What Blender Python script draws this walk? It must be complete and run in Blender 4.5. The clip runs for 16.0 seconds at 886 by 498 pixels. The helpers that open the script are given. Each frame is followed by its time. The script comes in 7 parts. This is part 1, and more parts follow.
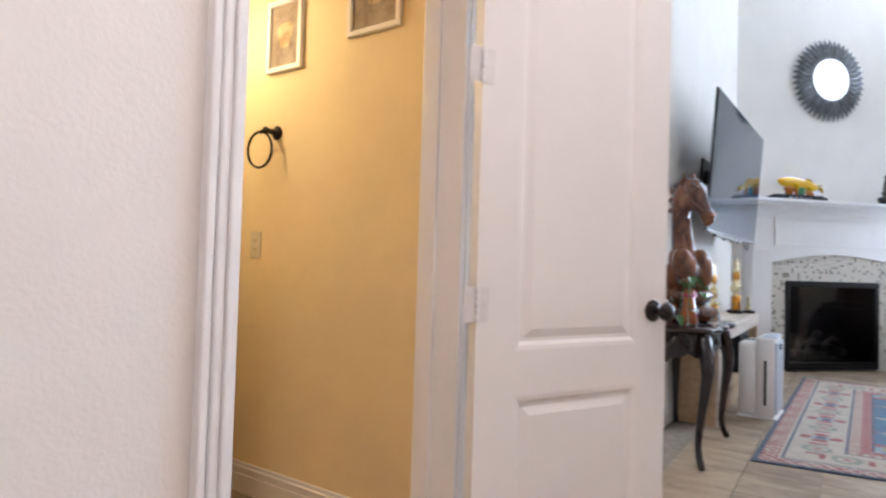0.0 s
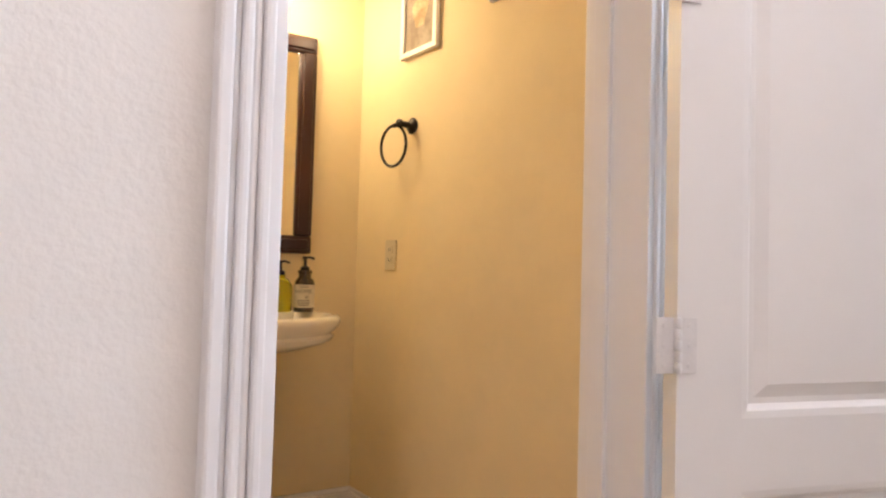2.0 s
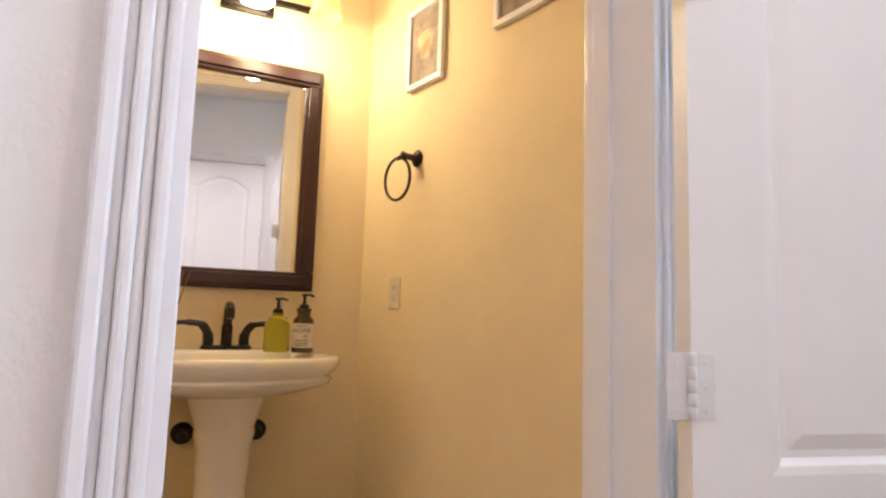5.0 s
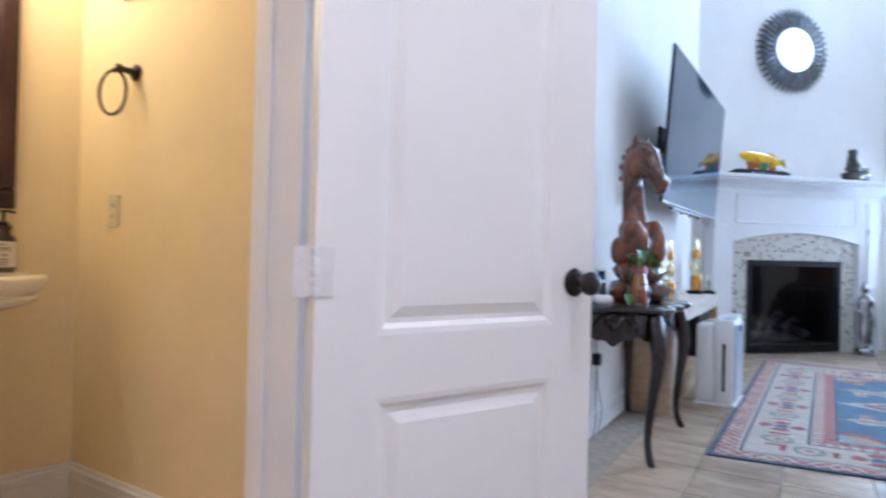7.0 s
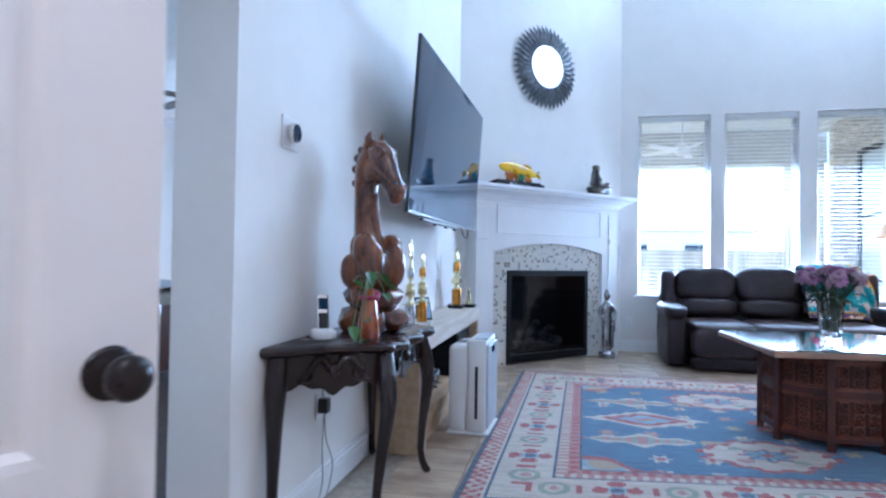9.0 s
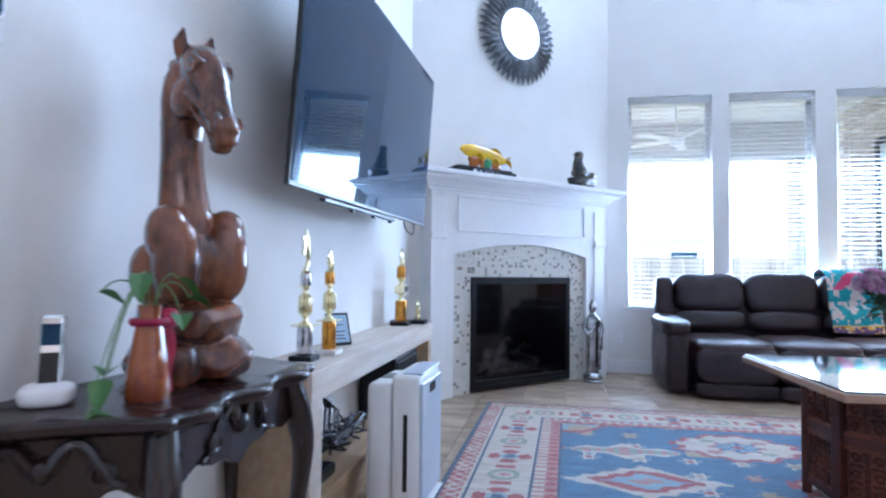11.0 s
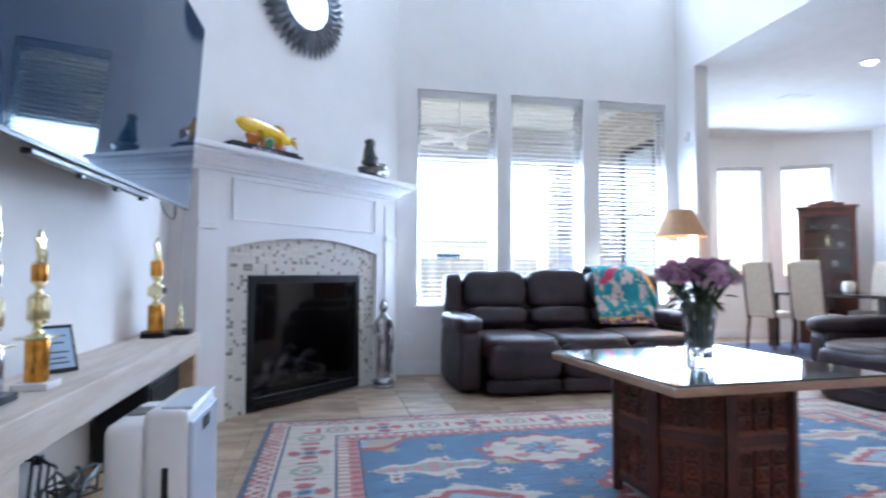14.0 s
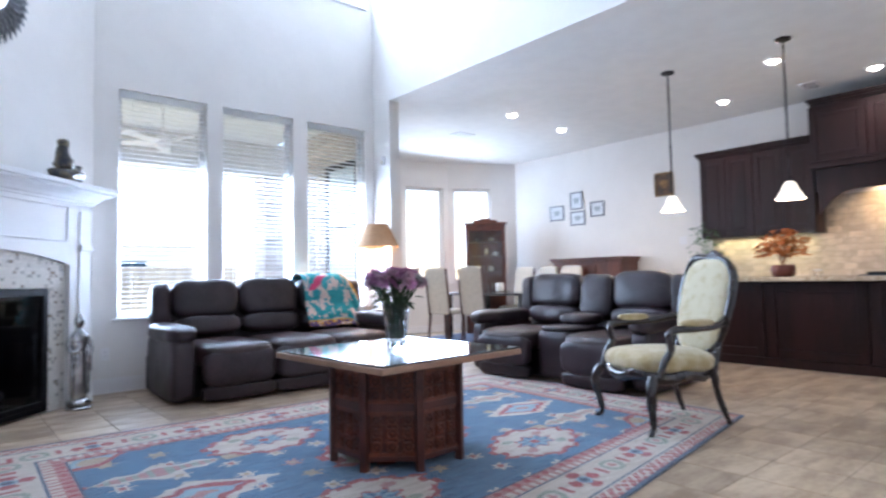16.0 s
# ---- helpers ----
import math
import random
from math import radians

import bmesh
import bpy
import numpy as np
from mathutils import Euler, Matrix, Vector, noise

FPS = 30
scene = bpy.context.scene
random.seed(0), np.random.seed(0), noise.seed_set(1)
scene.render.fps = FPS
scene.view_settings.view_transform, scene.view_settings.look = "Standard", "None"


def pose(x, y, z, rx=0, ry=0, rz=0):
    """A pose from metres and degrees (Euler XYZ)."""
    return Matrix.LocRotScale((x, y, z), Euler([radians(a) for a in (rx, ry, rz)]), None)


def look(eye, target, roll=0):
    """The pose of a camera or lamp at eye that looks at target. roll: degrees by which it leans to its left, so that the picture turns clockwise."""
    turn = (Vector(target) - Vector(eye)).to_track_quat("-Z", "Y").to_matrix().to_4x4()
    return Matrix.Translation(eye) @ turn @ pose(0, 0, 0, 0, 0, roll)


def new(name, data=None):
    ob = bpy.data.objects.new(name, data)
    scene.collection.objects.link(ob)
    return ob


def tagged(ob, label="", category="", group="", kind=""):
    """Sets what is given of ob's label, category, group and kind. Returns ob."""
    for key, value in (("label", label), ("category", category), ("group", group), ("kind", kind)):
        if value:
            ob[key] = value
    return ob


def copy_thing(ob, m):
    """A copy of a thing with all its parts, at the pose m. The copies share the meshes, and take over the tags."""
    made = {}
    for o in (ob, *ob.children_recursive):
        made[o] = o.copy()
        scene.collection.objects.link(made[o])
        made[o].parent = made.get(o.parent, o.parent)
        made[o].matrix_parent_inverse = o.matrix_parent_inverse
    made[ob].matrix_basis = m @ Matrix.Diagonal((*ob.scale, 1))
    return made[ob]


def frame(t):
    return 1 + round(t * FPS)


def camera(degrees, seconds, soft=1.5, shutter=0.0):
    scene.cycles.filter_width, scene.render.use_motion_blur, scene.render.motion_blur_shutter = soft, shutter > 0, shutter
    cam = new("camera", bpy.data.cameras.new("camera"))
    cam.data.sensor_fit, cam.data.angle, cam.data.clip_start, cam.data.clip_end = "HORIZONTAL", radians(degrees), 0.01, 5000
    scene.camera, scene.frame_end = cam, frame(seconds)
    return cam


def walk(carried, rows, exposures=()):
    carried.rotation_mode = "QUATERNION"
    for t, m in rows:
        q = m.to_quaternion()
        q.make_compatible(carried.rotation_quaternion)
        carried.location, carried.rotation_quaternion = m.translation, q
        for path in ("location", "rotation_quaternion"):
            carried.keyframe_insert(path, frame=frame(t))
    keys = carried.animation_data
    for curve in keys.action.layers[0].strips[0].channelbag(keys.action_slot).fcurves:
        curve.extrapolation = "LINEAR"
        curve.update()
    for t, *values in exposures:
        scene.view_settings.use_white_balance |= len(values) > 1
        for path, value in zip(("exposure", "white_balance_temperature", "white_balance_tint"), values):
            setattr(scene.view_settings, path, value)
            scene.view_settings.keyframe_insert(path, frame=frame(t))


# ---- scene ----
cam = camera(74.0, 16.0, soft=2.3, shutter=0.5)
PATH = [
    (0, (-0.012, 0.328, 1.039), (-1.145, 1.976, 1.093), 1.7),
    (0.5, (-0.158, 0.491, 1.044), (-1.397, 2.06, 1.101), 1.8),
    (1, (-0.262, 0.607, 1.049), (-1.618, 2.076, 1.106), 1.6),
    (1.5, (-0.299, 0.681, 1.044), (-1.783, 2.02, 1.106), 1.7),
    (2, (-0.294, 0.695, 1.054), (-1.826, 1.979, 1.123), 1.6),
    (2.5, (-0.339, 0.75, 1.088), (-1.892, 2.006, 1.195), 1.7),
    (3, (-0.404, 0.815, 1.146), (-1.993, 2.008, 1.375), 1.2),
    (5.5, (-0.273, 0.828, 1.0), (-1.847, 2.044, 1.214), 2.2),
    (6, (-0.171, 0.786, 0.987), (-1.654, 2.121, 1.119), 2.3),
    (6.5, (-0.078, 0.787, 0.981), (-1.366, 2.317, 1.034), 1.6),
    (7, (-0.032, 0.825, 0.983), (-1.084, 2.526, 0.993), 1.4),
    (7.5, (-0.033, 0.926, 1.003), (-0.822, 2.764, 0.991), 1.4),
    (8, (-0.02, 1.053, 1.035), (-0.586, 2.972, 1.022), 1.2),
    (8.5, (0.019, 1.317, 1.062), (-0.427, 3.266, 1.065), 1.0),
    (9, (0.046, 1.556, 1.06), (-0.365, 3.513, 1.103), 0.8),
    (11.5, (0.12, 2.974, 1.004), (-0.209, 4.946, 1.082), 0.6),
    (12, (0.098, 3.192, 0.987), (-0.175, 5.172, 1.066), 0.6),
    (12.5, (0.067, 3.342, 0.992), (-0.125, 5.331, 1.075), 0.6),
    (13, (0.009, 3.364, 0.981), (-0.036, 5.362, 1.068), 0.4),
    (13.5, (-0.027, 3.343, 0.983), (0.111, 5.337, 1.072), 0.3),
    (14, (-0.045, 3.259, 0.988), (0.361, 5.215, 1.075), 0.1),
    (14.5, (-0.08, 3.179, 0.992), (0.584, 5.063, 1.078), -0.4),
    (15, (-0.154, 3.063, 1.018), (0.727, 4.856, 1.099), -0.7),
    (15.5, (-0.251, 2.947, 1.014), (0.839, 4.621, 1.102), -0.8),
    (16, (-0.366, 2.875, 0.998), (0.932, 4.393, 1.098), -1.1),
]
walk(cam, [(t, look(eye, target, roll)) for t, eye, target, roll in PATH], [(0, 1.76, 6700, 14), (2, 1.78, 6650, 14), (3, 1.78, 6700, 14), (5.5, 1.84, 6050, 14), (7, 1.92, 5500, 12), (8.5, 1.74, 5200, 11), (9, 1.78, 5200, 11), (11.5, 1.93, 5500, 14), (13, 1.84, 5700, 15), (14, 1.75, 5800, 15), (16, 1.80, 6000, 16)])

# ---- light ----
world = bpy.data.worlds.new("sky")
scene.world = world
world.use_nodes = True
sky = world.node_tree.nodes.new("ShaderNodeTexSky")
sky.sky_type, sky.sun_disc, sky.sun_elevation, sky.sun_rotation = "NISHITA", False, radians(37), radians(91)
world.node_tree.nodes["Background"].inputs["Strength"].default_value = 0.15
world.node_tree.links.new(sky.outputs["Color"], world.node_tree.nodes["Background"].inputs["Color"])
sun = new("sun", bpy.data.lights.new("sun", "SUN"))
sun.data.energy, sun.data.angle, sun.data.color = 5.0, radians(0.5), (1.0, 0.96, 0.9)
sun.matrix_world = look((0, 0, 0), (0.8, 0.02, -0.6))


def area_lamp(name, eye, target, w, h, watts, colour):
    lamp = new(name, bpy.data.lights.new(name, "AREA"))
    lamp.data.shape, lamp.data.size, lamp.data.size_y = "RECTANGLE", w, h
    lamp.data.energy, lamp.data.color = watts, colour
    lamp.matrix_world = look(eye, target)
    return lamp


def point_lamp(name, place, watts, colour, radius=0.04):
    lamp = new(name, bpy.data.lights.new(name, "POINT"))
    lamp.data.energy, lamp.data.color, lamp.data.shadow_soft_size = watts, colour, radius
    lamp.location = place
    return lamp


DAY, WARM = (0.61, 0.79, 1.0), (1.0, 0.79, 0.50)
for wx in (1.31, 2.29, 3.27):
    area_lamp("window_light", (wx, 9.165, 1.42), (wx, 0, 1.42), 0.76, 1.45, 25, DAY)
    area_lamp("clerestory_light", (wx, 9.16, 5.0), (wx, 0, 5.0), 0.76, 1.1, 24, DAY)
area_lamp("nook_light", (6.4, 11.2, 1.8), (6.0, 5, 1.0), 1.9, 1.6, 40, DAY)

# ---- materials ----


def mat(name, colour, rough=0.5, metal=0.0, grain=0.0, size=20.0, bump=0.0, bump_size=80.0, coat=0.0, stretch=(1, 1, 1), second=None, mix=(0.4, 0.62), piece=0.0, emit=0.0, emit_colour=None, sheen=0.0):
    m = bpy.data.materials.new(name)
    m.use_nodes = True
    n, l = m.node_tree.nodes, m.node_tree.links
    b = n["Principled BSDF"]
    b.inputs["Base Color"].default_value = (*colour, 1)
    b.inputs["Roughness"].default_value, b.inputs["Metallic"].default_value = rough, metal
    b.inputs["Coat Weight"].default_value, b.inputs["Coat Roughness"].default_value = coat, 0.08
    b.inputs["Sheen Weight"].default_value = sheen
    if emit:
        b.inputs["Emission Color"].default_value = (*(emit_colour or colour), 1)
        b.inputs["Emission Strength"].default_value = emit
    co = n.new("ShaderNodeTexCoord")
    mp = n.new("ShaderNodeMapping")
    mp.inputs["Scale"].default_value = stretch
    l.new(co.outputs["Object"], mp.inputs["Vector"])
    if piece:
        own = n.new("ShaderNodeObjectInfo")
        far = n.new("ShaderNodeVectorMath")
        far.operation = "MULTIPLY_ADD"
        l.new(own.outputs["Random"], far.inputs[0])
        far.inputs[1].default_value = (37, 23, 11)
        l.new(co.outputs["Object"], far.inputs[2])
        l.new(far.outputs["Vector"], mp.inputs["Vector"])
    out = None
    if second or grain:
        big = n.new("ShaderNodeTexNoise")
        big.inputs["Scale"].default_value, big.inputs["Detail"].default_value = size, 6
        l.new(mp.outputs["Vector"], big.inputs["Vector"])
        fine = n.new("ShaderNodeTexNoise")
        fine.inputs["Scale"].default_value, fine.inputs["Detail"].default_value = size * 7, 3
        l.new(mp.outputs["Vector"], fine.inputs["Vector"])
        both = n.new("ShaderNodeMath")
        both.operation = "MULTIPLY_ADD"
        both.inputs[1].default_value = 0.35
        l.new(fine.outputs["Fac"], both.inputs[0])
        l.new(big.outputs["Fac"], both.inputs[2])
        ramp = n.new("ShaderNodeMapRange")
        ramp.inputs["From Min"].default_value, ramp.inputs["From Max"].default_value = mix[0] + 0.17, mix[1] + 0.17
        l.new(both.outputs[0], ramp.inputs["Value"])
        blend = n.new("ShaderNodeMix")
        blend.data_type = "RGBA"
        other = second or tuple(c * (1 - grain) for c in colour)
        blend.inputs["A"].default_value, blend.inputs["B"].default_value = (*colour, 1), (*other, 1)
        l.new(ramp.outputs["Result"], blend.inputs["Factor"])
        out = blend.outputs["Result"]
        rr = n.new("ShaderNodeMapRange")
        rr.inputs["To Min"].default_value, rr.inputs["To Max"].default_value = max(rough - 0.06, 0.02), min(rough + 0.08, 1)
        l.new(big.outputs["Fac"], rr.inputs["Value"])
        l.new(rr.outputs["Result"], b.inputs["Roughness"])
    if piece:
        info = n.new("ShaderNodeObjectInfo")
        pr = n.new("ShaderNodeMapRange")
        pr.inputs["To Min"].default_value, pr.inputs["To Max"].default_value = 1 - piece, 1 + piece
        l.new(info.outputs["Random"], pr.inputs["Value"])
        hsv = n.new("ShaderNodeHueSaturation")
        hsv.inputs["Color"].default_value = (*colour, 1)
        l.new(pr.outputs["Result"], hsv.inputs["Value"])
        if out:
            l.new(out, hsv.inputs["Color"])
        out = hsv.outputs["Color"]
    if out:
        l.new(out, b.inputs["Base Color"])
    if bump:
        tex = n.new("ShaderNodeTexNoise")
        tex.inputs["Scale"].default_value, tex.inputs["Detail"].default_value = bump_size, 4
        l.new(mp.outputs["Vector"], tex.inputs["Vector"])
        bp = n.new("ShaderNodeBump")
        bp.inputs["Strength"].default_value, bp.inputs["Distance"].default_value = min(bump, 1.0), 0.004
        l.new(tex.outputs["Fac"], bp.inputs["Height"])
        l.new(bp.outputs["Normal"], b.inputs["Normal"])
    return m


def glass(name, colour=(1, 1, 1), rough=0.0, ior=1.45):
    m = mat(name, colour, rough)
    b = m.node_tree.nodes["Principled BSDF"]
    b.inputs["Transmission Weight"].default_value, b.inputs["IOR"].default_value = 1.0, ior
    return m


WALL = mat("painted_wall", (0.80, 0.765, 0.73), 0.75, grain=0.03, size=3, bump=0.22, bump_size=130)
BATH = mat("cream_wall", (0.80, 0.66, 0.42), 0.7, grain=0.04, size=3, bump=0.12, bump_size=150)
CEIL = mat("textured_ceiling", (0.80, 0.78, 0.75), 0.85, grain=0.04, size=5, bump=0.9, bump_size=60)
TRIM = mat("white_trim", (0.82, 0.80, 0.80), 0.32, grain=0.03, size=4, bump=0.08, bump_size=40)
DOORW = mat("white_door_paint", (0.82, 0.80, 0.79), 0.38, grain=0.02, size=3, bump=0.04, bump_size=120)
TILE = mat("travertine_tile", (0.46, 0.35, 0.245), 0.40, size=3.2, second=(0.27, 0.185, 0.12), mix=(0.38, 0.66), bump=0.05, bump_size=160, stretch=(0.8, 2.2, 1), piece=0.12)
GROUT = mat("grout", (0.40, 0.34, 0.27), 0.9, grain=0.2, size=30)
LEATHER = mat("brown_leather", (0.031, 0.017, 0.022), 0.38, size=4, second=(0.017, 0.0095, 0.013), bump=0.7, bump_size=42)
LEATHER2 = mat("worn_leather", (0.046, 0.021, 0.019), 0.36, size=5, second=(0.022, 0.0095, 0.0105), bump=0.7, bump_size=42)
DARKWOOD = mat("dark_wood", (0.022, 0.0075, 0.0065), 0.26, size=6, second=(0.009, 0.004, 0.004), stretch=(1, 1, 0.2), bump=0.1, coat=0.2)
CARVED = mat("carved_wood", (0.185, 0.044, 0.018), 0.42, size=8, second=(0.080, 0.022, 0.011), bump=0.4, bump_size=90)
CARVED2 = mat("dark_carved_wood", (0.085, 0.020, 0.012), 0.4, size=8, second=(0.045, 0.011, 0.007), bump=0.3, bump_size=90)
CABINET = mat("espresso_cabinet", (0.026, 0.0095, 0.0095), 0.40, size=6, second=(0.014, 0.0055, 0.006), stretch=(1, 1, 0.15), bump=0.08)
CABINET.node_tree.nodes["Principled BSDF"].inputs["Specular IOR Level"].default_value = 0.28
CHERRY = mat("cherry_wood", (0.13, 0.035, 0.018), 0.3, size=6, second=(0.07, 0.02, 0.012), stretch=(1, 1, 0.2), coat=0.2)
PALEWOOD = mat("whitewashed_wood", (0.60, 0.52, 0.45), 0.5, size=4, second=(0.52, 0.42, 0.34), stretch=(6, 0.6, 6), bump=0.15)
RAWWOOD = mat("raw_board", (0.52, 0.36, 0.22), 0.6, size=4, second=(0.44, 0.29, 0.17), stretch=(6, 0.6, 6), bump=0.1)
BRONZE = mat("oil_rubbed_bronze", (0.016, 0.011, 0.011), 0.27, 0.35, grain=0.3, size=20)
BLACK = mat("black_metal", (0.008, 0.008, 0.011), 0.42, grain=0.3, size=15)
BLACK.node_tree.nodes["Principled BSDF"].inputs["Specular IOR Level"].default_value = 0.25
PLASTIC = mat("black_plastic", (0.010, 0.010, 0.011), 0.3, grain=0.2, size=12)
# the blue base puts part of the screen's reflected haze into the colour
SCREEN = mat("tv_screen", (0.007, 0.026, 0.060), 0.03)
SCREEN.node_tree.nodes["Principled BSDF"].inputs["Specular IOR Level"].default_value = 0.42
SCREEN.node_tree.nodes["Principled BSDF"].inputs["Specular Tint"].default_value = (0.42, 0.72, 1.0, 1)
PORCELAIN = mat("porcelain", (0.84, 0.80, 0.72), 0.08, grain=0.02, size=3, coat=0.6)
MIRROR = mat("mirror_glass", (0.92, 0.92, 0.92), 0.02, 1.0)
CHROME = mat("chrome", (0.78, 0.77, 0.75), 0.12, 1.0, grain=0.06, size=10)
HINGE = mat("hinge_metal", (0.78, 0.76, 0.76), 0.4, 0.2, grain=0.06, size=40, bump=0.15)
SILVER = mat("dark_silver", (0.62, 0.62, 0.64), 0.22, 0.95, size=14, second=(0.22, 0.22, 0.23), bump=0.3)
GOLD = mat("trophy_gold", (0.85, 0.76, 0.48), 0.2, 1.0, grain=0.1, size=20)
AMBER = mat("amber_holographic", (0.75, 0.36, 0.06), 0.2, 0.8, size=25, second=(0.45, 0.17, 0.02))
HOLO = mat("silver_holographic", (0.72, 0.74, 0.78), 0.18, 0.9, size=25, second=(0.35, 0.33, 0.36))
MARBLE = mat("white_marble", (0.80, 0.78, 0.76), 0.2, grain=0.1, size=12)
GLASS = glass("clear_glass")
CRYSTAL = glass("crystal", (0.95, 0.97, 1.0), 0.0, 1.5)
TOPGLASS = mat("table_glass", (0.02, 0.03, 0.03), 0.02, coat=1.0)
BLIND = mat("white_blind", (0.90, 0.90, 0.90), 0.45, grain=0.02, size=3)
bn, bl_ = BLIND.node_tree.nodes, BLIND.node_tree.links
thin = bn.new("ShaderNodeBsdfTranslucent")
thin.inputs["Color"].default_value = (0.92, 0.93, 0.94, 1)
half = bn.new("ShaderNodeMixShader")
half.inputs["Fac"].default_value = 0.6
bl_.new(bn["Principled BSDF"].outputs[0], half.inputs[1])
bl_.new(thin.outputs[0], half.inputs[2])
bl_.new(half.outputs[0], bn["Material Output"].inputs["Surface"])
FABRIC = mat("gold_brocade", (0.42, 0.31, 0.14), 0.8, size=16, second=(0.53, 0.43, 0.25), bump=0.5, bump_size=260, sheen=0.3)
# the same brocade, paler: light on the chair's back is put into the colour
LITFAB = mat("gold_brocade_lit", (0.60, 0.52, 0.35), 0.8, size=14, second=(0.50, 0.40, 0.22), mix=(0.5, 0.7), bump=0.5, bump_size=260, sheen=0.3)
CREAMFAB = mat("cream_upholstery", (0.62, 0.57, 0.49), 0.85, grain=0.1, size=18, bump=0.5, bump_size=300)

# ---- builders ----


def part(name, bm, material, parent=None, label="", smooth=False):
    """Links a bmesh as one mesh object, under parent if given."""
    me = bpy.data.meshes.new(name)
    bmesh.ops.recalc_face_normals(bm, faces=bm.faces)
    bm.to_mesh(me)
    bm.free()
    for m in material if isinstance(material, (list, tuple)) else [material]:
        me.materials.append(m)
    if smooth:
        for p in me.polygons:
            p.use_smooth = True
        me.set_sharp_from_angle(angle=radians(50))
    ob = new(name, me)
    ob.parent = parent
    if label:
        tagged(ob, label)
    return ob


def share(name, source, parent, place, rot=(0, 0, 0)):
    """Another object on the mesh of source."""
    ob = new(name, source.data)
    ob.parent = parent
    ob.location, ob.rotation_euler = place, rot
    return ob


def thing(name, label, category, place=(0, 0, 0), rz=0, group="", kind=""):
    ob = new(name)
    ob.matrix_world = pose(*place, 0, 0, rz)
    return tagged(ob, label, category, group, kind)


def structure(ob, label, category):
    return tagged(ob, label, category, kind="structure")


def box(bm, x0, x1, y0, y1, z0, z1, r=0.0, seg=2):
    made = bmesh.ops.create_cube(bm, size=1, matrix=Matrix.LocRotScale(((x0 + x1) / 2, (y0 + y1) / 2, (z0 + z1) / 2), None, (abs(x1 - x0), abs(y1 - y0), abs(z1 - z0))))
    vs = made["verts"]
    if r:
        es = list({e for v in vs for e in v.link_edges})
        bmesh.ops.bevel(bm, geom=es, offset=r, segments=seg, affect="EDGES", profile=0.5)
    return bm


def boxes(*rows, r=0.0):
    bm = bmesh.new()
    for row in rows:
        box(bm, *row, r=r)
    return bm


def lathe(bm, profile, seg=24, m=None, sx=1.0, sy=1.0):
    """Turns a list of (radius, z) round the z axis."""
    rings = []
    for r, z in profile:
        rings.append([bm.verts.new((r * math.cos(a) * sx, r * math.sin(a) * sy, z)) for a in (2 * math.pi * i / seg for i in range(seg))])
    for a, b in zip(rings, rings[1:]):
        for i in range(seg):
            bm.faces.new((a[i], a[(i + 1) % seg], b[(i + 1) % seg], b[i]))
    for ring in (rings[0], rings[-1]):
        bm.faces.new(ring)
    if m:
        bmesh.ops.transform(bm, matrix=m, verts=[v for ring in rings for v in ring])
    return bm


def tube(bm, points, radii, seg=10, flat=1.0, closed=False):
    """A round bar along points, with one radius or one per point; flat squeezes it across."""
    pts = [Vector(p) for p in points]
    if not hasattr(radii, "__len__"):
        radii = [radii] * len(pts)
    rings = []
    side = None
    for i, p in enumerate(pts):
        if closed:
            d = pts[(i + 1) % len(pts)] - pts[i - 1]
        else:
            d = pts[min(i + 1, len(pts) - 1)] - pts[max(i - 1, 0)]
        d = d.normalized()
        if side is None:
            side = d.cross(Vector((0, 0, 1)) if abs(d.z) < 0.9 else Vector((0, 1, 0))).normalized()
        side = (side - d * side.dot(d)).normalized()
        up = side.cross(d)
        rings.append([bm.verts.new(p + (side * math.cos(a) * flat + up * math.sin(a)) * radii[i]) for a in (2 * math.pi * k / seg for k in range(seg))])
    pairs = list(zip(rings, rings[1:])) + ([(rings[-1], rings[0])] if closed else [])
    for a, b in pairs:
        for k in range(seg):
            bm.faces.new((a[k], a[(k + 1) % seg], b[(k + 1) % seg], b[k]))
    if not closed:
        bm.faces.new(rings[0])
        bm.faces.new(rings[-1])
    return bm


def spline(points, n=6):
    """Catmull-Rom points through points."""
    p = [Vector(q) for q in points]
    out = []
    for i in range(len(p) - 1):
        a, b, c, d = p[max(i - 1, 0)], p[i], p[i + 1], p[min(i + 2, len(p) - 1)]
        for k in range(n):
            t = k / n
            out.append(0.5 * (2 * b + (c - a) * t + (2 * a - 5 * b + 4 * c - d) * t * t + (3 * b - a - 3 * c + d) * t ** 3))
    return out + [p[-1]]


def puff(bm, c, s, p=5.0, cuts=9, wrinkle=0.0, m=None, freq=7.0):
    """A padded block: half sizes s round c, rounded by the power p, with soft wrinkles."""
    before = len(bm.verts)
    vs = bmesh.ops.create_cube(bm, size=2)["verts"]
    es = list({e for v in vs for e in v.link_edges})
    bmesh.ops.subdivide_edges(bm, edges=es, cuts=cuts, use_grid_fill=True)
    bm.verts.ensure_lookup_table()
    seen = list(bm.verts)[before:]
    for v in seen:
        u = v.co
        k = (abs(u.x) ** p + abs(u.y) ** p + abs(u.z) ** p) ** (1 / p)
        q = u / k
        w = Vector((q.x * s[0], q.y * s[1], q.z * s[2])) + Vector(c)
        if wrinkle:
            w += q.normalized() * wrinkle * noise.noise(w * freq)
        v.co = m @ w if m else w
    return bm


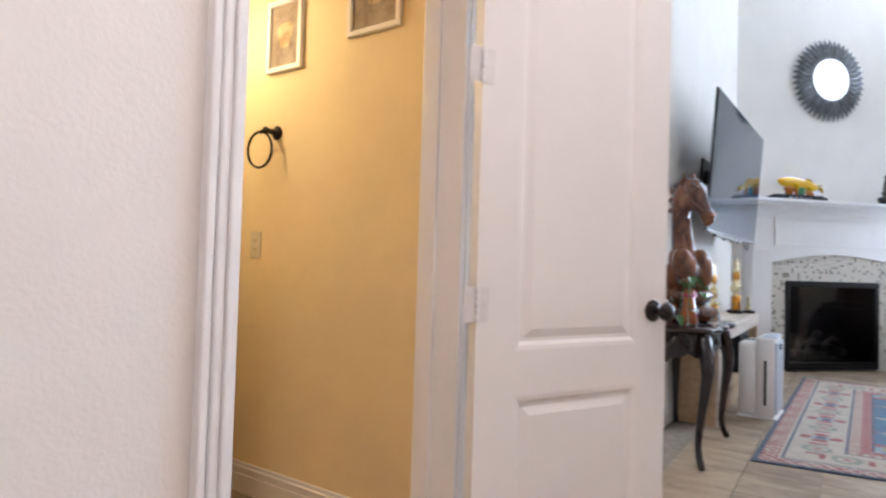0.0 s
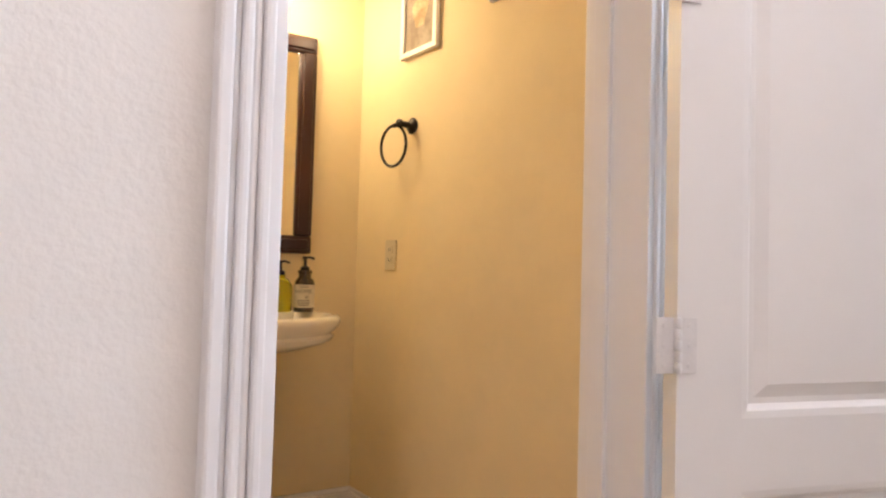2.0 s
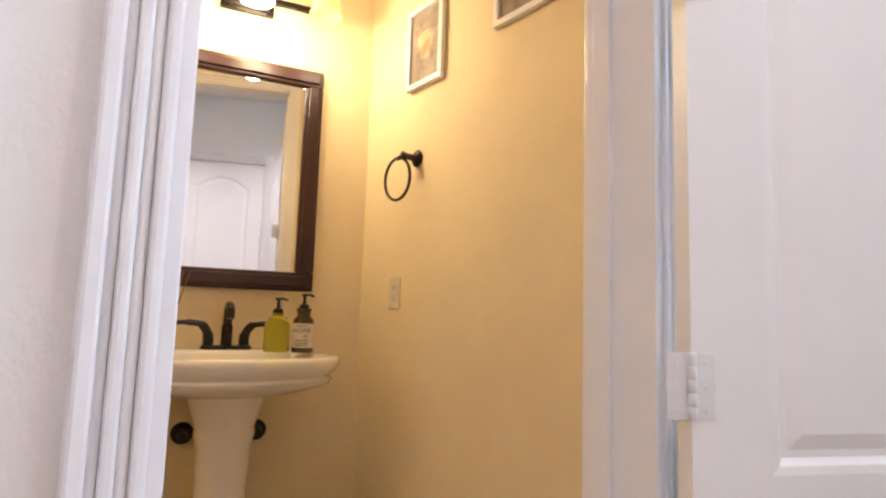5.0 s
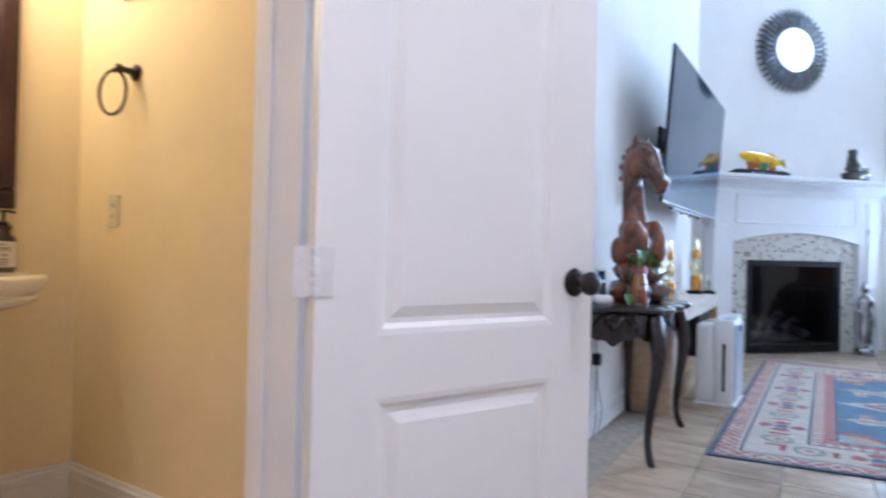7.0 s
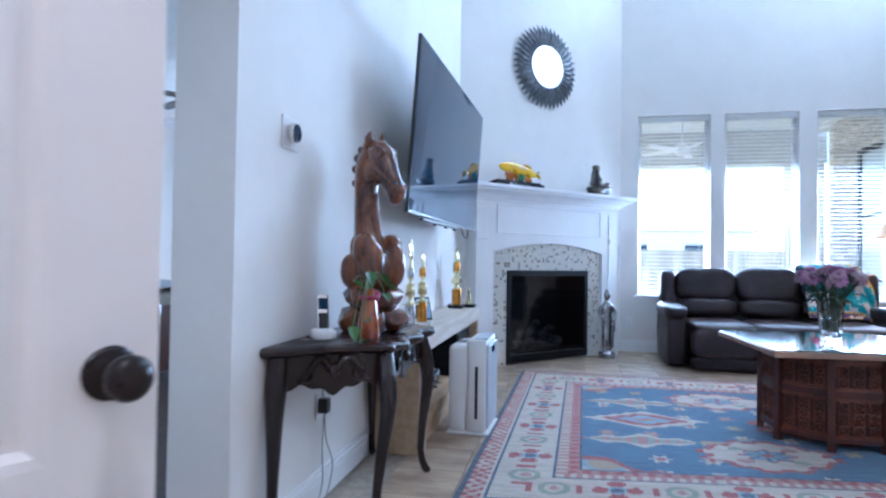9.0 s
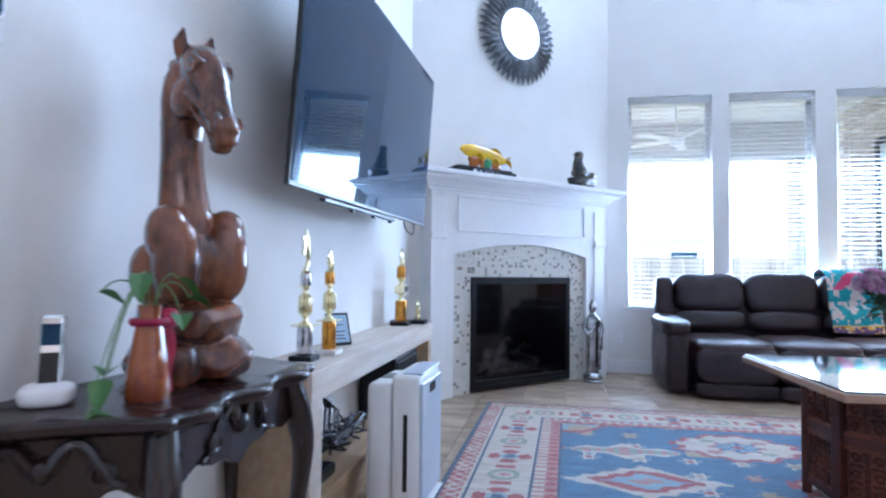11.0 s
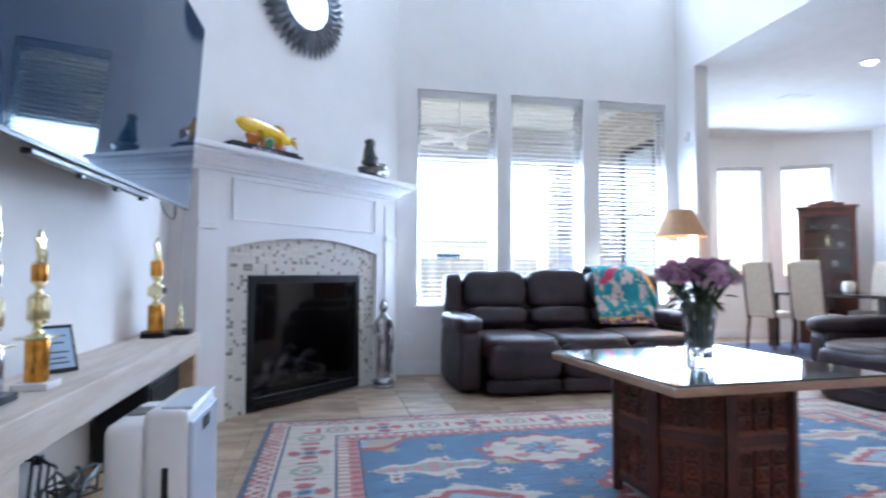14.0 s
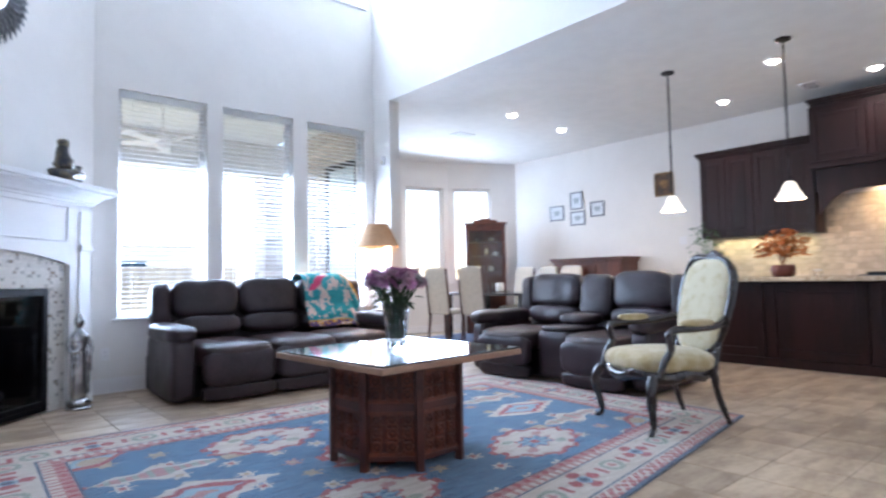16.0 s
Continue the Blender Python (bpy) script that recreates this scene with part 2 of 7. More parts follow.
def wall(name, along, o0, o1, a0, a1, z0, z1, holes, material, label):
    """A wall with openings: along x or y from a0 to a1, between o0 and o1 across."""
    bm = bmesh.new()
    cuts_a = sorted({a0, a1, *(h[0] for h in holes), *(h[1] for h in holes)})
    for b0, b1 in zip(cuts_a, cuts_a[1:]):
        mid = (b0 + b1) / 2
        spans = sorted((h[2], h[3]) for h in holes if h[0] < mid < h[1])
        z = z0
        for s0, s1 in spans + [(z1, z1)]:
            if s0 > z + 1e-4:
                box(bm, *((b0, b1, o0, o1) if along == "x" else (o0, o1, b0, b1)), z, s0)
            z = s1
    return structure(part(name, bm, material), label, "wall")


def window(number, w, z0, z1, place, rz, label, blind_label):
    """A framed window with sill, panes and a slatted blind; local x along the wall, y outwards."""
    win = thing("window_%d" % number, label, "window", place, rz, kind="structure")
    f = 0.045
    part("window_frame", boxes((0, f, 0.10, 0.15, z0, z1), (w - f, w, 0.10, 0.15, z0, z1), (f, w - f, 0.10, 0.15, z0, z0 + f), (f, w - f, 0.10, 0.15, z1 - f, z1)), TRIM, win)
    part("window_sill", boxes((-0.04, w + 0.04, -0.035, 0.10, z0 - 0.025, z0), r=0.006), TRIM, win)
    pane = part("pane", boxes((f, w - f, 0.122, 0.126, z0 + f, z1 - f)), GLASS, win)
    pane.visible_shadow = False
    return win


def blind(w, z0, z1, place, rz, label):
    """A horizontal slat blind hung inside a window's reveal."""
    b = thing("window_blind", label, "blind", place, rz, group="window blinds")
    part("headrail", boxes((0.01, w - 0.01, 0.015, 0.075, z1 - 0.075, z1 - 0.002), r=0.006), BLIND, b)
    bm = bmesh.new()
    box(bm, 0.012, w - 0.012, -0.024, 0.024, -0.0014, 0.0014)
    bmesh.ops.rotate(bm, verts=bm.verts, cent=(0, 0, 0), matrix=Matrix.Rotation(radians(1), 3, "X"))
    first = part("slat", bm, BLIND, b)
    z = z1 - 0.10
    first.location = (0, 0.045, z)
    while z > z0 + 0.07:
        z -= 0.046
        share("slat", first, b, (0, 0.045, z))
    part("bottom_rail", boxes((0.012, w - 0.012, 0.02, 0.07, z0 + 0.006, z0 + 0.026), r=0.004), BLIND, b)
    for cx in (0.12, w - 0.12):
        part("ladder_cord", boxes((cx - 0.0015, cx + 0.0015, 0.018, 0.020, z0 + 0.02, z1 - 0.07)), BLIND, b)
    return b


# ---- the large structure ----
CZ, LZ, HZ = 3.20, 5.9, 3.05
WX = -1.02  # the wall with the television
FLOOR = structure(part("floor", boxes((-6.2, 8.5, -1.6, 11.9, -0.12, -0.012)), GROUT), "beige travertine tile floor with pale grout", "floor")

wall("wall_hall_west", "y", -0.985, -0.865, -1.5, 2.15, 0, HZ, [(0.945, 1.64, 0, 2.44)], WALL, "cream textured hall wall beside the powder room")
wall("wall_television", "y", -1.25, WX, 3.30, 9.3, 0, LZ, [], WALL, "pale textured wall behind the television")
wall("wall_television_head", "y", -1.25, WX, 2.15, 3.30, 2.45, LZ, [], WALL, "pale wall over the bedroom opening")
wall("wall_windows", "x", 9.07, 9.25, -1.02, 3.95, 0, LZ, [(0.90, 1.725, 0.68, 2.87), (1.885, 2.69, 0.68, 2.87), (2.877, 3.67, 0.68, 2.87), (0.90, 1.725, 4.45, 5.55), (1.885, 2.69, 4.45, 5.55), (2.877, 3.67, 4.45, 5.55)], WALL, "tall pale wall with three tall windows")
wall("wall_stub", "y", 3.80, 3.95, 8.72, 9.07, 0, CZ, [], WALL, "pale wall end beside the dining opening")
wall("wall_beam", "y", 3.80, 3.95, 2.5, 9.07, CZ, LZ, [], WALL, "tall pale wall above the kitchen opening")
wall("wall_kitchen", "y", 8.15, 8.3, 2.3, 10.75, 0, CZ, [], WALL, "pale wall behind the dining room and kitchen")
wall("wall_dining_west", "y", 3.95, 4.1, 9.25, 11.5, 0, CZ, [], WALL, "pale dining room side wall")
wall("wall_south", "x", 2.35, 2.5, 1.0, 8.3, 0, LZ, [], WALL, "pale wall at the back of the living room")
wall("wall_hall_east", "y", 1.0, 1.13, -1.5, 2.35, 0, HZ, [(0.60, 1.37, 0, 2.44)], WALL, "pale hall wall with a closed door")
wall("wall_hall_end", "x", -1.65, -1.5, -1.0, 1.13, 0, HZ, [], WALL, "pale wall at the end of the hall")
wall("wall_hall_head", "x", 2.35, 2.5, -1.25, 1.0, HZ, LZ, [], WALL, "pale wall over the hall opening")
structure(part("ceiling_living", boxes((-1.25, 3.95, 2.35, 9.25, LZ, LZ + 0.15)), CEIL), "white ceiling of the two-storey living room", "ceiling")
structure(part("ceiling_kitchen", boxes((3.95, 8.3, 2.35, 11.9, CZ, CZ + 0.15)), CEIL), "white textured ceiling of the kitchen and dining room", "ceiling")
structure(part("ceiling_hall", boxes((-1.0, 1.13, -1.65, 2.35, HZ, HZ + 0.15)), CEIL), "white hall ceiling", "ceiling")

# powder room
wall("wall_bath_side", "x", 2.025, 2.30, -2.60, -1.0, 0, 2.75, [], BATH, "cream powder room wall with a towel ring")
wall("wall_bath_left", "x", 0.2, 0.33, -3.1, -1.0, 0, 2.75, [], BATH, "cream powder room side wall")
wall("wall_bath_front", "y", -0.990, -0.985, 0.33, 2.025, 0, 2.75, [(0.945, 1.64, 0, 2.44)], BATH, "cream powder room wall round the doorway")
structure(part("ceiling_bath", boxes((-3.1, -1.0, 0.2, 2.30, 2.75, 2.85)), CEIL), "white powder room ceiling", "ceiling")

# chimney wall across the corner, angled bay of the dining nook
FX, FY = -0.552, 7.645


def slanted(name, p, q, z0, z1, thick, holes, material, label):
    """A wall from p to q in plan, with its thickness to the left of that way."""
    d = math.hypot(q[0] - p[0], q[1] - p[1])
    ob = wall(name, "x", 0, thick, 0, d, z0, z1, holes, material, label)
    ob.matrix_world = pose(p[0], p[1], 0, 0, 0, math.degrees(math.atan2(q[1] - p[1], q[0] - p[0])))
    return d


slanted("wall_bath_back", (-2.854, 0.2), (-2.392, 2.30), 0, 2.75, 0.13, [], BATH, "cream powder room wall behind the basin")
slanted("wall_chimney", (-1.12, 7.26), (0.79, 9.17), 0, LZ, 0.10, [(0.74, 2.0, 0.0, 1.06)], WALL, "pale wall across the corner above the fireplace")
BAY = [(4.1, 11.5), (5.05, 11.62), (6.07, 11.55), (7.02, 11.34), (8.15, 10.62)]
NOOK = []
for k, (p, q) in enumerate(zip(BAY, BAY[1:])):
    d = math.hypot(q[0] - p[0], q[1] - p[1])
    w0, w1 = ((d - 0.78) / 2, (d + 0.78) / 2) if k < 3 else (0.10, 0.84)
    slanted("wall_nook_%d" % (k + 1), p, q, 0, CZ, 0.15, [(w0, w1, 0.93, 2.72)], WALL, "pale wall of the dining bay")
    NOOK.append((p, math.degrees(math.atan2(q[1] - p[1], q[0] - p[0])), w0, w1 - w0))

for k, (x0, x1) in enumerate(((0.90, 1.725), (1.885, 2.69), (2.877, 3.67))):
    window(k + 1, x1 - x0, 0.68, 2.87, (x0, 9.07, 0), 0, "tall white-framed living room window", "")
    blind(x1 - x0, 0.68, 2.87, (x0, 9.07, 0), 0, "white horizontal slat blind in a tall window")
    window(k + 4, x1 - x0, 4.45, 5.55, (x0, 9.07, 0), 0, "high white-framed clerestory window", "")
for k, (p, a, w0, w) in enumerate(NOOK):
    at = pose(p[0], p[1], 0, 0, 0, a) @ Vector((w0, 0, 0))
    window(k + 7, w, 0.93, 2.72, (at.x, at.y, 0), a, "white-framed window of the dining bay", "")

# ---- powder room and hall ----
TAN = mat("print_mat", (0.36, 0.30, 0.24), 0.7, size=9, second=(0.24, 0.19, 0.15))
PRINT = mat("print_motif", (0.58, 0.47, 0.30), 0.7, size=12, second=(0.34, 0.24, 0.14))
OLIVE = glass("olive_glass", (0.62, 0.66, 0.05), 0.03)
AMBERGLASS = mat("dark_amber_glass", (0.030, 0.013, 0.006), 0.08, grain=0.3, size=10, coat=0.6)
PAPER = mat("paper_label", (0.72, 0.66, 0.56), 0.8, grain=0.06, size=15)
INK = mat("ink", (0.03, 0.025, 0.025), 0.7, grain=0.2, size=30)
LITGLASS = mat("lit_shade_glass", (1.0, 0.85, 0.5), 0.4, emit=8.0, emit_colour=(1.0, 0.80, 0.45))
DIMGLASS = mat("amber_shade_glass", (0.78, 0.62, 0.16), 0.3, grain=0.1, size=8, emit=0.4, emit_colour=(0.9, 0.62, 0.16))
IVORY = mat("ivory_plastic", (0.68, 0.60, 0.44), 0.4, grain=0.03, size=10)
REED = mat("reed", (0.25, 0.12, 0.06), 0.7, grain=0.3, size=30)


def casing(name, place, rz, width, height, label):
    """A fluted door casing: two legs and a head; local x along the wall, y out of the wall."""
    c = thing(name, label, "trim", place, rz, kind="structure")
    ribs = ((0.0, 0.011, 0.011), (0.011, 0.023, 0.019), (0.023, 0.033, 0.013), (0.033, 0.044, 0.018), (0.044, 0.053, 0.012), (0.053, 0.068, 0.021))

    def leg(side, x):
        bm = bmesh.new()
        for a, b, d in ribs:
            x0, x1 = (x - b, x - a) if side < 0 else (x + a, x + b)
            box(bm, x0, x1, 0, d, 0, height + 0.068, r=0.0035)
        return part("casing_leg", bm, TRIM, c)

    leg(-1, 0)
    leg(1, width)
    bm = bmesh.new()
    for a, b, d in ribs:
        box(bm, 0, width, 0, d, height + a, height + b, r=0.0035)
    part("casing_head", bm, TRIM, c)
    return c


def panel_door(name, label, place, rz, w, h, arched):
    """A hollow-core door with two raised panels; local x from the hinges, y through the thickness."""
    d = thing(name, label, "door", place, rz, kind="structure")
    t = 0.0175
    stile, rail0, rail1 = 0.125, 0.22, 0.20
    lock0, lock1 = 0.70, 0.82
    frame_rows = [(0, stile, -t, t, 0.012, h), (w - stile, w, -t, t, 0.012, h), (stile, w - stile, -t, t, 0.012, rail0), (stile, w - stile, -t, t, lock0, lock1), (stile, w - stile, -t, t, h - 0.13, h)]
    part("door_frame", boxes(*frame_rows), DOORW, d)
    for z0, z1 in ((rail0, lock0), (lock1, h - 0.13)):
        bm = bmesh.new()
        for s in (-1, 1):
            rings = []
            arch = arched and z1 > 1.5
            for inset, y in ((0.0, t), (0.012, t - 0.002), (0.022, t - 0.010), (0.032, t - 0.010), (0.055, t - 0.003), (0.06, t - 0.003)):
                x0, x1, b, top = stile + inset, w - stile - inset, z0 + inset, z1 - inset
                if arch:
                    pts = [(x0, b), (x1, b)] + [(x1 + (x0 - x1) * k / 10, top - 0.10 + 0.10 * math.sin(math.pi * k / 10)) for k in range(11)]
                else:
                    pts = [(x0, b), (x1, b), (x1, top), (x0, top)]
                rings.append([bm.verts.new((px, s * y, pz)) for px, pz in pts])
            for a, b2 in zip(rings, rings[1:]):
                for i in range(len(a)):
                    bm.faces.new((a[i], a[(i + 1) % len(a)], b2[(i + 1) % len(a)], b2[i]))
            bm.faces.new(rings[-1])
        if arched and z1 > 1.5:
            for s in (-1, 1):
                for x0, x1, k0, k1 in ((stile, w / 2, 10, 5), (w / 2, w - stile, 5, 0)):
                    top = [bm.verts.new((x0, s * t, z1 + 0.001)), bm.verts.new((x1, s * t, z1 + 0.001))]
                    low = [bm.verts.new((stile + (w - 2 * stile) * (1 - k / 10), s * t, z1 - 0.10 + 0.10 * math.sin(math.pi * k / 10))) for k in range(k1, k0 + 1)]
                    bm.faces.new(top + low)
        part("door_panel", bm, DOORW, d)
    return d


door = panel_door("door_1", "white two-panel door standing wide open", (-0.795, 1.607, 0), 64.5, 0.705, 2.42, False)


def knob_set(parent, x, z, depth):
    for s in (-1, 1):
        m = pose(x, s * depth, z, -90 * s)
        k = part("door_knob", lathe(bmesh.new(), [(0.0, 0), (0.033, 0), (0.034, 0.004), (0.028, 0.010), (0.013, 0.014), (0.012, 0.030), (0.020, 0.036), (0.027, 0.046), (0.028, 0.056), (0.022, 0.066), (0.010, 0.070), (0, 0.070)], 24, m), BRONZE, parent, "dark bronze round door knob", smooth=True)


knob_set(door, 0.645, 0.918, 0.0175)
part("latch_plate", boxes((0.705, 0.707, -0.012, 0.012, 0.88, 0.95)), HINGE, door)


def hinges(parent, zs):
    for z in zs:
        h = part("hinge", boxes((-0.0015, 0.036, -0.0205, -0.0185, z - 0.045, z + 0.045), (-0.040, -0.006, -0.0205, -0.0185, z - 0.045, z + 0.045), r=0.0008), HINGE, parent, "painted steel butt hinge")
        for k in range(5):
            part("knuckle", lathe(bmesh.new(), [(0.0055, -0.0085), (0.0062, -0.0075), (0.0062, 0.0075), (0.0055, 0.0085)], 12, Matrix.Translation((-0.003, -0.024, z - 0.036 + 0.018 * k))), HINGE, h, smooth=True)
        for sx in (0.022, -0.026):
            for dz in (-0.032, 0.0, 0.032):
                part("screw", lathe(bmesh.new(), [(0.004, 0), (0.004, 0.0012), (0.001, 0.0014)], 10, pose(sx, -0.0205, z + dz, 90)), HINGE, h)


hinges(door, (0.25, 0.942, 1.55, 2.18))
casing("trim_bath_door", (-0.865, 0.947, 0), 90, 0.693, 2.44, "white fluted casing round the powder room doorway").matrix_world = pose(-0.865, 1.64, 0, 0, 0, -90)
structure(part("trim_bath_jamb", boxes((-0.988, -0.852, 0.930, 0.950, 0, 2.44), (-0.988, -0.852, 1.632, 1.652, 0, 2.44), (-0.988, -0.852, 0.930, 1.652, 2.44, 2.46), (-0.965, -0.93, 0.950, 0.960, 0, 2.43), (-0.965, -0.93, 1.620, 1.632, 0, 2.43), r=0.002), TRIM), "white painted door jamb with stop", "trim")
casing("trim_bath_inside", (-0.990, 0.947, 0), 90, 0.693, 2.44, "white fluted casing inside the powder room")

hall_door = panel_door("door_2", "closed white door with an arched upper panel", (1.045, 0.605, 0), 90, 0.76, 2.42, True)
hinges(hall_door, (0.25, 0.95, 1.55, 2.18))
knob_set(hall_door, 0.07, 0.92, 0.0175)
casing("trim_hall_door", (1.0, 0.60, 0), 90, 0.77, 2.44, "white casing round the closed hall door")
structure(part("trim_hall_jamb", boxes((1.0, 1.13, 0.585, 0.602, 0, 2.44), (1.0, 1.13, 1.368, 1.385, 0, 2.44), (1.0, 1.13, 0.602, 1.368, 2.425, 2.44)), TRIM), "white painted jamb of the closed hall door", "trim")
# unseen panel, added to close the opening behind the hall door
structure(part("wall_closet", boxes((1.13, 1.2, 0.5, 1.5, 0, 2.6)), WALL), "unseen panel closing the opening behind the hall door", "wall")


def baseboard(name, x0, y0, x1, y1, label="white stepped baseboard along the wall"):
    """A stepped skirting from one corner to the next, thick to its right."""
    d = math.hypot(x1 - x0, y1 - y0)
    bm = boxes((0, d, -0.016, 0, 0, 0.085), (0, d, -0.012, 0, 0.085, 0.105), (0, d, -0.018, 0, 0.105, 0.118), (0, d, -0.009, 0, 0.118, 0.135), r=0.002)
    ob = structure(part(name, bm, TRIM), label, "baseboard")
    ob.matrix_world = pose(x0, y0, 0, 0, 0, math.degrees(math.atan2(y1 - y0, x1 - x0)))
    return ob


baseboard("baseboard_bath_back", -2.823, 0.33, -2.450, 2.025)
baseboard("baseboard_bath_side", -2.445, 2.025, -1.12, 2.025)
baseboard("baseboard_hall", -0.865, -1.5, -0.865, 0.85)
baseboard("baseboard_hall_far", -0.865, 1.74, -0.865, 2.15)
baseboard("baseboard_television", WX, 3.30, WX, 4.69)
baseboard("baseboard_windows", 0.70, 9.07, 3.80, 9.07)
baseboard("baseboard_stub", 3.80, 9.05, 3.80, 8.72)
baseboard("baseboard_kitchen", 8.15, 10.6, 8.15, 6.9)
baseboard("baseboard_return", -1.25, 3.30, WX - 0.0, 3.30).matrix_world = pose(-1.25, 3.30, 0, 0, 0, 0)
for k, (p, q) in enumerate(zip(BAY, BAY[1:])):
    baseboard("baseboard_nook_%d" % (k + 1), *p, *q)



def BWX(y):
    """Where the back wall of the powder room stands at y."""
    return -2.854 + (y - 0.2) * 0.22


# mirror over the basin
FRAMEWOOD = mat("reddish_frame_wood", (0.050, 0.015, 0.010), 0.36, size=6, second=(0.028, 0.008, 0.006), stretch=(1, 0.3, 0.3), bump=0.1)
mirror = thing("framed_mirror", "rectangular wall mirror in a dark brown wood frame", "mirror", (BWX(1.48) + 0.003, 1.482, 1.545), -12)
hw, hh, fw = 0.350, 0.444, 0.072
for name, rows in (("frame_rail", ((-hw, hw, hh - fw, hh), (-hw, hw, -hh, -hh + fw))), ("frame_stile", ((-hw, -hw + fw, -hh + fw, hh - fw), (hw - fw, hw, -hh + fw, hh - fw)))):
    for y0, y1, z0, z1 in rows:
        out_y = 0.014 if y1 - y0 < 0.2 or name == "frame_rail" else 0.0
        bm = boxes((0, 0.030, y0, y1, z0, z1), r=0.008)
        box(bm, 0.026, 0.040, y0 + out_y, y1 - out_y, z0 + (0.014 if z1 - z0 < 0.2 else 0.0), z1 - (0.014 if z1 - z0 < 0.2 else 0.0), r=0.006)
        part(name, bm, FRAMEWOOD, mirror)
part("mirror_glass", boxes((0.006, 0.014, -hw + fw - 0.005, hw - fw + 0.005, -hh + fw - 0.005, hh - fw + 0.005)), MIRROR, mirror)

# vanity light
vanity = thing("vanity_light", "bronze two-arm vanity light with tulip glass shades", "wall lamp", (BWX(1.52), 1.52, 2.23), -12)
part("backplate", boxes((0, 0.02, -0.10, 0.10, -0.055, 0.055), (0.015, 0.03, -0.085, 0.085, -0.04, 0.04), r=0.006), BRONZE, vanity)
part("crossbar", boxes((0.03, 0.055, -0.30, 0.30, -0.012, 0.012), r=0.005), BRONZE, vanity)
for sy, m in ((-0.27, DIMGLASS), (0.02, LITGLASS), (0.28, DIMGLASS)):
    part("arm", tube(bmesh.new(), spline([(0.045, sy, 0.0), (0.085, sy, 0.05), (0.125, sy, 0.10), (0.13, sy, 0.085)], 5), 0.008), BRONZE, vanity, smooth=True)
    shade = part("shade", lathe(bmesh.new(), [(0.018, 0.09), (0.035, 0.075), (0.048, 0.03), (0.055, -0.03), (0.064, -0.055), (0.061, -0.055), (0.051, -0.03), (0.044, 0.03), (0.03, 0.07)], 24, Matrix.Translation((0.13, sy, 0.0))), m, vanity, "tulip-shaped amber glass shade", smooth=True)
    part("finial", lathe(bmesh.new(), [(0.02, 0.08), (0.02, 0.095), (0.008, 0.115), (0.003, 0.14)], 12, Matrix.Translation((0.13, sy, 0.0))), BRONZE, shade, smooth=True)
# the middle bulb is the lit one; the outer two are added to spread light
point_lamp("vanity_bulb", (-2.36, 1.25, 2.05), 1.9, WARM, 0.05)
point_lamp("vanity_bulb", (-2.30, 1.53, 2.05), 2.3, WARM, 0.05)
point_lamp("vanity_bulb", (-2.25, 1.77, 2.05), 0.75, WARM, 0.05)

# pedestal basin
basin = thing("pedestal_basin", "white porcelain pedestal basin against the wall", "basin", (BWX(1.51) + 0.235, 1.475, 0), -12)
bowl = [(0.0, 0.74), (0.10, 0.74), (0.19, 0.755), (0.245, 0.775), (0.262, 0.785), (0.268, 0.80), (0.258, 0.808), (0.275, 0.825), (0.285, 0.845), (0.287, 0.862), (0.280, 0.872), (0.265, 0.876), (0.250, 0.872), (0.235, 0.862), (0.19, 0.80), (0.10, 0.765), (0, 0.76)]
part("bowl", lathe(bmesh.new(), bowl, 48, None, 0.80, 1.28), PORCELAIN, basin, smooth=True)
part("back_deck", boxes((-0.235, -0.09, -0.22, 0.22, 0.80, 0.884), r=0.012), PORCELAIN, basin)
part("pedestal", lathe(bmesh.new(), [(0.13, 0), (0.13, 0.03), (0.11, 0.07), (0.088, 0.25), (0.082, 0.45), (0.088, 0.58), (0.098, 0.62), (0.095, 0.64), (0.105, 0.67), (0.125, 0.73), (0.13, 0.745)], 32, pose(-0.03, 0, 0)), PORCELAIN, basin, smooth=True)
for sy in (-0.12, 0.13):
    part("drain_cover", lathe(bmesh.new(), [(0.038, 0), (0.038, 0.012), (0.02, 0.02), (0.012, 0.07)], 20, pose(-0.239, sy, 0.585, 0, 90)), BLACK, basin, "black wall escutcheon of the pipework", smooth=True)
faucet = thing("basin_faucet", "bronze two-handle faucet on the basin", "faucet", (BWX(1.51) + 0.10, 1.50, 0.884), -12)
part("base", boxes((-0.025, 0.025, -0.085, 0.085, 0, 0.014), r=0.006), BRONZE, faucet)
part("spout", tube(bmesh.new(), spline([(0, 0, 0.01), (0, 0, 0.08), (0.01, 0, 0.135), (0.045, 0, 0.155), (0.085, 0, 0.14), (0.095, 0, 0.11)], 6), [0.019] * 7 + [0.015] * 12 + [0.014] * 12, 14), BRONZE, faucet, smooth=True)
for sy in (-1, 1):
    part("handle", tube(bmesh.new(), spline([(0, sy * 0.06, 0.01), (0, sy * 0.062, 0.05), (0.004, sy * 0.085, 0.085), (0.006, sy * 0.13, 0.092), (0.006, sy * 0.165, 0.09)], 5), [0.018] * 6 + [0.015] * 5 + [0.011] * 5 + [0.008] * 5, 12), BRONZE, faucet, smooth=True)


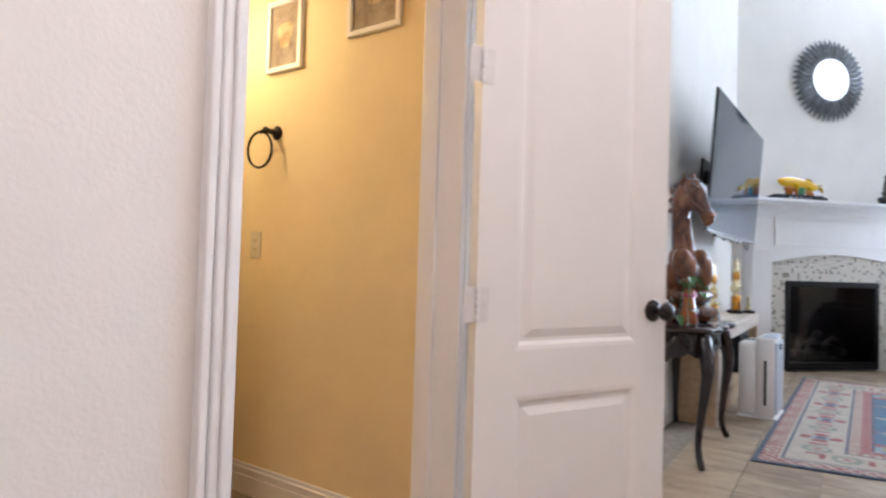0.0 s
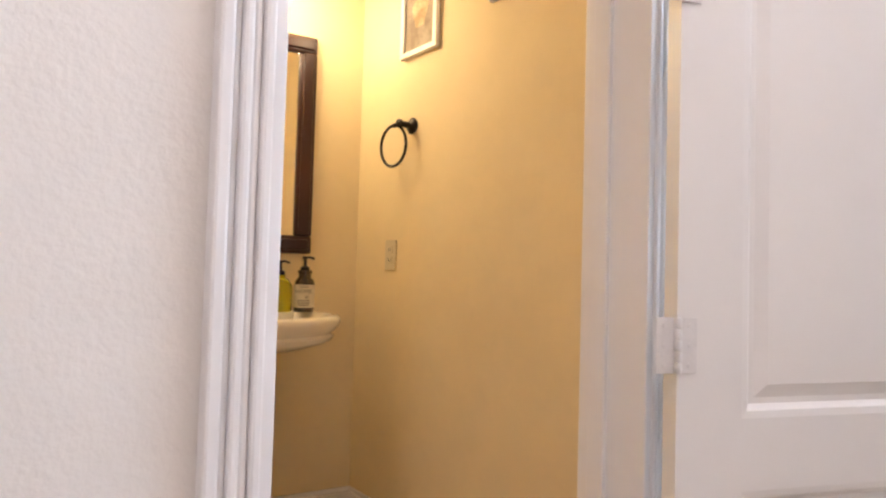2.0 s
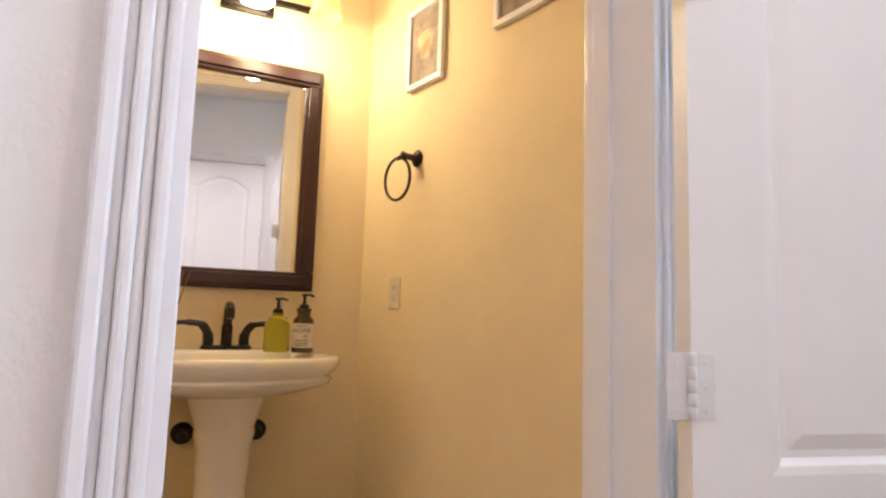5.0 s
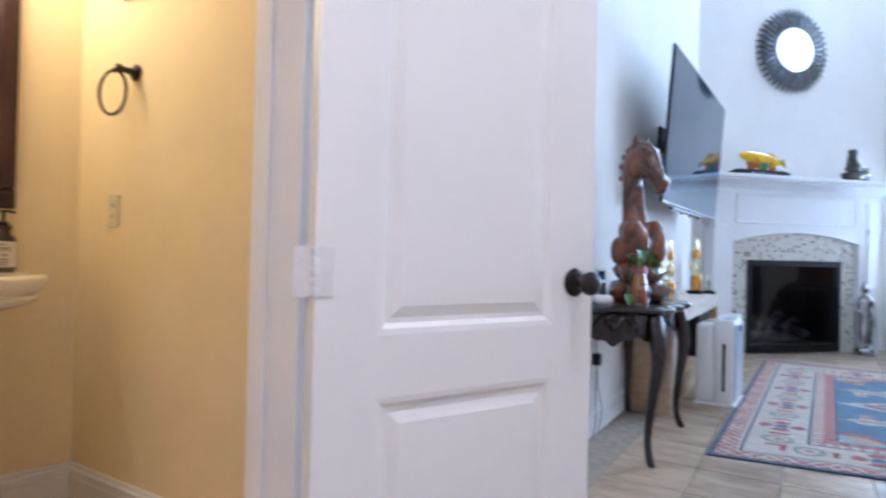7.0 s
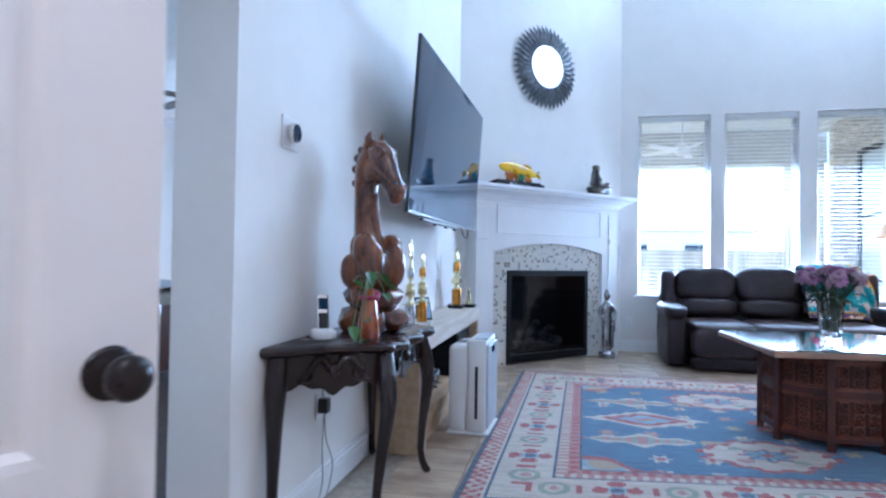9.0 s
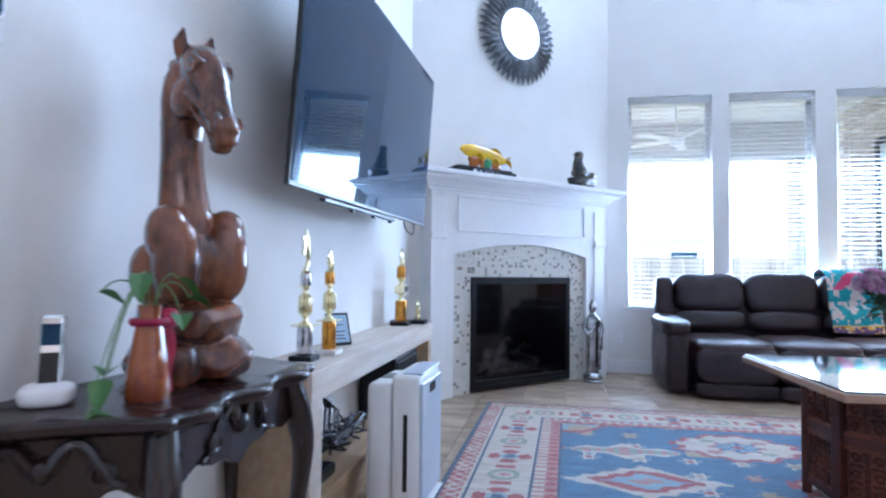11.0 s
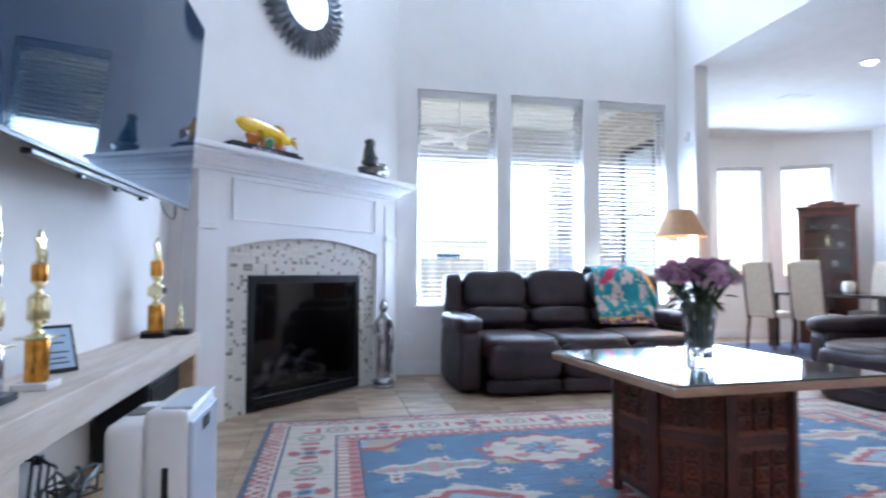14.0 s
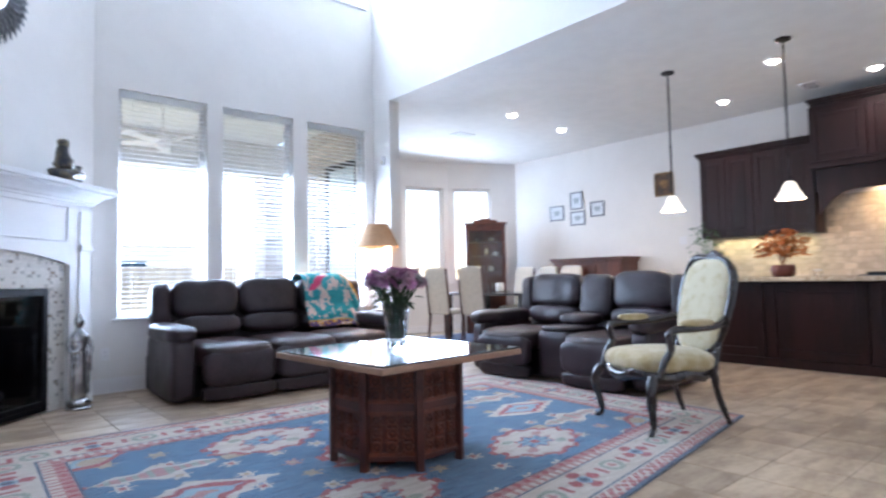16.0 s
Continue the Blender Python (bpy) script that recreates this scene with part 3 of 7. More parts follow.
def pump(parent, z, metal):
    p = part("pump", lathe(bmesh.new(), [(0.017, z), (0.018, z + 0.012), (0.012, z + 0.016), (0.006, z + 0.02), (0.005, z + 0.045), (0.011, z + 0.047), (0.011, z + 0.054), (0, z + 0.055)], 16), metal, parent, "dark pump dispenser", smooth=True)
    part("nozzle", tube(bmesh.new(), [(0, 0, z + 0.05), (0.015, 0.01, z + 0.052), (0.03, 0.022, z + 0.046)], 0.004, 8), metal, p, smooth=True)


green = thing("soap_bottle", "olive green glass soap dispenser on the basin rim", "soap bottle", (-2.37, 1.645, 0.880))
part("bottle", lathe(bmesh.new(), [(0, 0), (0.042, 0), (0.045, 0.006), (0.045, 0.085), (0.043, 0.10), (0.03, 0.118), (0.019, 0.125), (0.019, 0.138), (0, 0.138)], 24), OLIVE, green, smooth=True)
pump(green, 0.136, BRONZE)
brown = thing("soap_bottle", "brown glass soap dispenser with a printed paper label", "soap bottle", (-2.35, 1.735, 0.878))
part("bottle", lathe(bmesh.new(), [(0, 0), (0.036, 0), (0.039, 0.006), (0.039, 0.105), (0.034, 0.12), (0.024, 0.13), (0.024, 0.145), (0.027, 0.147), (0.027, 0.158), (0, 0.158)], 24), AMBERGLASS, brown, smooth=True)
pump(brown, 0.156, BLACK)


def curved_label(parent, r, z0, z1, a0, a1, material, name="label"):
    bm = bmesh.new()
    n = 14
    rows = [[bm.verts.new((r * math.cos(a), r * math.sin(a), z)) for a in (radians(a0 + (a1 - a0) * k / n) for k in range(n + 1))] for z in (z0, z1)]
    for k in range(n):
        bm.faces.new((rows[0][k], rows[0][k + 1], rows[1][k + 1], rows[1][k]))
    return part(name, bm, material, parent)


lab = curved_label(brown, 0.0395, 0.018, 0.104, -110, 50, PAPER)


def lettering(words, size, m, material, parent, name="lettering"):
    cu = bpy.data.curves.new(name, "FONT")
    cu.body, cu.size, cu.align_x, cu.align_y, cu.extrude = words, size, "CENTER", "CENTER", 0.0002
    tmp = bpy.data.objects.new(name, cu)
    me = bpy.data.meshes.new_from_object(tmp)
    bpy.data.objects.remove(tmp)
    me.materials.append(material)
    ob = new(name, me)
    ob.parent = parent
    ob.matrix_local = m
    return ob


face = pose(0, 0, 0, 0, 0, -30)
lettering("HOME", 0.022, face @ pose(0.0405, 0, 0.078, 90, 0, 90), INK, lab)
lettering("02", 0.016, face @ pose(0.0405, 0.012, 0.058, 90, 0, 90), INK, lab)
for z, w in ((0.095, 0.04), (0.044, 0.05), (0.035, 0.05), (0.027, 0.044)):
    curved_label(lab, 0.0399, z - 0.0015, z + 0.0015, -30 - w * 700, -30 + w * 700, INK, "text_line")
diffuser = thing("reed_diffuser", "small glass reed diffuser with dark reeds", "diffuser", (-2.44, 1.285, 0.878))
part("bottle", lathe(bmesh.new(), [(0, 0), (0.03, 0), (0.032, 0.05), (0.026, 0.075), (0.012, 0.085), (0.012, 0.10), (0.009, 0.10), (0.009, 0.08), (0, 0.01)], 20), GLASS, diffuser, smooth=True)
part("oil", lathe(bmesh.new(), [(0, 0.004), (0.028, 0.004), (0.029, 0.03), (0, 0.03)], 20), AMBERGLASS, diffuser, "dark amber scented oil", smooth=True)
for k in range(5):
    a = k * 1.3
    part("reed", tube(bmesh.new(), [(0, 0, 0.02), (0.03 * math.cos(a), 0.04 + 0.03 * math.sin(a), 0.27)], 0.0022, 6), REED, diffuser)

# towel ring, outlet, prints
ring = thing("towel_ring", "bronze towel ring hung on the cream wall", "towel ring", (-2.078, 2.025, 1.595))
part("mount", lathe(bmesh.new(), [(0.030, 0), (0.032, 0.006), (0.024, 0.014), (0.013, 0.02), (0.012, 0.055), (0.016, 0.06), (0.016, 0.07), (0, 0.074)], 20, pose(0, 0, 0, 90)), BRONZE, ring, smooth=True)
part("post", tube(bmesh.new(), [(0, -0.062, 0), (-0.036, -0.064, -0.004)], 0.009), BRONZE, ring, smooth=True)
part("ring", tube(bmesh.new(), [(-0.036 + 0.064 * math.sin(a), -0.064 + 0.012 * math.sin(a), -0.080 + 0.078 * math.cos(a)) for a in (2 * math.pi * k / 40 for k in range(40))], 0.0055, 8, closed=True), BRONZE, ring, smooth=True)


def plate(name, label, category, place, rz, w, h, holes, material=IVORY):
    p = thing(name, label, category, place, rz)
    cover = part("cover", boxes((-w / 2, w / 2, -0.007, 0, -h / 2, h / 2), r=0.003), material, p)
    for dz in holes:
        part("socket", boxes((-0.017, 0.017, -0.010, -0.006, dz - 0.014, dz + 0.014), r=0.003), material, p)
        for dx in (-0.006, 0.006):
            part("slot", boxes((dx - 0.0012, dx + 0.0012, -0.0104, -0.0098, dz - 0.006, dz + 0.006)), INK, cover)
    return p


plate("wall_outlet", "ivory electric outlet plate on the cream wall", "outlet", (-2.195, 2.025, 1.104), 0, 0.072, 0.118, (-0.02, 0.02))


def print_frame(label, place, rz, w, h, frame_m, mat_m, motif_m, group=""):
    p = thing("framed_print", label, "picture", place, rz, group)
    f = 0.022
    for r in ((-w / 2, w / 2, h / 2 - f, h / 2), (-w / 2, w / 2, -h / 2, -h / 2 + f)):
        part("frame_rail", boxes((r[0], r[1], -0.022, -0.002, r[2], r[3]), r=0.003), frame_m, p)
    for r in ((-w / 2, -w / 2 + f), (w / 2 - f, w / 2)):
        part("frame_stile", boxes((r[0], r[1], -0.022, -0.002, -h / 2 + f, h / 2 - f), r=0.003), frame_m, p)
    sheet = part("sheet", boxes((-w / 2 + f, w / 2 - f, -0.010, -0.004, -h / 2 + f, h / 2 - f)), mat_m, p)
    bm = bmesh.new()
    n = 28
    c = [bm.verts.new((w * (0.20 + 0.05 * math.sin(3 * a)) * math.cos(a), -0.0115, h * (0.22 + 0.05 * math.cos(2 * a)) * math.sin(a))) for a in (2 * math.pi * k / n for k in range(n))]
    bm.faces.new(c)
    part("motif", bm, motif_m, sheet)
    return p


print_frame("white-framed sepia print on the cream wall", (-2.04, 2.025, 2.02), 0, 0.222, 0.318, TRIM, TAN, PRINT, "powder room prints")
print_frame("white-framed sepia print hung beside the first", (-1.525, 2.025, 2.10), 0, 0.27, 0.34, TRIM, TAN, PRINT, "powder room prints")


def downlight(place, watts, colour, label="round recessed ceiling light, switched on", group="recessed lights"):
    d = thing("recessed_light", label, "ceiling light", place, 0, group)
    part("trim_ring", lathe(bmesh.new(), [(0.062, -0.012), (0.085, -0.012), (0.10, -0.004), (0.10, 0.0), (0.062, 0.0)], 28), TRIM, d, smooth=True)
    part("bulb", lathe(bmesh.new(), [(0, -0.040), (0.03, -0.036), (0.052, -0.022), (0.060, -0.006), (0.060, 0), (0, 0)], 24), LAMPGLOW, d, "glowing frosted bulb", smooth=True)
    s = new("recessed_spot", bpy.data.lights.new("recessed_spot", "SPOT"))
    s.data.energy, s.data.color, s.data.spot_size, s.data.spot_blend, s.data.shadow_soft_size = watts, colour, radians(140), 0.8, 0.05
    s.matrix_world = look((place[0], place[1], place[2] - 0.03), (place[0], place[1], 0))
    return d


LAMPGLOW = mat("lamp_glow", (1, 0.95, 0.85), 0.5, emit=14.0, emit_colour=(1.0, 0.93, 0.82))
# two unseen recessed lights, added over the hall to brighten its wall and door
downlight((0.1, 0.1, HZ), 59, (1.0, 0.91, 0.93), "unseen recessed light added to brighten the hall")
downlight((0.1, 1.7, HZ), 46, (1.0, 0.91, 0.93), "unseen recessed light added to brighten the hall")

# ---- living room: television wall ----
tv = thing("television", "large black flat television on a tilting wall arm", "television")
tv.matrix_world = pose(-0.755, 5.615, 1.82, 0, 3.8, -2.0)
TW, TH = 0.965, 0.492
part("panel", boxes((-0.002, 0.018, -TW, TW, -TH, TH), r=0.004), PLASTIC, tv)
part("screen", boxes((0.016, 0.0195, -TW + 0.010, TW - 0.010, -TH + 0.016, TH - 0.010)), SCREEN, tv, "glossy dark screen")
part("back_housing", boxes((-0.06, -0.002, -0.6, 0.6, -0.42, 0.25), r=0.01), PLASTIC, tv)
part("bezel", boxes((0.014, 0.021, -TW, TW, -TH, -TH + 0.014), r=0.002), PLASTIC, tv, "thin dark lower bezel")
part("soundbar", boxes((-0.02, 0.01, -0.62, 0.35, -TH - 0.022, -TH - 0.004), r=0.004), PLASTIC, tv)
for dy in (-0.28, 0.02, 0.3):
    part("bracket", boxes((-0.015, 0.005, dy - 0.015, dy + 0.015, -TH - 0.035, -TH - 0.012), r=0.003), PLASTIC, tv)
part("arm", boxes((-0.25, -0.05, -0.05, 0.05, -0.05, 0.05), (-0.262, -0.245, -0.12, 0.12, -0.15, 0.15), r=0.004), BLACK, tv)
part("cable", tube(bmesh.new(), spline([(-0.02, 0.62, -TH), (-0.01, 0.66, -TH - 0.05), (0.0, 0.76, -TH - 0.07), (-0.01, 0.83, -TH - 0.03), (-0.02, 0.84, -TH + 0.02)], 6), 0.004, 8), PLASTIC, tv, smooth=True)

thermo = thing("thermostat", "round steel thermostat on a white wall plate", "thermostat", (WX, 3.672, 1.553))
part("wall_plate", boxes((0, 0.006, -0.065, 0.065, -0.065, 0.065), r=0.003), TRIM, thermo)
part("dial", lathe(bmesh.new(), [(0, 0), (0.036, 0), (0.041, 0.008), (0.041, 0.024), (0.037, 0.03), (0, 0.03)], 32, pose(0.006, 0, 0, 0, 90)), CHROME, thermo, smooth=True)
part("display", lathe(bmesh.new(), [(0, 0.03), (0.033, 0.03), (0.033, 0.0315), (0, 0.032)], 32, pose(0.006, 0, 0, 0, 90)), SCREEN, thermo, smooth=True)

# carved side table
table = thing("console_table", "dark carved wooden console table with cabriole legs", "side table", (WX + 0.005, 4.07, 0))


def bow_outline(back, front, depth, n=40):
    """A table's plan: long at the wall, slanted hollow ends, a serpentine front."""
    pts = [(0.0, -back), (0.0, back)]
    for k in range(13):
        u = k / 12
        pts.append((0.03 + (depth - 0.05) * u, back - 0.012 + (front - back + 0.012) * u - 0.035 * math.sin(u * math.pi)))
    for k in range(1, n):
        u = 1 - 2 * k / n
        pts.append((depth - 0.012 + 0.022 * math.cos(u * math.pi * 3) * (1 if abs(u) < 0.95 else 0.3), u * front))
    for k in range(12, -1, -1):
        u = k / 12
        pts.append((0.03 + (depth - 0.05) * u, -(back - 0.012 + (front - back + 0.012) * u - 0.035 * math.sin(u * math.pi))))
    return pts


def extrude_outline(bm, pts, z0, z1):
    lo = [bm.verts.new((x, y, z0)) for x, y in pts]
    hi = [bm.verts.new((x, y, z1)) for x, y in pts]
    bm.faces.new(lo)
    bm.faces.new(hi)
    for i in range(len(pts)):
        j = (i + 1) % len(pts)
        bm.faces.new((lo[i], lo[j], hi[j], hi[i]))
    return bm


def layered(bm, base, layers):
    """Stacks an outline with insets: layers of (z, inset); a rounded slab edge."""
    cx = sum(p[0] for p in base) / len(base)
    rings = []
    for z, inset in layers:
        rings.append([bm.verts.new((x - inset * (1 if x > 0.01 else 0) * (1 if x > cx * 0.3 else 0), y - inset * (1 if y > 0 else -1) * (1 if abs(y) > 0.1 else 0), z)) for x, y in base])
    for a, b in zip(rings, rings[1:]):
        for i in range(len(a)):
            j = (i + 1) % len(a)
            bm.faces.new((a[i], a[j], b[j], b[i]))
    bm.faces.new(rings[0])
    bm.faces.new(rings[-1])
    return bm


part("tabletop", layered(bmesh.new(), bow_outline(0.60, 0.345, 0.44), ((0.700, 0.03), (0.706, 0.012), (0.718, 0.0), (0.732, 0.0), (0.738, 0.006), (0.742, 0.02))), DARKWOOD, table, smooth=True)


def apron(bm, p, q, n=26, thick=0.02):
    """A scalloped apron board from p to q."""
    p, q = Vector(p), Vector(q)
    d = (q - p)
    side = Vector((-d.y, d.x, 0)).normalized() * thick
    rows = []
    for k in range(n + 1):
        u = k / n
        low = 0.588 - 0.012 * math.cos(u * math.pi * 2) ** 2 + 0.008 * math.cos(u * math.pi * 10) - 0.022 * math.exp(-((u - 0.5) / 0.14) ** 2)
        c = p + d * u
        rows.append([bm.verts.new((*(c + o)[:2], z)) for o in (side * 0, side) for z in (low, 0.702)])
    for a, b in zip(rows, rows[1:]):
        for i, j in ((0, 1), (1, 3), (3, 2), (2, 0)):
            bm.faces.new((a[i], a[j], b[j], b[i]))
    for r in (rows[0], rows[-1]):
        bm.faces.new((r[0], r[1], r[3], r[2]))
    return bm


def scroll(bm, c, along, size):
    """A carved leaf scroll on an apron."""
    along = Vector(along).normalized()
    for s in (-1, 1):
        pts = [Vector(c) + along * s * (0.012 + size * u) + Vector((0, 0, size * 0.35 * math.sin(u * 5.0))) for u in (0, 0.2, 0.4, 0.6, 0.8, 1.0)]
        tube(bm, spline(pts, 3), [0.017 * (1 - 0.6 * k / 15) for k in range(16)], 7)
        tube(bm, [Vector(c) + along * s * (size * 0.75 + 0.020 * math.cos(t)) + Vector((0, 0, -0.018 + 0.020 * math.sin(t))) for t in (2 * math.pi * k / 12 for k in range(12))], 0.008, 6, closed=True)
    puff(bm, c, (0.020, 0.020, 0.026), 2.2, 4)
    return bm


corners = [(0.03, -0.52), (0.37, -0.29), (0.37, 0.29), (0.03, 0.52)]
for k, (p, q) in enumerate(zip(corners, corners[1:])):
    bm = apron(bmesh.new(), (*p, 0), (*q, 0))
    mid = ((p[0] + q[0]) / 2, (p[1] + q[1]) / 2)
    out = (0.004, 0) if k == 1 else (0.004, (-0.004 if k == 0 else 0.004))
    a = part("apron", bm, DARKWOOD, table)
    part("carving", scroll(bmesh.new(), (mid[0] + out[0], mid[1] + out[1], 0.645), (q[0] - p[0], q[1] - p[1], 0), 0.15 if k == 1 else 0.13), DARKWOOD, a, "carved leaf scroll", smooth=True)
for x, y in ((0.035, -0.53), (0.365, -0.29), (0.365, 0.29), (0.035, 0.53)):
    ox, oy = (0.03 if x > 0.1 else 0.0), (0.07 if x > 0.1 else 0.03) * (1 if y > 0 else -1)
    pts = spline([(x, y, 0.70), (x + ox * 0.6, y + oy * 0.35, 0.60), (x + ox * 1.0, y + oy * 0.6, 0.48), (x + ox * 0.2, y + oy * 0.75, 0.28), (x - ox * 0.2, y + oy * 0.9, 0.12), (x + ox * 0.4, y + oy * 1.25, 0.03), (x + ox * 1.0, y + oy * 1.55, 0.012)], 5)
    rad = [0.034, 0.035, 0.036, 0.037, 0.038, 0.039, 0.039, 0.038, 0.036, 0.034, 0.032, 0.03, 0.028, 0.026, 0.024, 0.022, 0.021, 0.020, 0.019, 0.018, 0.017, 0.017, 0.017, 0.018, 0.018, 0.019, 0.019, 0.018, 0.016, 0.013, 0.010]
    part("leg", tube(bmesh.new(), pts, rad[: len(pts)], 12), DARKWOOD, table, smooth=True)

# horse bust carved from one log
HORSE = mat("polished_horse_wood", (0.205, 0.066, 0.025), 0.24, size=8, second=(0.062, 0.018, 0.010), stretch=(1, 1, 0.45), bump=0.35, bump_size=45, coat=0.5)
bm = bmesh.new()
hr = random.Random(21)


def rock(bm, c, size, n=44):
    """A rough-hewn boulder: the hull of points on an ellipsoid."""
    vs = []
    for k in range(n):
        v = Vector((hr.gauss(0, 1), hr.gauss(0, 1), hr.gauss(0, 1))).normalized() * hr.uniform(0.95, 1.05)
        v.z = max(-0.8, min(0.8, v.z))
        vs.append(bm.verts.new((c[0] + v.x * size[0], c[1] + v.y * size[1], c[2] + v.z * size[2] * 1.2)))
    bmesh.ops.convex_hull(bm, input=vs)


for c, s in (((0.055, 0.030, 0.055), (0.105, 0.105, 0.066)), ((-0.060, -0.045, 0.055), (0.095, 0.095, 0.066)), ((-0.045, 0.070, 0.055), (0.085, 0.080, 0.064)), ((0.055, -0.070, 0.050), (0.080, 0.075, 0.060)), ((0.010, 0.0, 0.150), (0.145, 0.130, 0.060)), ((-0.05, 0.0, 0.160), (0.095, 0.115, 0.055))):
    rock(bm, c, s)
# chest: a body with two heavy shoulders and a cleft between them
for c, s in (((-0.015, 0.0, 0.285), (0.100, 0.105, 0.095)), ((-0.040, 0.0, 0.370), (0.075, 0.085, 0.085))):
    puff(bm, c, s, 2.5, 8)
for a in (-1, 1):
    puff(bm, (0.045, 0.066 * a, 0.300), (0.062, 0.052, 0.105), 2.3, 8)
    puff(bm, (0.020, 0.080 * a, 0.365), (0.062, 0.045, 0.075), 2.2, 8)
    puff(bm, (-0.065, 0.072 * a, 0.270), (0.060, 0.048, 0.080), 2.3, 8)
neck = spline([(-0.030, 0.0, 0.36), (-0.050, 0.0, 0.46), (-0.062, 0.0, 0.56), (-0.062, 0.0, 0.66), (-0.046, 0.0, 0.75), (-0.016, 0.0, 0.815)], 5)
tube(bm, neck, [0.078, 0.076, 0.073, 0.070, 0.067, 0.064, 0.062, 0.060, 0.058, 0.057, 0.056, 0.055, 0.055, 0.055, 0.056, 0.057, 0.058, 0.060, 0.062, 0.063, 0.063, 0.062, 0.060, 0.057, 0.053, 0.048], 18, 0.92)
tube(bm, spline([(0.020, 0, 0.36), (0.006, 0, 0.44), (-0.006, 0, 0.54), (-0.008, 0, 0.62)], 5), [0.030 - 0.0008 * k for k in range(16)], 10)
# head: skull, cheeks, long nose, lips
head = spline([(-0.022, 0, 0.815), (0.020, 0, 0.800), (0.062, 0, 0.745), (0.098, 0, 0.680), (0.128, 0, 0.625), (0.142, 0, 0.598)], 5)
tube(bm, head, [0.038, 0.046, 0.052, 0.057, 0.060, 0.062, 0.063, 0.063, 0.062, 0.060, 0.057, 0.054, 0.051, 0.048, 0.046, 0.044, 0.043, 0.042, 0.042, 0.043, 0.044, 0.044, 0.043, 0.040, 0.034, 0.020], 18, 0.86)
puff(bm, (0.142, 0, 0.604), (0.024, 0.032, 0.024), 2.2, 6)
puff(bm, (0.122, 0, 0.584), (0.024, 0.028, 0.018), 2.2, 6)
for a in (-1, 1):
    sd = Vector((0, a, 0))
    puff(bm, Vector((0.004, 0, 0.722)) + sd * 0.030, (0.050, 0.030, 0.056), 2.3, 7)
    puff(bm, Vector((0.056, 0, 0.790)) + sd * 0.047, (0.013, 0.010, 0.011), 2.0, 4)
    eye = Vector((0.056, 0, 0.790)) + sd * 0.050
    tube(bm, [eye + Vector((0.024 * math.cos(t), 0, 0.017 * math.sin(t))) for t in (2 * math.pi * k / 14 for k in range(14))], 0.0065, 6, closed=True)
    tube(bm, spline([Vector((0.022, 0, 0.812)) + sd * 0.046, Vector((0.055, 0, 0.819)) + sd * 0.050, Vector((0.090, 0, 0.790)) + sd * 0.038], 4), 0.010, 7)
    rim = Vector((0.146, 0, 0.640)) + sd * 0.027
    tube(bm, [rim + Vector((0.012 * math.cos(t), 0.006 * a * math.cos(t), 0.017 * math.sin(t))) for t in (2 * math.pi * k / 12 for k in range(12))], 0.0062, 6, closed=True)
    tube(bm, spline([Vector((0.040, 0, 0.722)) + sd * 0.050, Vector((0.080, 0, 0.690)) + sd * 0.043, Vector((0.118, 0, 0.655)) + sd * 0.037], 4), [0.008] * 5 + [0.007] * 4, 6)
    tube(bm, spline([Vector((0.050, 0, 0.690)) + sd * 0.043, Vector((0.085, 0, 0.650)) + sd * 0.039, Vector((0.122, 0, 0.612)) + sd * 0.032], 4), 0.0065, 6)
    tube(bm, [Vector((-0.020, 0, 0.835)) + sd * 0.032, Vector((-0.012, 0, 0.868)) + sd * 0.040, Vector((0.002, 0, 0.905)) + sd * 0.040], [0.019, 0.022, 0.004], 10, 0.6)
    puff(bm, Vector((-0.006, 0, 0.866)) + sd * 0.040, (0.006, 0.010, 0.020), 2.0, 4)
# mane: a ridge of overlapping locks from the brow down the nape
for k in range(13):
    u = k / 12
    c = Vector((0.030 - 0.150 * math.sin(u * 1.9) ** 0.9, 0.010 * (-1) ** k, 0.842 - 0.205 * u * u + 0.018 * math.sin(u * math.pi)))
    puff(bm, c, (0.020, 0.024, 0.020), 2.4, 4)
horse = part("horse_statue", bm, HORSE, None, smooth=True)
horse.matrix_world = pose(-0.80, 4.09, 0.742, 0, 0, -27)
rm = horse.modifiers.new("fuse", "REMESH")
rm.mode, rm.voxel_size, rm.use_smooth_shade = "VOXEL", 0.0042, True
sm = horse.modifiers.new("soften", "SMOOTH")
sm.factor, sm.iterations = 0.5, 2
tagged(horse, "polished brown wooden horse bust standing on carved rocks", "statue")

LEAF = mat("ivy_leaf", (0.06, 0.16, 0.035), 0.4, size=10, second=(0.03, 0.09, 0.02), bump=0.1)
STEM = mat("stem_green", (0.12, 0.20, 0.06), 0.6, grain=0.3, size=20)
AMBERVASE = mat("amber_vase_glass", (0.36, 0.09, 0.015), 0.08, size=8, second=(0.20, 0.035, 0.01), coat=0.8)
RIBBON = mat("red_ribbon", (0.42, 0.01, 0.06), 0.45, grain=0.2, size=30)


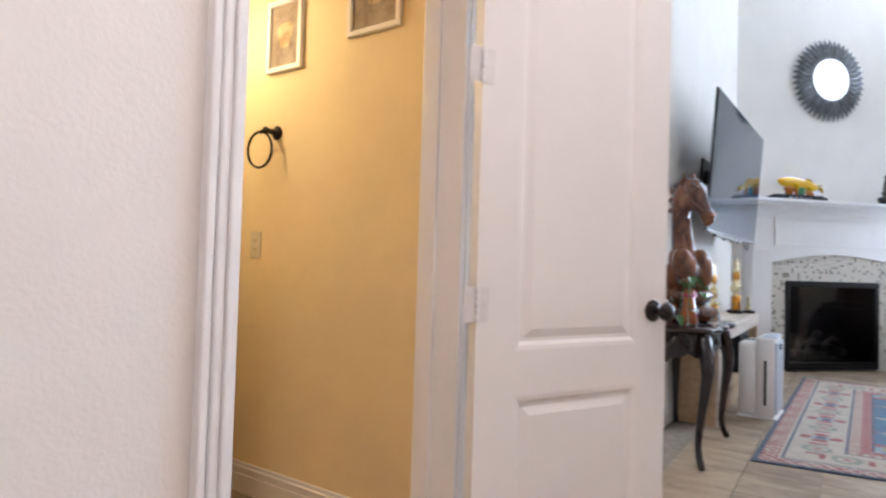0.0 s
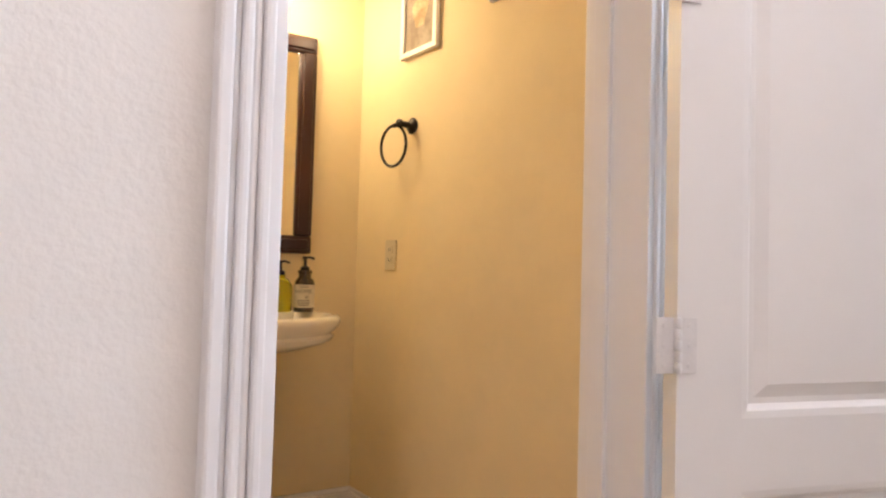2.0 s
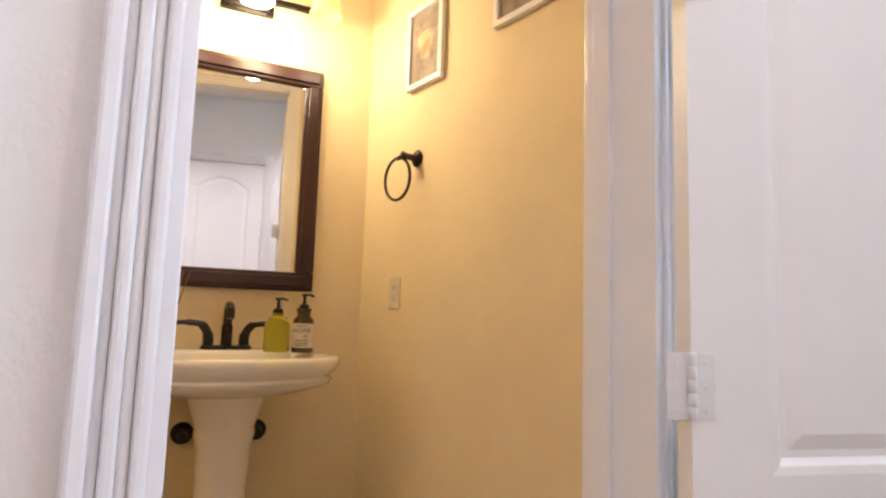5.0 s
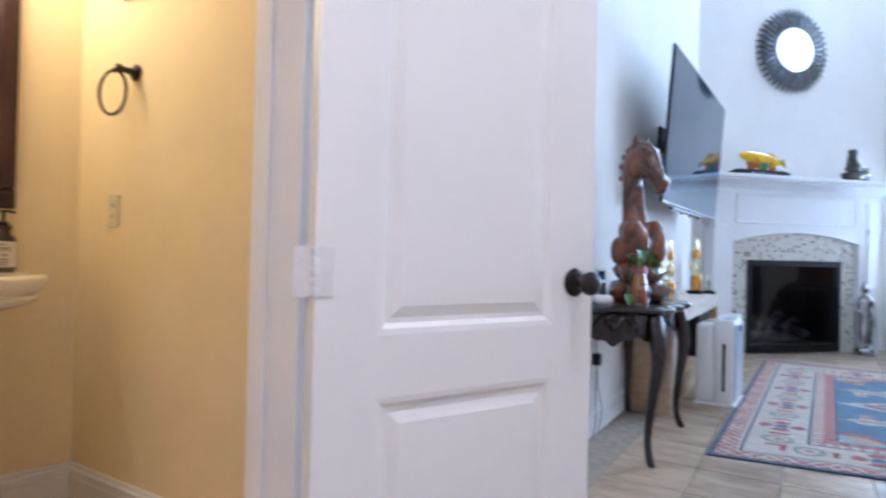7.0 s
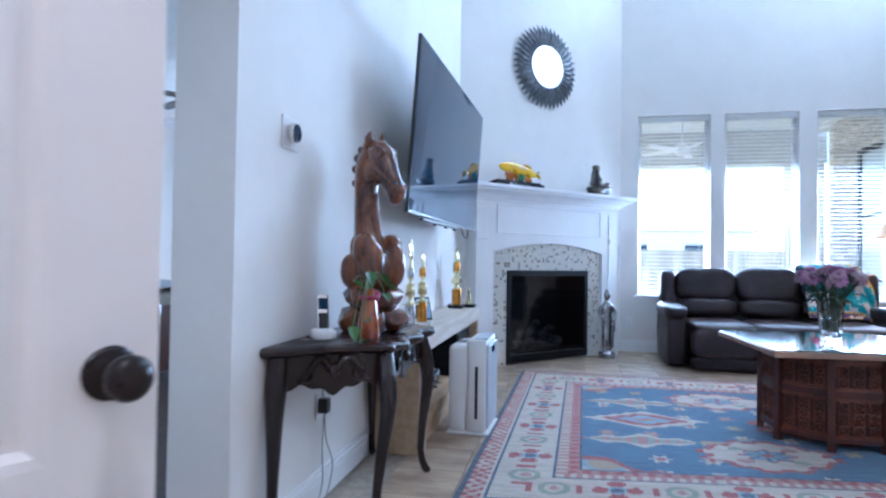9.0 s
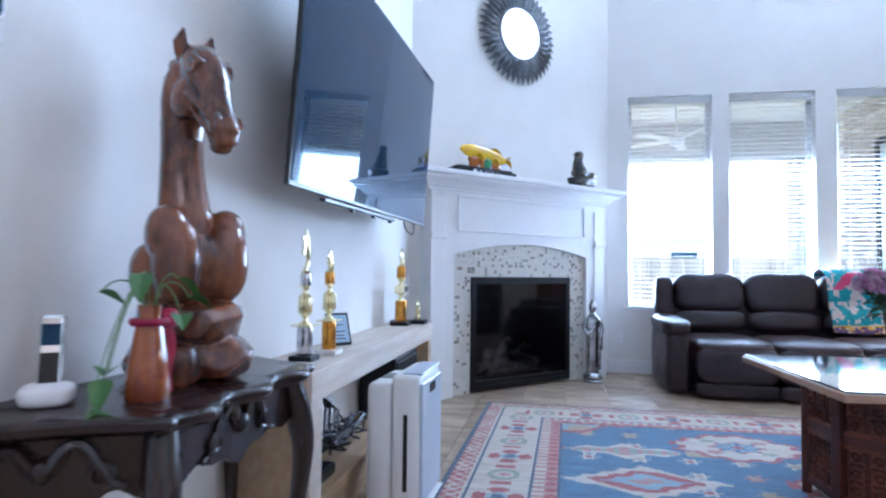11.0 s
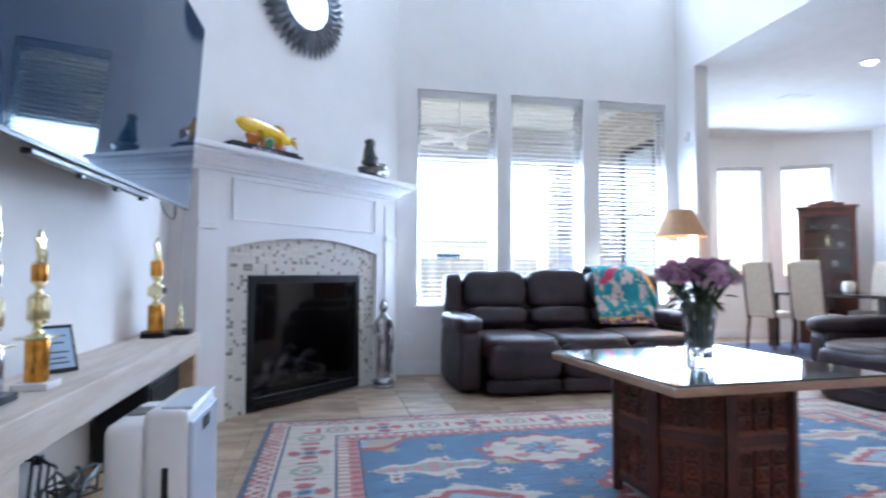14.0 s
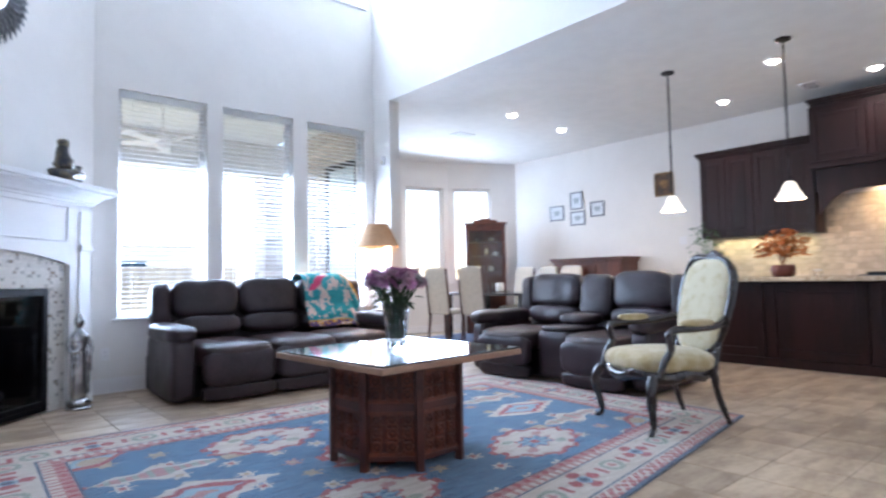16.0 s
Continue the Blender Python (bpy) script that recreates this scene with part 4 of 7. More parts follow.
def leaf(bm, base, tip, width):
    """A heart-shaped leaf with a fold along its middle."""
    base, tip = Vector(base), Vector(tip)
    d = tip - base
    side = d.cross(Vector((0, 0, 1)))
    side = side.normalized() * width if side.length > 1e-4 else Vector((width, 0, 0))
    up = side.cross(d).normalized() * width * 0.25
    us = (0.0, 0.12, 0.3, 0.5, 0.7, 0.88, 1.0)
    ws = (0.25, 0.85, 1.0, 0.85, 0.55, 0.22, 0.0)
    mid = [bm.verts.new(base + d * u - Vector((0, 0, 0.12 * u * u * d.length))) for u in us]
    for s in (-1, 1):
        edge = [bm.verts.new(base + d * u + side * s * w * 0.5 + up * w - Vector((0, 0, 0.12 * u * u * d.length))) for u, w in zip(us, ws)]
        for i in range(len(us) - 1):
            bm.faces.new((mid[i], mid[i + 1], edge[i + 1], edge[i]))
    return bm


vase = thing("ivy_vase", "amber glass vase with a red ribbon and trailing ivy", "vase", (-0.745, 3.86, 0.742))
vase.scale = (0.84, 0.84, 0.9)
part("vase_body", lathe(bmesh.new(), [(0, 0), (0.052, 0), (0.056, 0.01), (0.05, 0.08), (0.036, 0.16), (0.026, 0.20), (0.030, 0.225), (0.026, 0.225), (0.022, 0.2), (0.03, 0.1), (0.04, 0.02), (0, 0.015)], 24), AMBERVASE, vase, smooth=True)
part("ribbon", tube(bmesh.new(), [(0.040 * math.cos(a), 0.040 * math.sin(a), 0.185) for a in (2 * math.pi * k / 20 for k in range(20))], 0.010, 6, closed=True), RIBBON, vase, "red ribbon tied at the neck", smooth=True)
part("ribbon_tail", tube(bmesh.new(), spline([(0.01, 0.045, 0.185), (0.02, 0.065, 0.13), (0.015, 0.055, 0.05), (0.02, 0.06, 0.004)], 5), 0.014, 6, 0.25), RIBBON, vase, smooth=True)
part("ribbon_bow", puff(bmesh.new(), (0.015, 0.055, 0.19), (0.022, 0.030, 0.026), 2.4, 5), RIBBON, vase, smooth=True)
ivy = ((0.02, -0.06, 0.30), (-0.03, -0.14, 0.26), (0.05, -0.20, 0.10), (0.03, 0.07, 0.29), (0.07, 0.03, 0.20), (0.05, -0.26, 0.01), (-0.04, -0.11, 0.06), (0.06, 0.08, 0.24))
for k, (x, y, z) in enumerate(ivy):
    part("stem", tube(bmesh.new(), spline([(0, 0, 0.18), (x * 0.3, y * 0.3, 0.27), (x * 0.7, y * 0.7, (z + 0.27) / 2 + 0.02), (x, y, z)], 5), 0.0022, 6), STEM, vase, smooth=True)
    part("leaf", leaf(bmesh.new(), (x, y, z), (x * 1.05 + 0.035, y * 1.05 + (0.055 if k % 2 else -0.05), z - 0.025 + 0.03 * (k % 3 - 1)), 0.055), LEAF, vase, smooth=True)

phone = thing("cordless_phone", "silver cordless phone standing in its white charging cradle", "telephone", (-0.90, 3.76, 0.742), 35)
part("cradle", puff(bmesh.new(), (0, 0, 0.022), (0.05, 0.045, 0.024), 3.5, 6), TRIM, phone, smooth=True)
handset = part("handset", boxes((-0.024, 0.024, -0.013, 0.013, 0, 0.165), r=0.008), CHROME, phone)
handset.matrix_basis = pose(0, 0.005, 0.02, -12)
part("keypad", boxes((-0.018, 0.018, -0.0145, -0.012, 0.02, 0.085)), PLASTIC, handset)
part("display", boxes((-0.018, 0.018, -0.0145, -0.012, 0.10, 0.145)), SCREEN, handset)

adapter = thing("power_adapter", "black plug-in power adapter with hanging grey cord", "power adapter", (WX, 4.00, 0.42))
part("socket_plate", boxes((0, 0.006, -0.036, 0.036, -0.058, 0.058), r=0.002), TRIM, adapter)
part("plug_body", boxes((0.006, 0.05, -0.022, 0.022, -0.032, 0.032), r=0.005), PLASTIC, adapter)
CORD = mat("grey_cord", (0.30, 0.30, 0.31), 0.5, grain=0.1, size=20)
for pts in ([(0.03, 0, -0.03), (0.03, 0.02, -0.15), (0.03, 0.10, -0.28), (0.03, 0.06, -0.38), (0.05, -0.06, -0.415)], [(0.03, -0.005, -0.03), (0.03, -0.02, -0.18), (0.03, -0.01, -0.33), (0.04, -0.10, -0.415)], [(0.025, 0, 0.03), (0.03, -0.04, 0.12), (0.03, -0.02, 0.22), (0.03, -0.05, 0.28)]):
    part("cord", tube(bmesh.new(), spline(pts, 6), 0.003, 6), CORD, adapter, smooth=True)

# waterfall bench under the television
bench = thing("media_bench", "whitewashed wooden waterfall media bench along the wall", "bench", (WX + 0.004, 4.69, 0))
BL = 2.14
part("bench_top", boxes((0, 0.300, 0, BL, 0.55, 0.66), r=0.003), PALEWOOD, bench)
part("end_panel", boxes((0.002, 0.298, 0.002, 0.11, 0, 0.55), r=0.003), PALEWOOD, bench)
part("end_face", boxes((0.004, 0.28, -0.004, 0.002, 0, 0.655)), RAWWOOD, bench, "bare wood end face")
part("far_panel", boxes((0.002, 0.290, BL - 0.09, BL - 0.002, 0, 0.55), r=0.003), RAWWOOD, bench)
part("low_shelf", boxes((0.002, 0.285, 0.11, BL - 0.09, 0.13, 0.17), r=0.003), RAWWOOD, bench)
part("plinth", boxes((0.01, 0.26, 0.11, BL - 0.09, 0, 0.13)), RAWWOOD, bench)

for dy, dz in ((0.53, 0.36), (0.95, 0.36)):
    plate("wall_outlet", "white electric outlet on the wall under the bench", "outlet", (WX, 4.69 + dy, dz), 90, 0.075, 0.118, (-0.02, 0.02), TRIM)
box1 = thing("media_player", "flat black media player on the bench shelf", "media player", (WX + 0.14, 4.95, 0.17))
part("case", boxes((-0.09, 0.10, -0.10, 0.16, 0.0, 0.045), r=0.006), PLASTIC, box1)
part("lid", boxes((-0.08, 0.09, -0.09, 0.15, 0.045, 0.048), r=0.002), SCREEN, box1)
speaker = thing("subwoofer", "black boxy subwoofer under the bench", "speaker", (WX + 0.13, 6.35, 0.17))
part("cabinet", boxes((-0.11, 0.11, -0.28, 0.28, 0, 0.34), r=0.012), BLACK, speaker)
part("grille", boxes((0.108, 0.118, -0.25, 0.25, 0.03, 0.31), r=0.004), PLASTIC, speaker)
tangle = thing("power_cables", "tangle of black power cords under the bench", "cables", (WX + 0.11, 5.42, 0.20))
rnd = random.Random(4)
for k in range(12):
    pts = [(rnd.uniform(-0.05, 0.10), rnd.uniform(-0.25, 0.28), rnd.uniform(-0.01, 0.10)) for _ in range(6)]
    part("cord", tube(bmesh.new(), spline(pts, 5), 0.005, 6), PLASTIC, tangle, smooth=True)
for k in range(4):
    y = -0.06 + 0.06 * k
    part("cord", tube(bmesh.new(), spline([(-0.085, y, 0.24 - 0.03 * k), (-0.03, y + 0.02, 0.21 - 0.03 * k), (0.0, y - 0.06, 0.10), (0.03, y - 0.1, 0.02)], 5), 0.005, 6), PLASTIC, tangle, smooth=True)
    part("plug", boxes((-0.095, -0.06, y - 0.014, y + 0.014, 0.226 - 0.03 * k, 0.254 - 0.03 * k), r=0.005), PLASTIC, tangle)


def column(bm, w, z0, z1):
    return lathe(bm, [(w * 0.96, z0), (w, z0 + 0.004), (w, z1 - 0.004), (w * 0.96, z1)], 20)


def riser(bm, z, w):
    lathe(bm, [(w, z), (w, z + 0.006), (w * 0.55, z + 0.012), (w * 0.35, z + 0.025), (w * 0.55, z + 0.038), (w * 0.9, z + 0.044), (w * 0.9, z + 0.05)], 20)


def star(bm, c, r, t, turn=0.0):
    pts = [(r * (1 if k % 2 == 0 else 0.42) * math.sin(turn + k * math.pi / 5), r * (1 if k % 2 == 0 else 0.42) * math.cos(turn + k * math.pi / 5)) for k in range(10)]
    f = [bm.verts.new((c[0] + t, c[1] + a, c[2] + b)) for a, b in pts]
    g = [bm.verts.new((c[0] - t, c[1] + a, c[2] + b)) for a, b in pts]
    tip0, tip1 = bm.verts.new((c[0] + t * 2.2, c[1], c[2])), bm.verts.new((c[0] - t * 2.2, c[1], c[2]))
    for i in range(10):
        j = (i + 1) % 10
        bm.faces.new((f[i], f[j], tip0))
        bm.faces.new((g[j], g[i], tip1))
        bm.faces.new((f[i], g[i], g[j], f[j]))
    return bm


def trophy(label, place, rz, body, base_m, tiers, top):
    """A tall award: plinth, foil columns, gilt risers and a figure."""
    t = thing("trophy", label, "trophy", place, rz, "trophies on the bench")
    part("plinth", boxes((-0.055, 0.055, -0.055, 0.055, 0, 0.024), r=0.003), base_m, t)
    z = 0.024
    for k, (kind, h, w) in enumerate(tiers):
        if kind == "foil":
            part("foil_column", column(bmesh.new(), w, z, z + h), body, t, smooth=True)
        elif kind == "riser":
            bm = bmesh.new()
            riser(bm, z, w)
            part("riser", bm, GOLD, t, smooth=True)
            h = 0.05
        elif kind == "plate":
            part("deck", boxes((-w, w, -w, w, z, z + h), r=0.002), GOLD, t)
        elif kind == "cups":
            bm = lathe(bmesh.new(), [(w * 0.5, z), (w * 0.62, z + 0.006), (w * 0.62, z + h - 0.006), (w * 0.5, z + h)], 16)
            for a in (20, 80, 140):
                fin = bmesh.new()
                box(fin, -w * 1.25, w * 1.25, -0.004, 0.004, z + 0.002, z + h - 0.002, r=0.002, seg=1)
                bmesh.ops.rotate(fin, verts=fin.verts, cent=(0, 0, 0), matrix=Matrix.Rotation(radians(a), 3, "Z"))
                spare = bpy.data.meshes.new("fin")
                fin.to_mesh(spare)
                fin.free()
                bm.from_mesh(spare)
                bpy.data.meshes.remove(spare)
            part("fluted_cup", bm, GOLD, t, smooth=True)
        elif kind == "tag":
            part("name_plate", boxes((-0.03, 0.034, -w, w, z, z + h), r=0.002), GOLD, t)
            part("engraving", boxes((0.034, 0.036, -w * 0.85, w * 0.85, z + h * 0.15, z + h * 0.85)), INK, t)
        z += h
    if top == "figure":
        bm = lathe(bmesh.new(), [(0.022, z), (0.024, z + 0.01), (0.01, z + 0.02), (0.008, z + 0.03)], 16)
        tube(bm, spline([(0, 0.0, z + 0.02), (0, 0.022, z + 0.07), (0, 0.012, z + 0.12), (0, 0.012, z + 0.17)], 5), [0.010] * 6 + [0.014] * 6 + [0.010] * 4, 10)
        tube(bm, spline([(0, 0.012, z + 0.14), (0, -0.02, z + 0.13), (0, -0.035, z + 0.09)], 4), 0.009, 8)
        tube(bm, [(0, 0.012, z + 0.16), (0, 0.01, z + 0.205)], [0.010, 0.004], 8)
        star(bm, (0, -0.005, z + 0.15), 0.045, 0.004, 0.2)
        part("figure", bm, GOLD, t, "gilt winged figure", smooth=True)
    else:
        bm = lathe(bmesh.new(), [(0.022, z), (0.024, z + 0.008), (0.010, z + 0.016), (0.012, z + 0.05), (0.006, z + 0.09)], 16)
        star(bm, (0, 0, z + 0.075), 0.042, 0.006)
        star(bm, (0.006, 0.012, z + 0.04), 0.030, 0.005, 0.3)
        part("star", bm, GOLD, t, "gilt star", smooth=True)
    t.scale = (0.87, 0.87, 0.87) if place[1] < 6 else (1.08, 1.08, 1.08)
    return t


trophy("tall silver and gold trophy on a black plinth", (-0.865, 4.96, 0.66), 0, HOLO, BLACK, (("foil", 0.135, 0.036), ("plate", 0.008, 0.05), ("riser", 0, 0.03), ("cups", 0.08, 0.026), ("riser", 0, 0.028), ("foil", 0.055, 0.025)), "figure")
trophy("tall amber and gold trophy on a white plinth", (-0.84, 5.16, 0.66), 0, AMBER, MARBLE, (("foil", 0.14, 0.036), ("plate", 0.008, 0.05), ("riser", 0, 0.03), ("cups", 0.08, 0.026), ("riser", 0, 0.028), ("foil", 0.055, 0.025)), "star")
trophy("amber trophy with a gilt name plate and star", (-0.88, 6.56, 0.66), 0, AMBER, BLACK, (("foil", 0.13, 0.036), ("riser", 0, 0.03), ("tag", 0.04, 0.05), ("riser", 0, 0.03), ("foil", 0.07, 0.028)), "star")
trophy("silver trophy with a gilt name plate and star", (-0.91, 6.68, 0.66), 0, HOLO, BLACK, (("foil", 0.12, 0.034), ("riser", 0, 0.03), ("tag", 0.04, 0.045), ("riser", 0, 0.03), ("foil", 0.07, 0.026)), "star")
trophy("small gold trophy on a black plinth", (-0.80, 6.72, 0.66), 0, GOLD, BLACK, (("foil", 0.02, 0.022),), "star")
plaque = thing("award_plaque", "dark award plaque with a pale plate leaning back", "plaque", (-0.90, 5.44, 0.664), -42)
plaque.scale = (0.78, 0.78, 0.80)
pl = part("board", boxes((-0.008, 0.008, -0.075, 0.075, 0, 0.20), r=0.002), PLASTIC, plaque)
pl.matrix_basis = pose(0.03, 0, 0, 0, -20)
part("face_plate", boxes((0.008, 0.0095, -0.062, 0.062, 0.015, 0.185)), mat("engraved_plate", (0.45, 0.60, 0.76), 0.35, 0.2, grain=0.05, size=10), pl)
for k, (z, w) in enumerate(((0.15, 0.04), (0.12, 0.03), (0.08, 0.045), (0.055, 0.03), (0.035, 0.04))):
    part("text_line", boxes((0.0095, 0.0102, -w, w, z, z + 0.006)), INK, pl)
part("stand", boxes((-0.075, -0.068, -0.03, 0.03, 0, 0.13)), PLASTIC, plaque)

# air purifier
pur = thing("air_purifier", "white air purifier with a silver front panel", "air purifier", (-0.535, 5.335, 0), -2)
BODYW = mat("white_appliance", (0.80, 0.79, 0.78), 0.35, grain=0.02, size=4)
PANELB = mat("silver_blue_panel", (0.58, 0.64, 0.73), 0.3, 0.4, grain=0.05, size=3)
part("rear_body", boxes((-0.125, -0.005, -0.185, 0.18, 0.012, 0.545), r=0.03), BODYW, pur, smooth=True)
part("front_body", boxes((-0.01, 0.115, -0.195, 0.19, 0.012, 0.585), r=0.022), BODYW, pur, smooth=True)
part("front_panel", boxes((0.112, 0.128, -0.18, 0.175, 0.04, 0.55), r=0.008), PANELB, pur)
part("control_top", boxes((0.035, 0.122, -0.17, 0.165, 0.582, 0.592), r=0.004), PANELB, pur)
part("side_slot", boxes((0.045, 0.065, -0.198, -0.19, 0.10, 0.42), r=0.004), PLASTIC, pur)
part("display", boxes((0.126, 0.130, -0.06, 0.04, 0.49, 0.53), r=0.002), SCREEN, pur)
part("handle_recess", boxes((-0.10, -0.04, -0.06, 0.06, 0.540, 0.548), r=0.003), PLASTIC, pur)
for k in range(7):
    part("button", boxes((0.127, 0.130, -0.16, -0.145, 0.42 + 0.016 * k, 0.428 + 0.016 * k)), BODYW, pur)
part("base", boxes((-0.13, 0.135, -0.20, 0.195, 0, 0.016), r=0.005), BODYW, pur)

# ---- fireplace ----
fp = thing("fireplace", "white corner fireplace mantel with mosaic tile surround", "fireplace", (FX, FY, 0), 45)
SOOT = mat("firebox_metal", (0.010, 0.010, 0.012), 0.55, grain=0.3, size=8)
LOG = mat("ceramic_log", (0.34, 0.28, 0.24), 0.9, size=9, second=(0.05, 0.04, 0.035), bump=0.6, bump_size=40)
FW, FH = 1.18, 0.98
part("firebox", boxes((0.04, FW - 0.04, 0.42, 0.44, 0.05, FH - 0.06), (0.02, 0.04, 0.03, 0.44, 0.05, FH), (FW - 0.04, FW - 0.02, 0.03, 0.44, 0.05, FH), (0.04, FW - 0.04, 0.03, 0.44, FH - 0.06, FH - 0.04), (0.04, FW - 0.04, 0.03, 0.44, 0.05, 0.07)), SOOT, fp, "dark metal firebox")
part("fire_frame", boxes((0, 0.05, -0.012, 0.03, 0.02, FH), (FW - 0.05, FW, -0.012, 0.03, 0.02, FH), (0.05, FW - 0.05, -0.012, 0.03, FH - 0.06, FH), (0.05, FW - 0.05, -0.012, 0.03, 0.02, 0.10), r=0.004), BLACK, fp, "black metal fire frame")
for z in (0.045, FH - 0.04):
    part("louvre", boxes((0.06, FW - 0.06, -0.018, -0.012, z, z + 0.015)), BLACK, fp)
glass_pane = part("fire_glass", boxes((0.05, FW - 0.05, 0.010, 0.014, 0.10, FH - 0.06)), glass("fire_screen_glass", (0.38, 0.41, 0.50), 0.0), fp)
for k, (a, b, r) in enumerate((((0.25, 0.22, 0.16), (0.75, 0.30, 0.20), 0.055), ((0.35, 0.16, 0.15), (0.95, 0.20, 0.17), 0.05), ((0.40, 0.25, 0.22), (0.62, 0.20, 0.40), 0.042), ((0.62, 0.18, 0.24), (0.90, 0.28, 0.34), 0.045), ((0.52, 0.28, 0.30), (0.85, 0.16, 0.22), 0.04), ((0.28, 0.14, 0.20), (0.42, 0.26, 0.36), 0.04))):
    a, b = Vector(a), Vector(b)
    pts = [a + (b - a) * u + Vector((0, 0.01, 0.012)) * math.sin(7 * u + k) for u in (0, 0.2, 0.4, 0.6, 0.8, 1)]
    part("log", tube(bmesh.new(), pts, [r * (0.85 + 0.15 * math.sin(5 * i + k)) for i in range(6)], 10), LOG, fp, smooth=True)
part("grate", boxes((0.25, 0.95, 0.12, 0.14, 0.07, 0.11), (0.25, 0.95, 0.30, 0.32, 0.07, 0.11)), BLACK, fp)


def arch_z(s):
    u = (s - 0.59) / 0.80
    return 1.165 + 0.105 * max(0.0, 1 - u * u)


part("tile_backing", boxes((-0.20, 0, 0.006, 0.10, 0, FH), (FW, FW + 0.20, 0.006, 0.10, 0, FH), (-0.20, FW + 0.20, 0.006, 0.10, FH, 1.30)), mat("mosaic_grout", (0.66, 0.63, 0.58), 0.9, grain=0.08, size=30), fp)
bm = bmesh.new()
n = 40
s0, s1 = -0.20, FW + 0.20
up0, lo0, up1, lo1 = [], [], [], []
for k in range(n + 1):
    s = s0 + (s1 - s0) * k / n
    for rows, y in (((up0, lo0), -0.035), ((up1, lo1), 0.10)):
        rows[0].append(bm.verts.new((s, y, 1.70)))
        rows[1].append(bm.verts.new((s, y, arch_z(s))))
for k in range(n):
    bm.faces.new((lo0[k], lo0[k + 1], up0[k + 1], up0[k]))
    bm.faces.new((lo1[k], up1[k], up1[k + 1], lo1[k + 1]))
    bm.faces.new((lo0[k], lo1[k], lo1[k + 1], lo0[k + 1]))
    bm.faces.new((up0[k], up0[k + 1], up1[k + 1], up1[k]))
part("frieze", bm, TRIM, fp)
for z0, z1, x0, x1 in ((1.36, 1.372, -0.17, FW + 0.17), (1.645, 1.657, -0.17, FW + 0.17)):
    part("panel_mould", boxes((x0, x1, -0.046, -0.034, z0, z1), r=0.003), TRIM, fp)
for x0 in (-0.17, FW + 0.158):
    part("panel_mould", boxes((x0, x0 + 0.012, -0.046, -0.034, 1.372, 1.645), r=0.003), TRIM, fp)
for sx, (a, b) in ((-1, (-0.43, -0.20)), (1, (FW + 0.20, FW + 0.43))):
    part("pilaster", boxes((a, b, -0.035, 0.13, 0, 1.70), r=0.003), TRIM, fp)
    c0, c1 = (a - 0.005, a + 0.125) if sx < 0 else (b - 0.125, b + 0.005)
    part("pilaster_face", boxes((c0, c1, -0.045, -0.034, 0.16, 1.29), (c0, c1, -0.045, -0.034, 1.34, 1.62), r=0.003), TRIM, fp)
    part("pilaster_cap", boxes((c0 - 0.012, c1 + 0.012, -0.072, -0.034, 1.29, 1.318), (c0 - 0.006, c1 + 0.006, -0.066, -0.034, 1.318, 1.34), r=0.004), TRIM, fp)
    part("plinth_block", boxes((c0 - 0.012, c1 + 0.012, -0.072, -0.034, 0, 0.16), r=0.004), TRIM, fp)
bm = bmesh.new()
prof = [(-0.036, 1.685), (-0.052, 1.688), (-0.056, 1.705), (-0.072, 1.715), (-0.090, 1.737), (-0.120, 1.758), (-0.155, 1.772), (-0.168, 1.780), (-0.168, 1.798), (0.13, 1.798), (0.13, 1.685)]
ends = []
for sgn in (-1, 1):
    ends.append([bm.verts.new(((-0.43 - min(0.17, -y) * 0.86) if sgn < 0 else (FW + 0.43 + min(0.17, -y) * 0.86), y, z)) if y < 0 else bm.verts.new((-0.43 if sgn < 0 else FW + 0.43, y, z)) for y, z in prof])
for i in range(len(prof)):
    j = (i + 1) % len(prof)
    bm.faces.new((ends[0][i], ends[0][j], ends[1][j], ends[1][i]))
bm.faces.new(ends[0])
bm.faces.new(ends[1])
part("crown_mould", bm, TRIM, fp)
part("mantel_shelf", boxes((-0.43 - 0.176, FW + 0.43 + 0.176, -0.205, 0.128, 1.798, 1.838), r=0.008), TRIM, fp)

fish = thing("fish_sculpture", "yellow glass fish sculpture on a black carved base", "sculpture", (FX, FY, 1.838), 45)
fish.matrix_world = pose(FX, FY, 1.838, 0, 0, 45) @ pose(0.037, -0.10, 0) @ Matrix.Diagonal((1.20, 1.10, 1.28, 1))
YGLASS = mat("yellow_art_glass", (0.86, 0.56, 0.01), 0.1, size=6, second=(0.78, 0.40, 0.01), coat=0.8)
part("base", boxes((-0.27, 0.27, -0.055, 0.055, 0, 0.028), (-0.24, 0.24, -0.045, 0.045, 0.028, 0.042), r=0.005), BLACK, fish)
for k in range(5):
    part("base_ornament", boxes((-0.12 + 0.05 * k, -0.09 + 0.05 * k, -0.058, -0.054, 0.006, 0.022), r=0.002), SILVER, fish)
body = spline([(-0.20, 0, 0.158), (-0.15, 0, 0.152), (-0.05, 0, 0.145), (0.08, 0, 0.132), (0.17, 0, 0.116), (0.21, 0, 0.108)], 5)
part("fish_body", tube(bmesh.new(), body, [0.004, 0.012, 0.019, 0.025, 0.031, 0.036, 0.040, 0.043, 0.045, 0.047, 0.048, 0.048, 0.048, 0.047, 0.046, 0.045, 0.043, 0.041, 0.039, 0.036, 0.033, 0.030, 0.027, 0.023, 0.020, 0.017], 16, 0.45), YGLASS, fish, smooth=True)
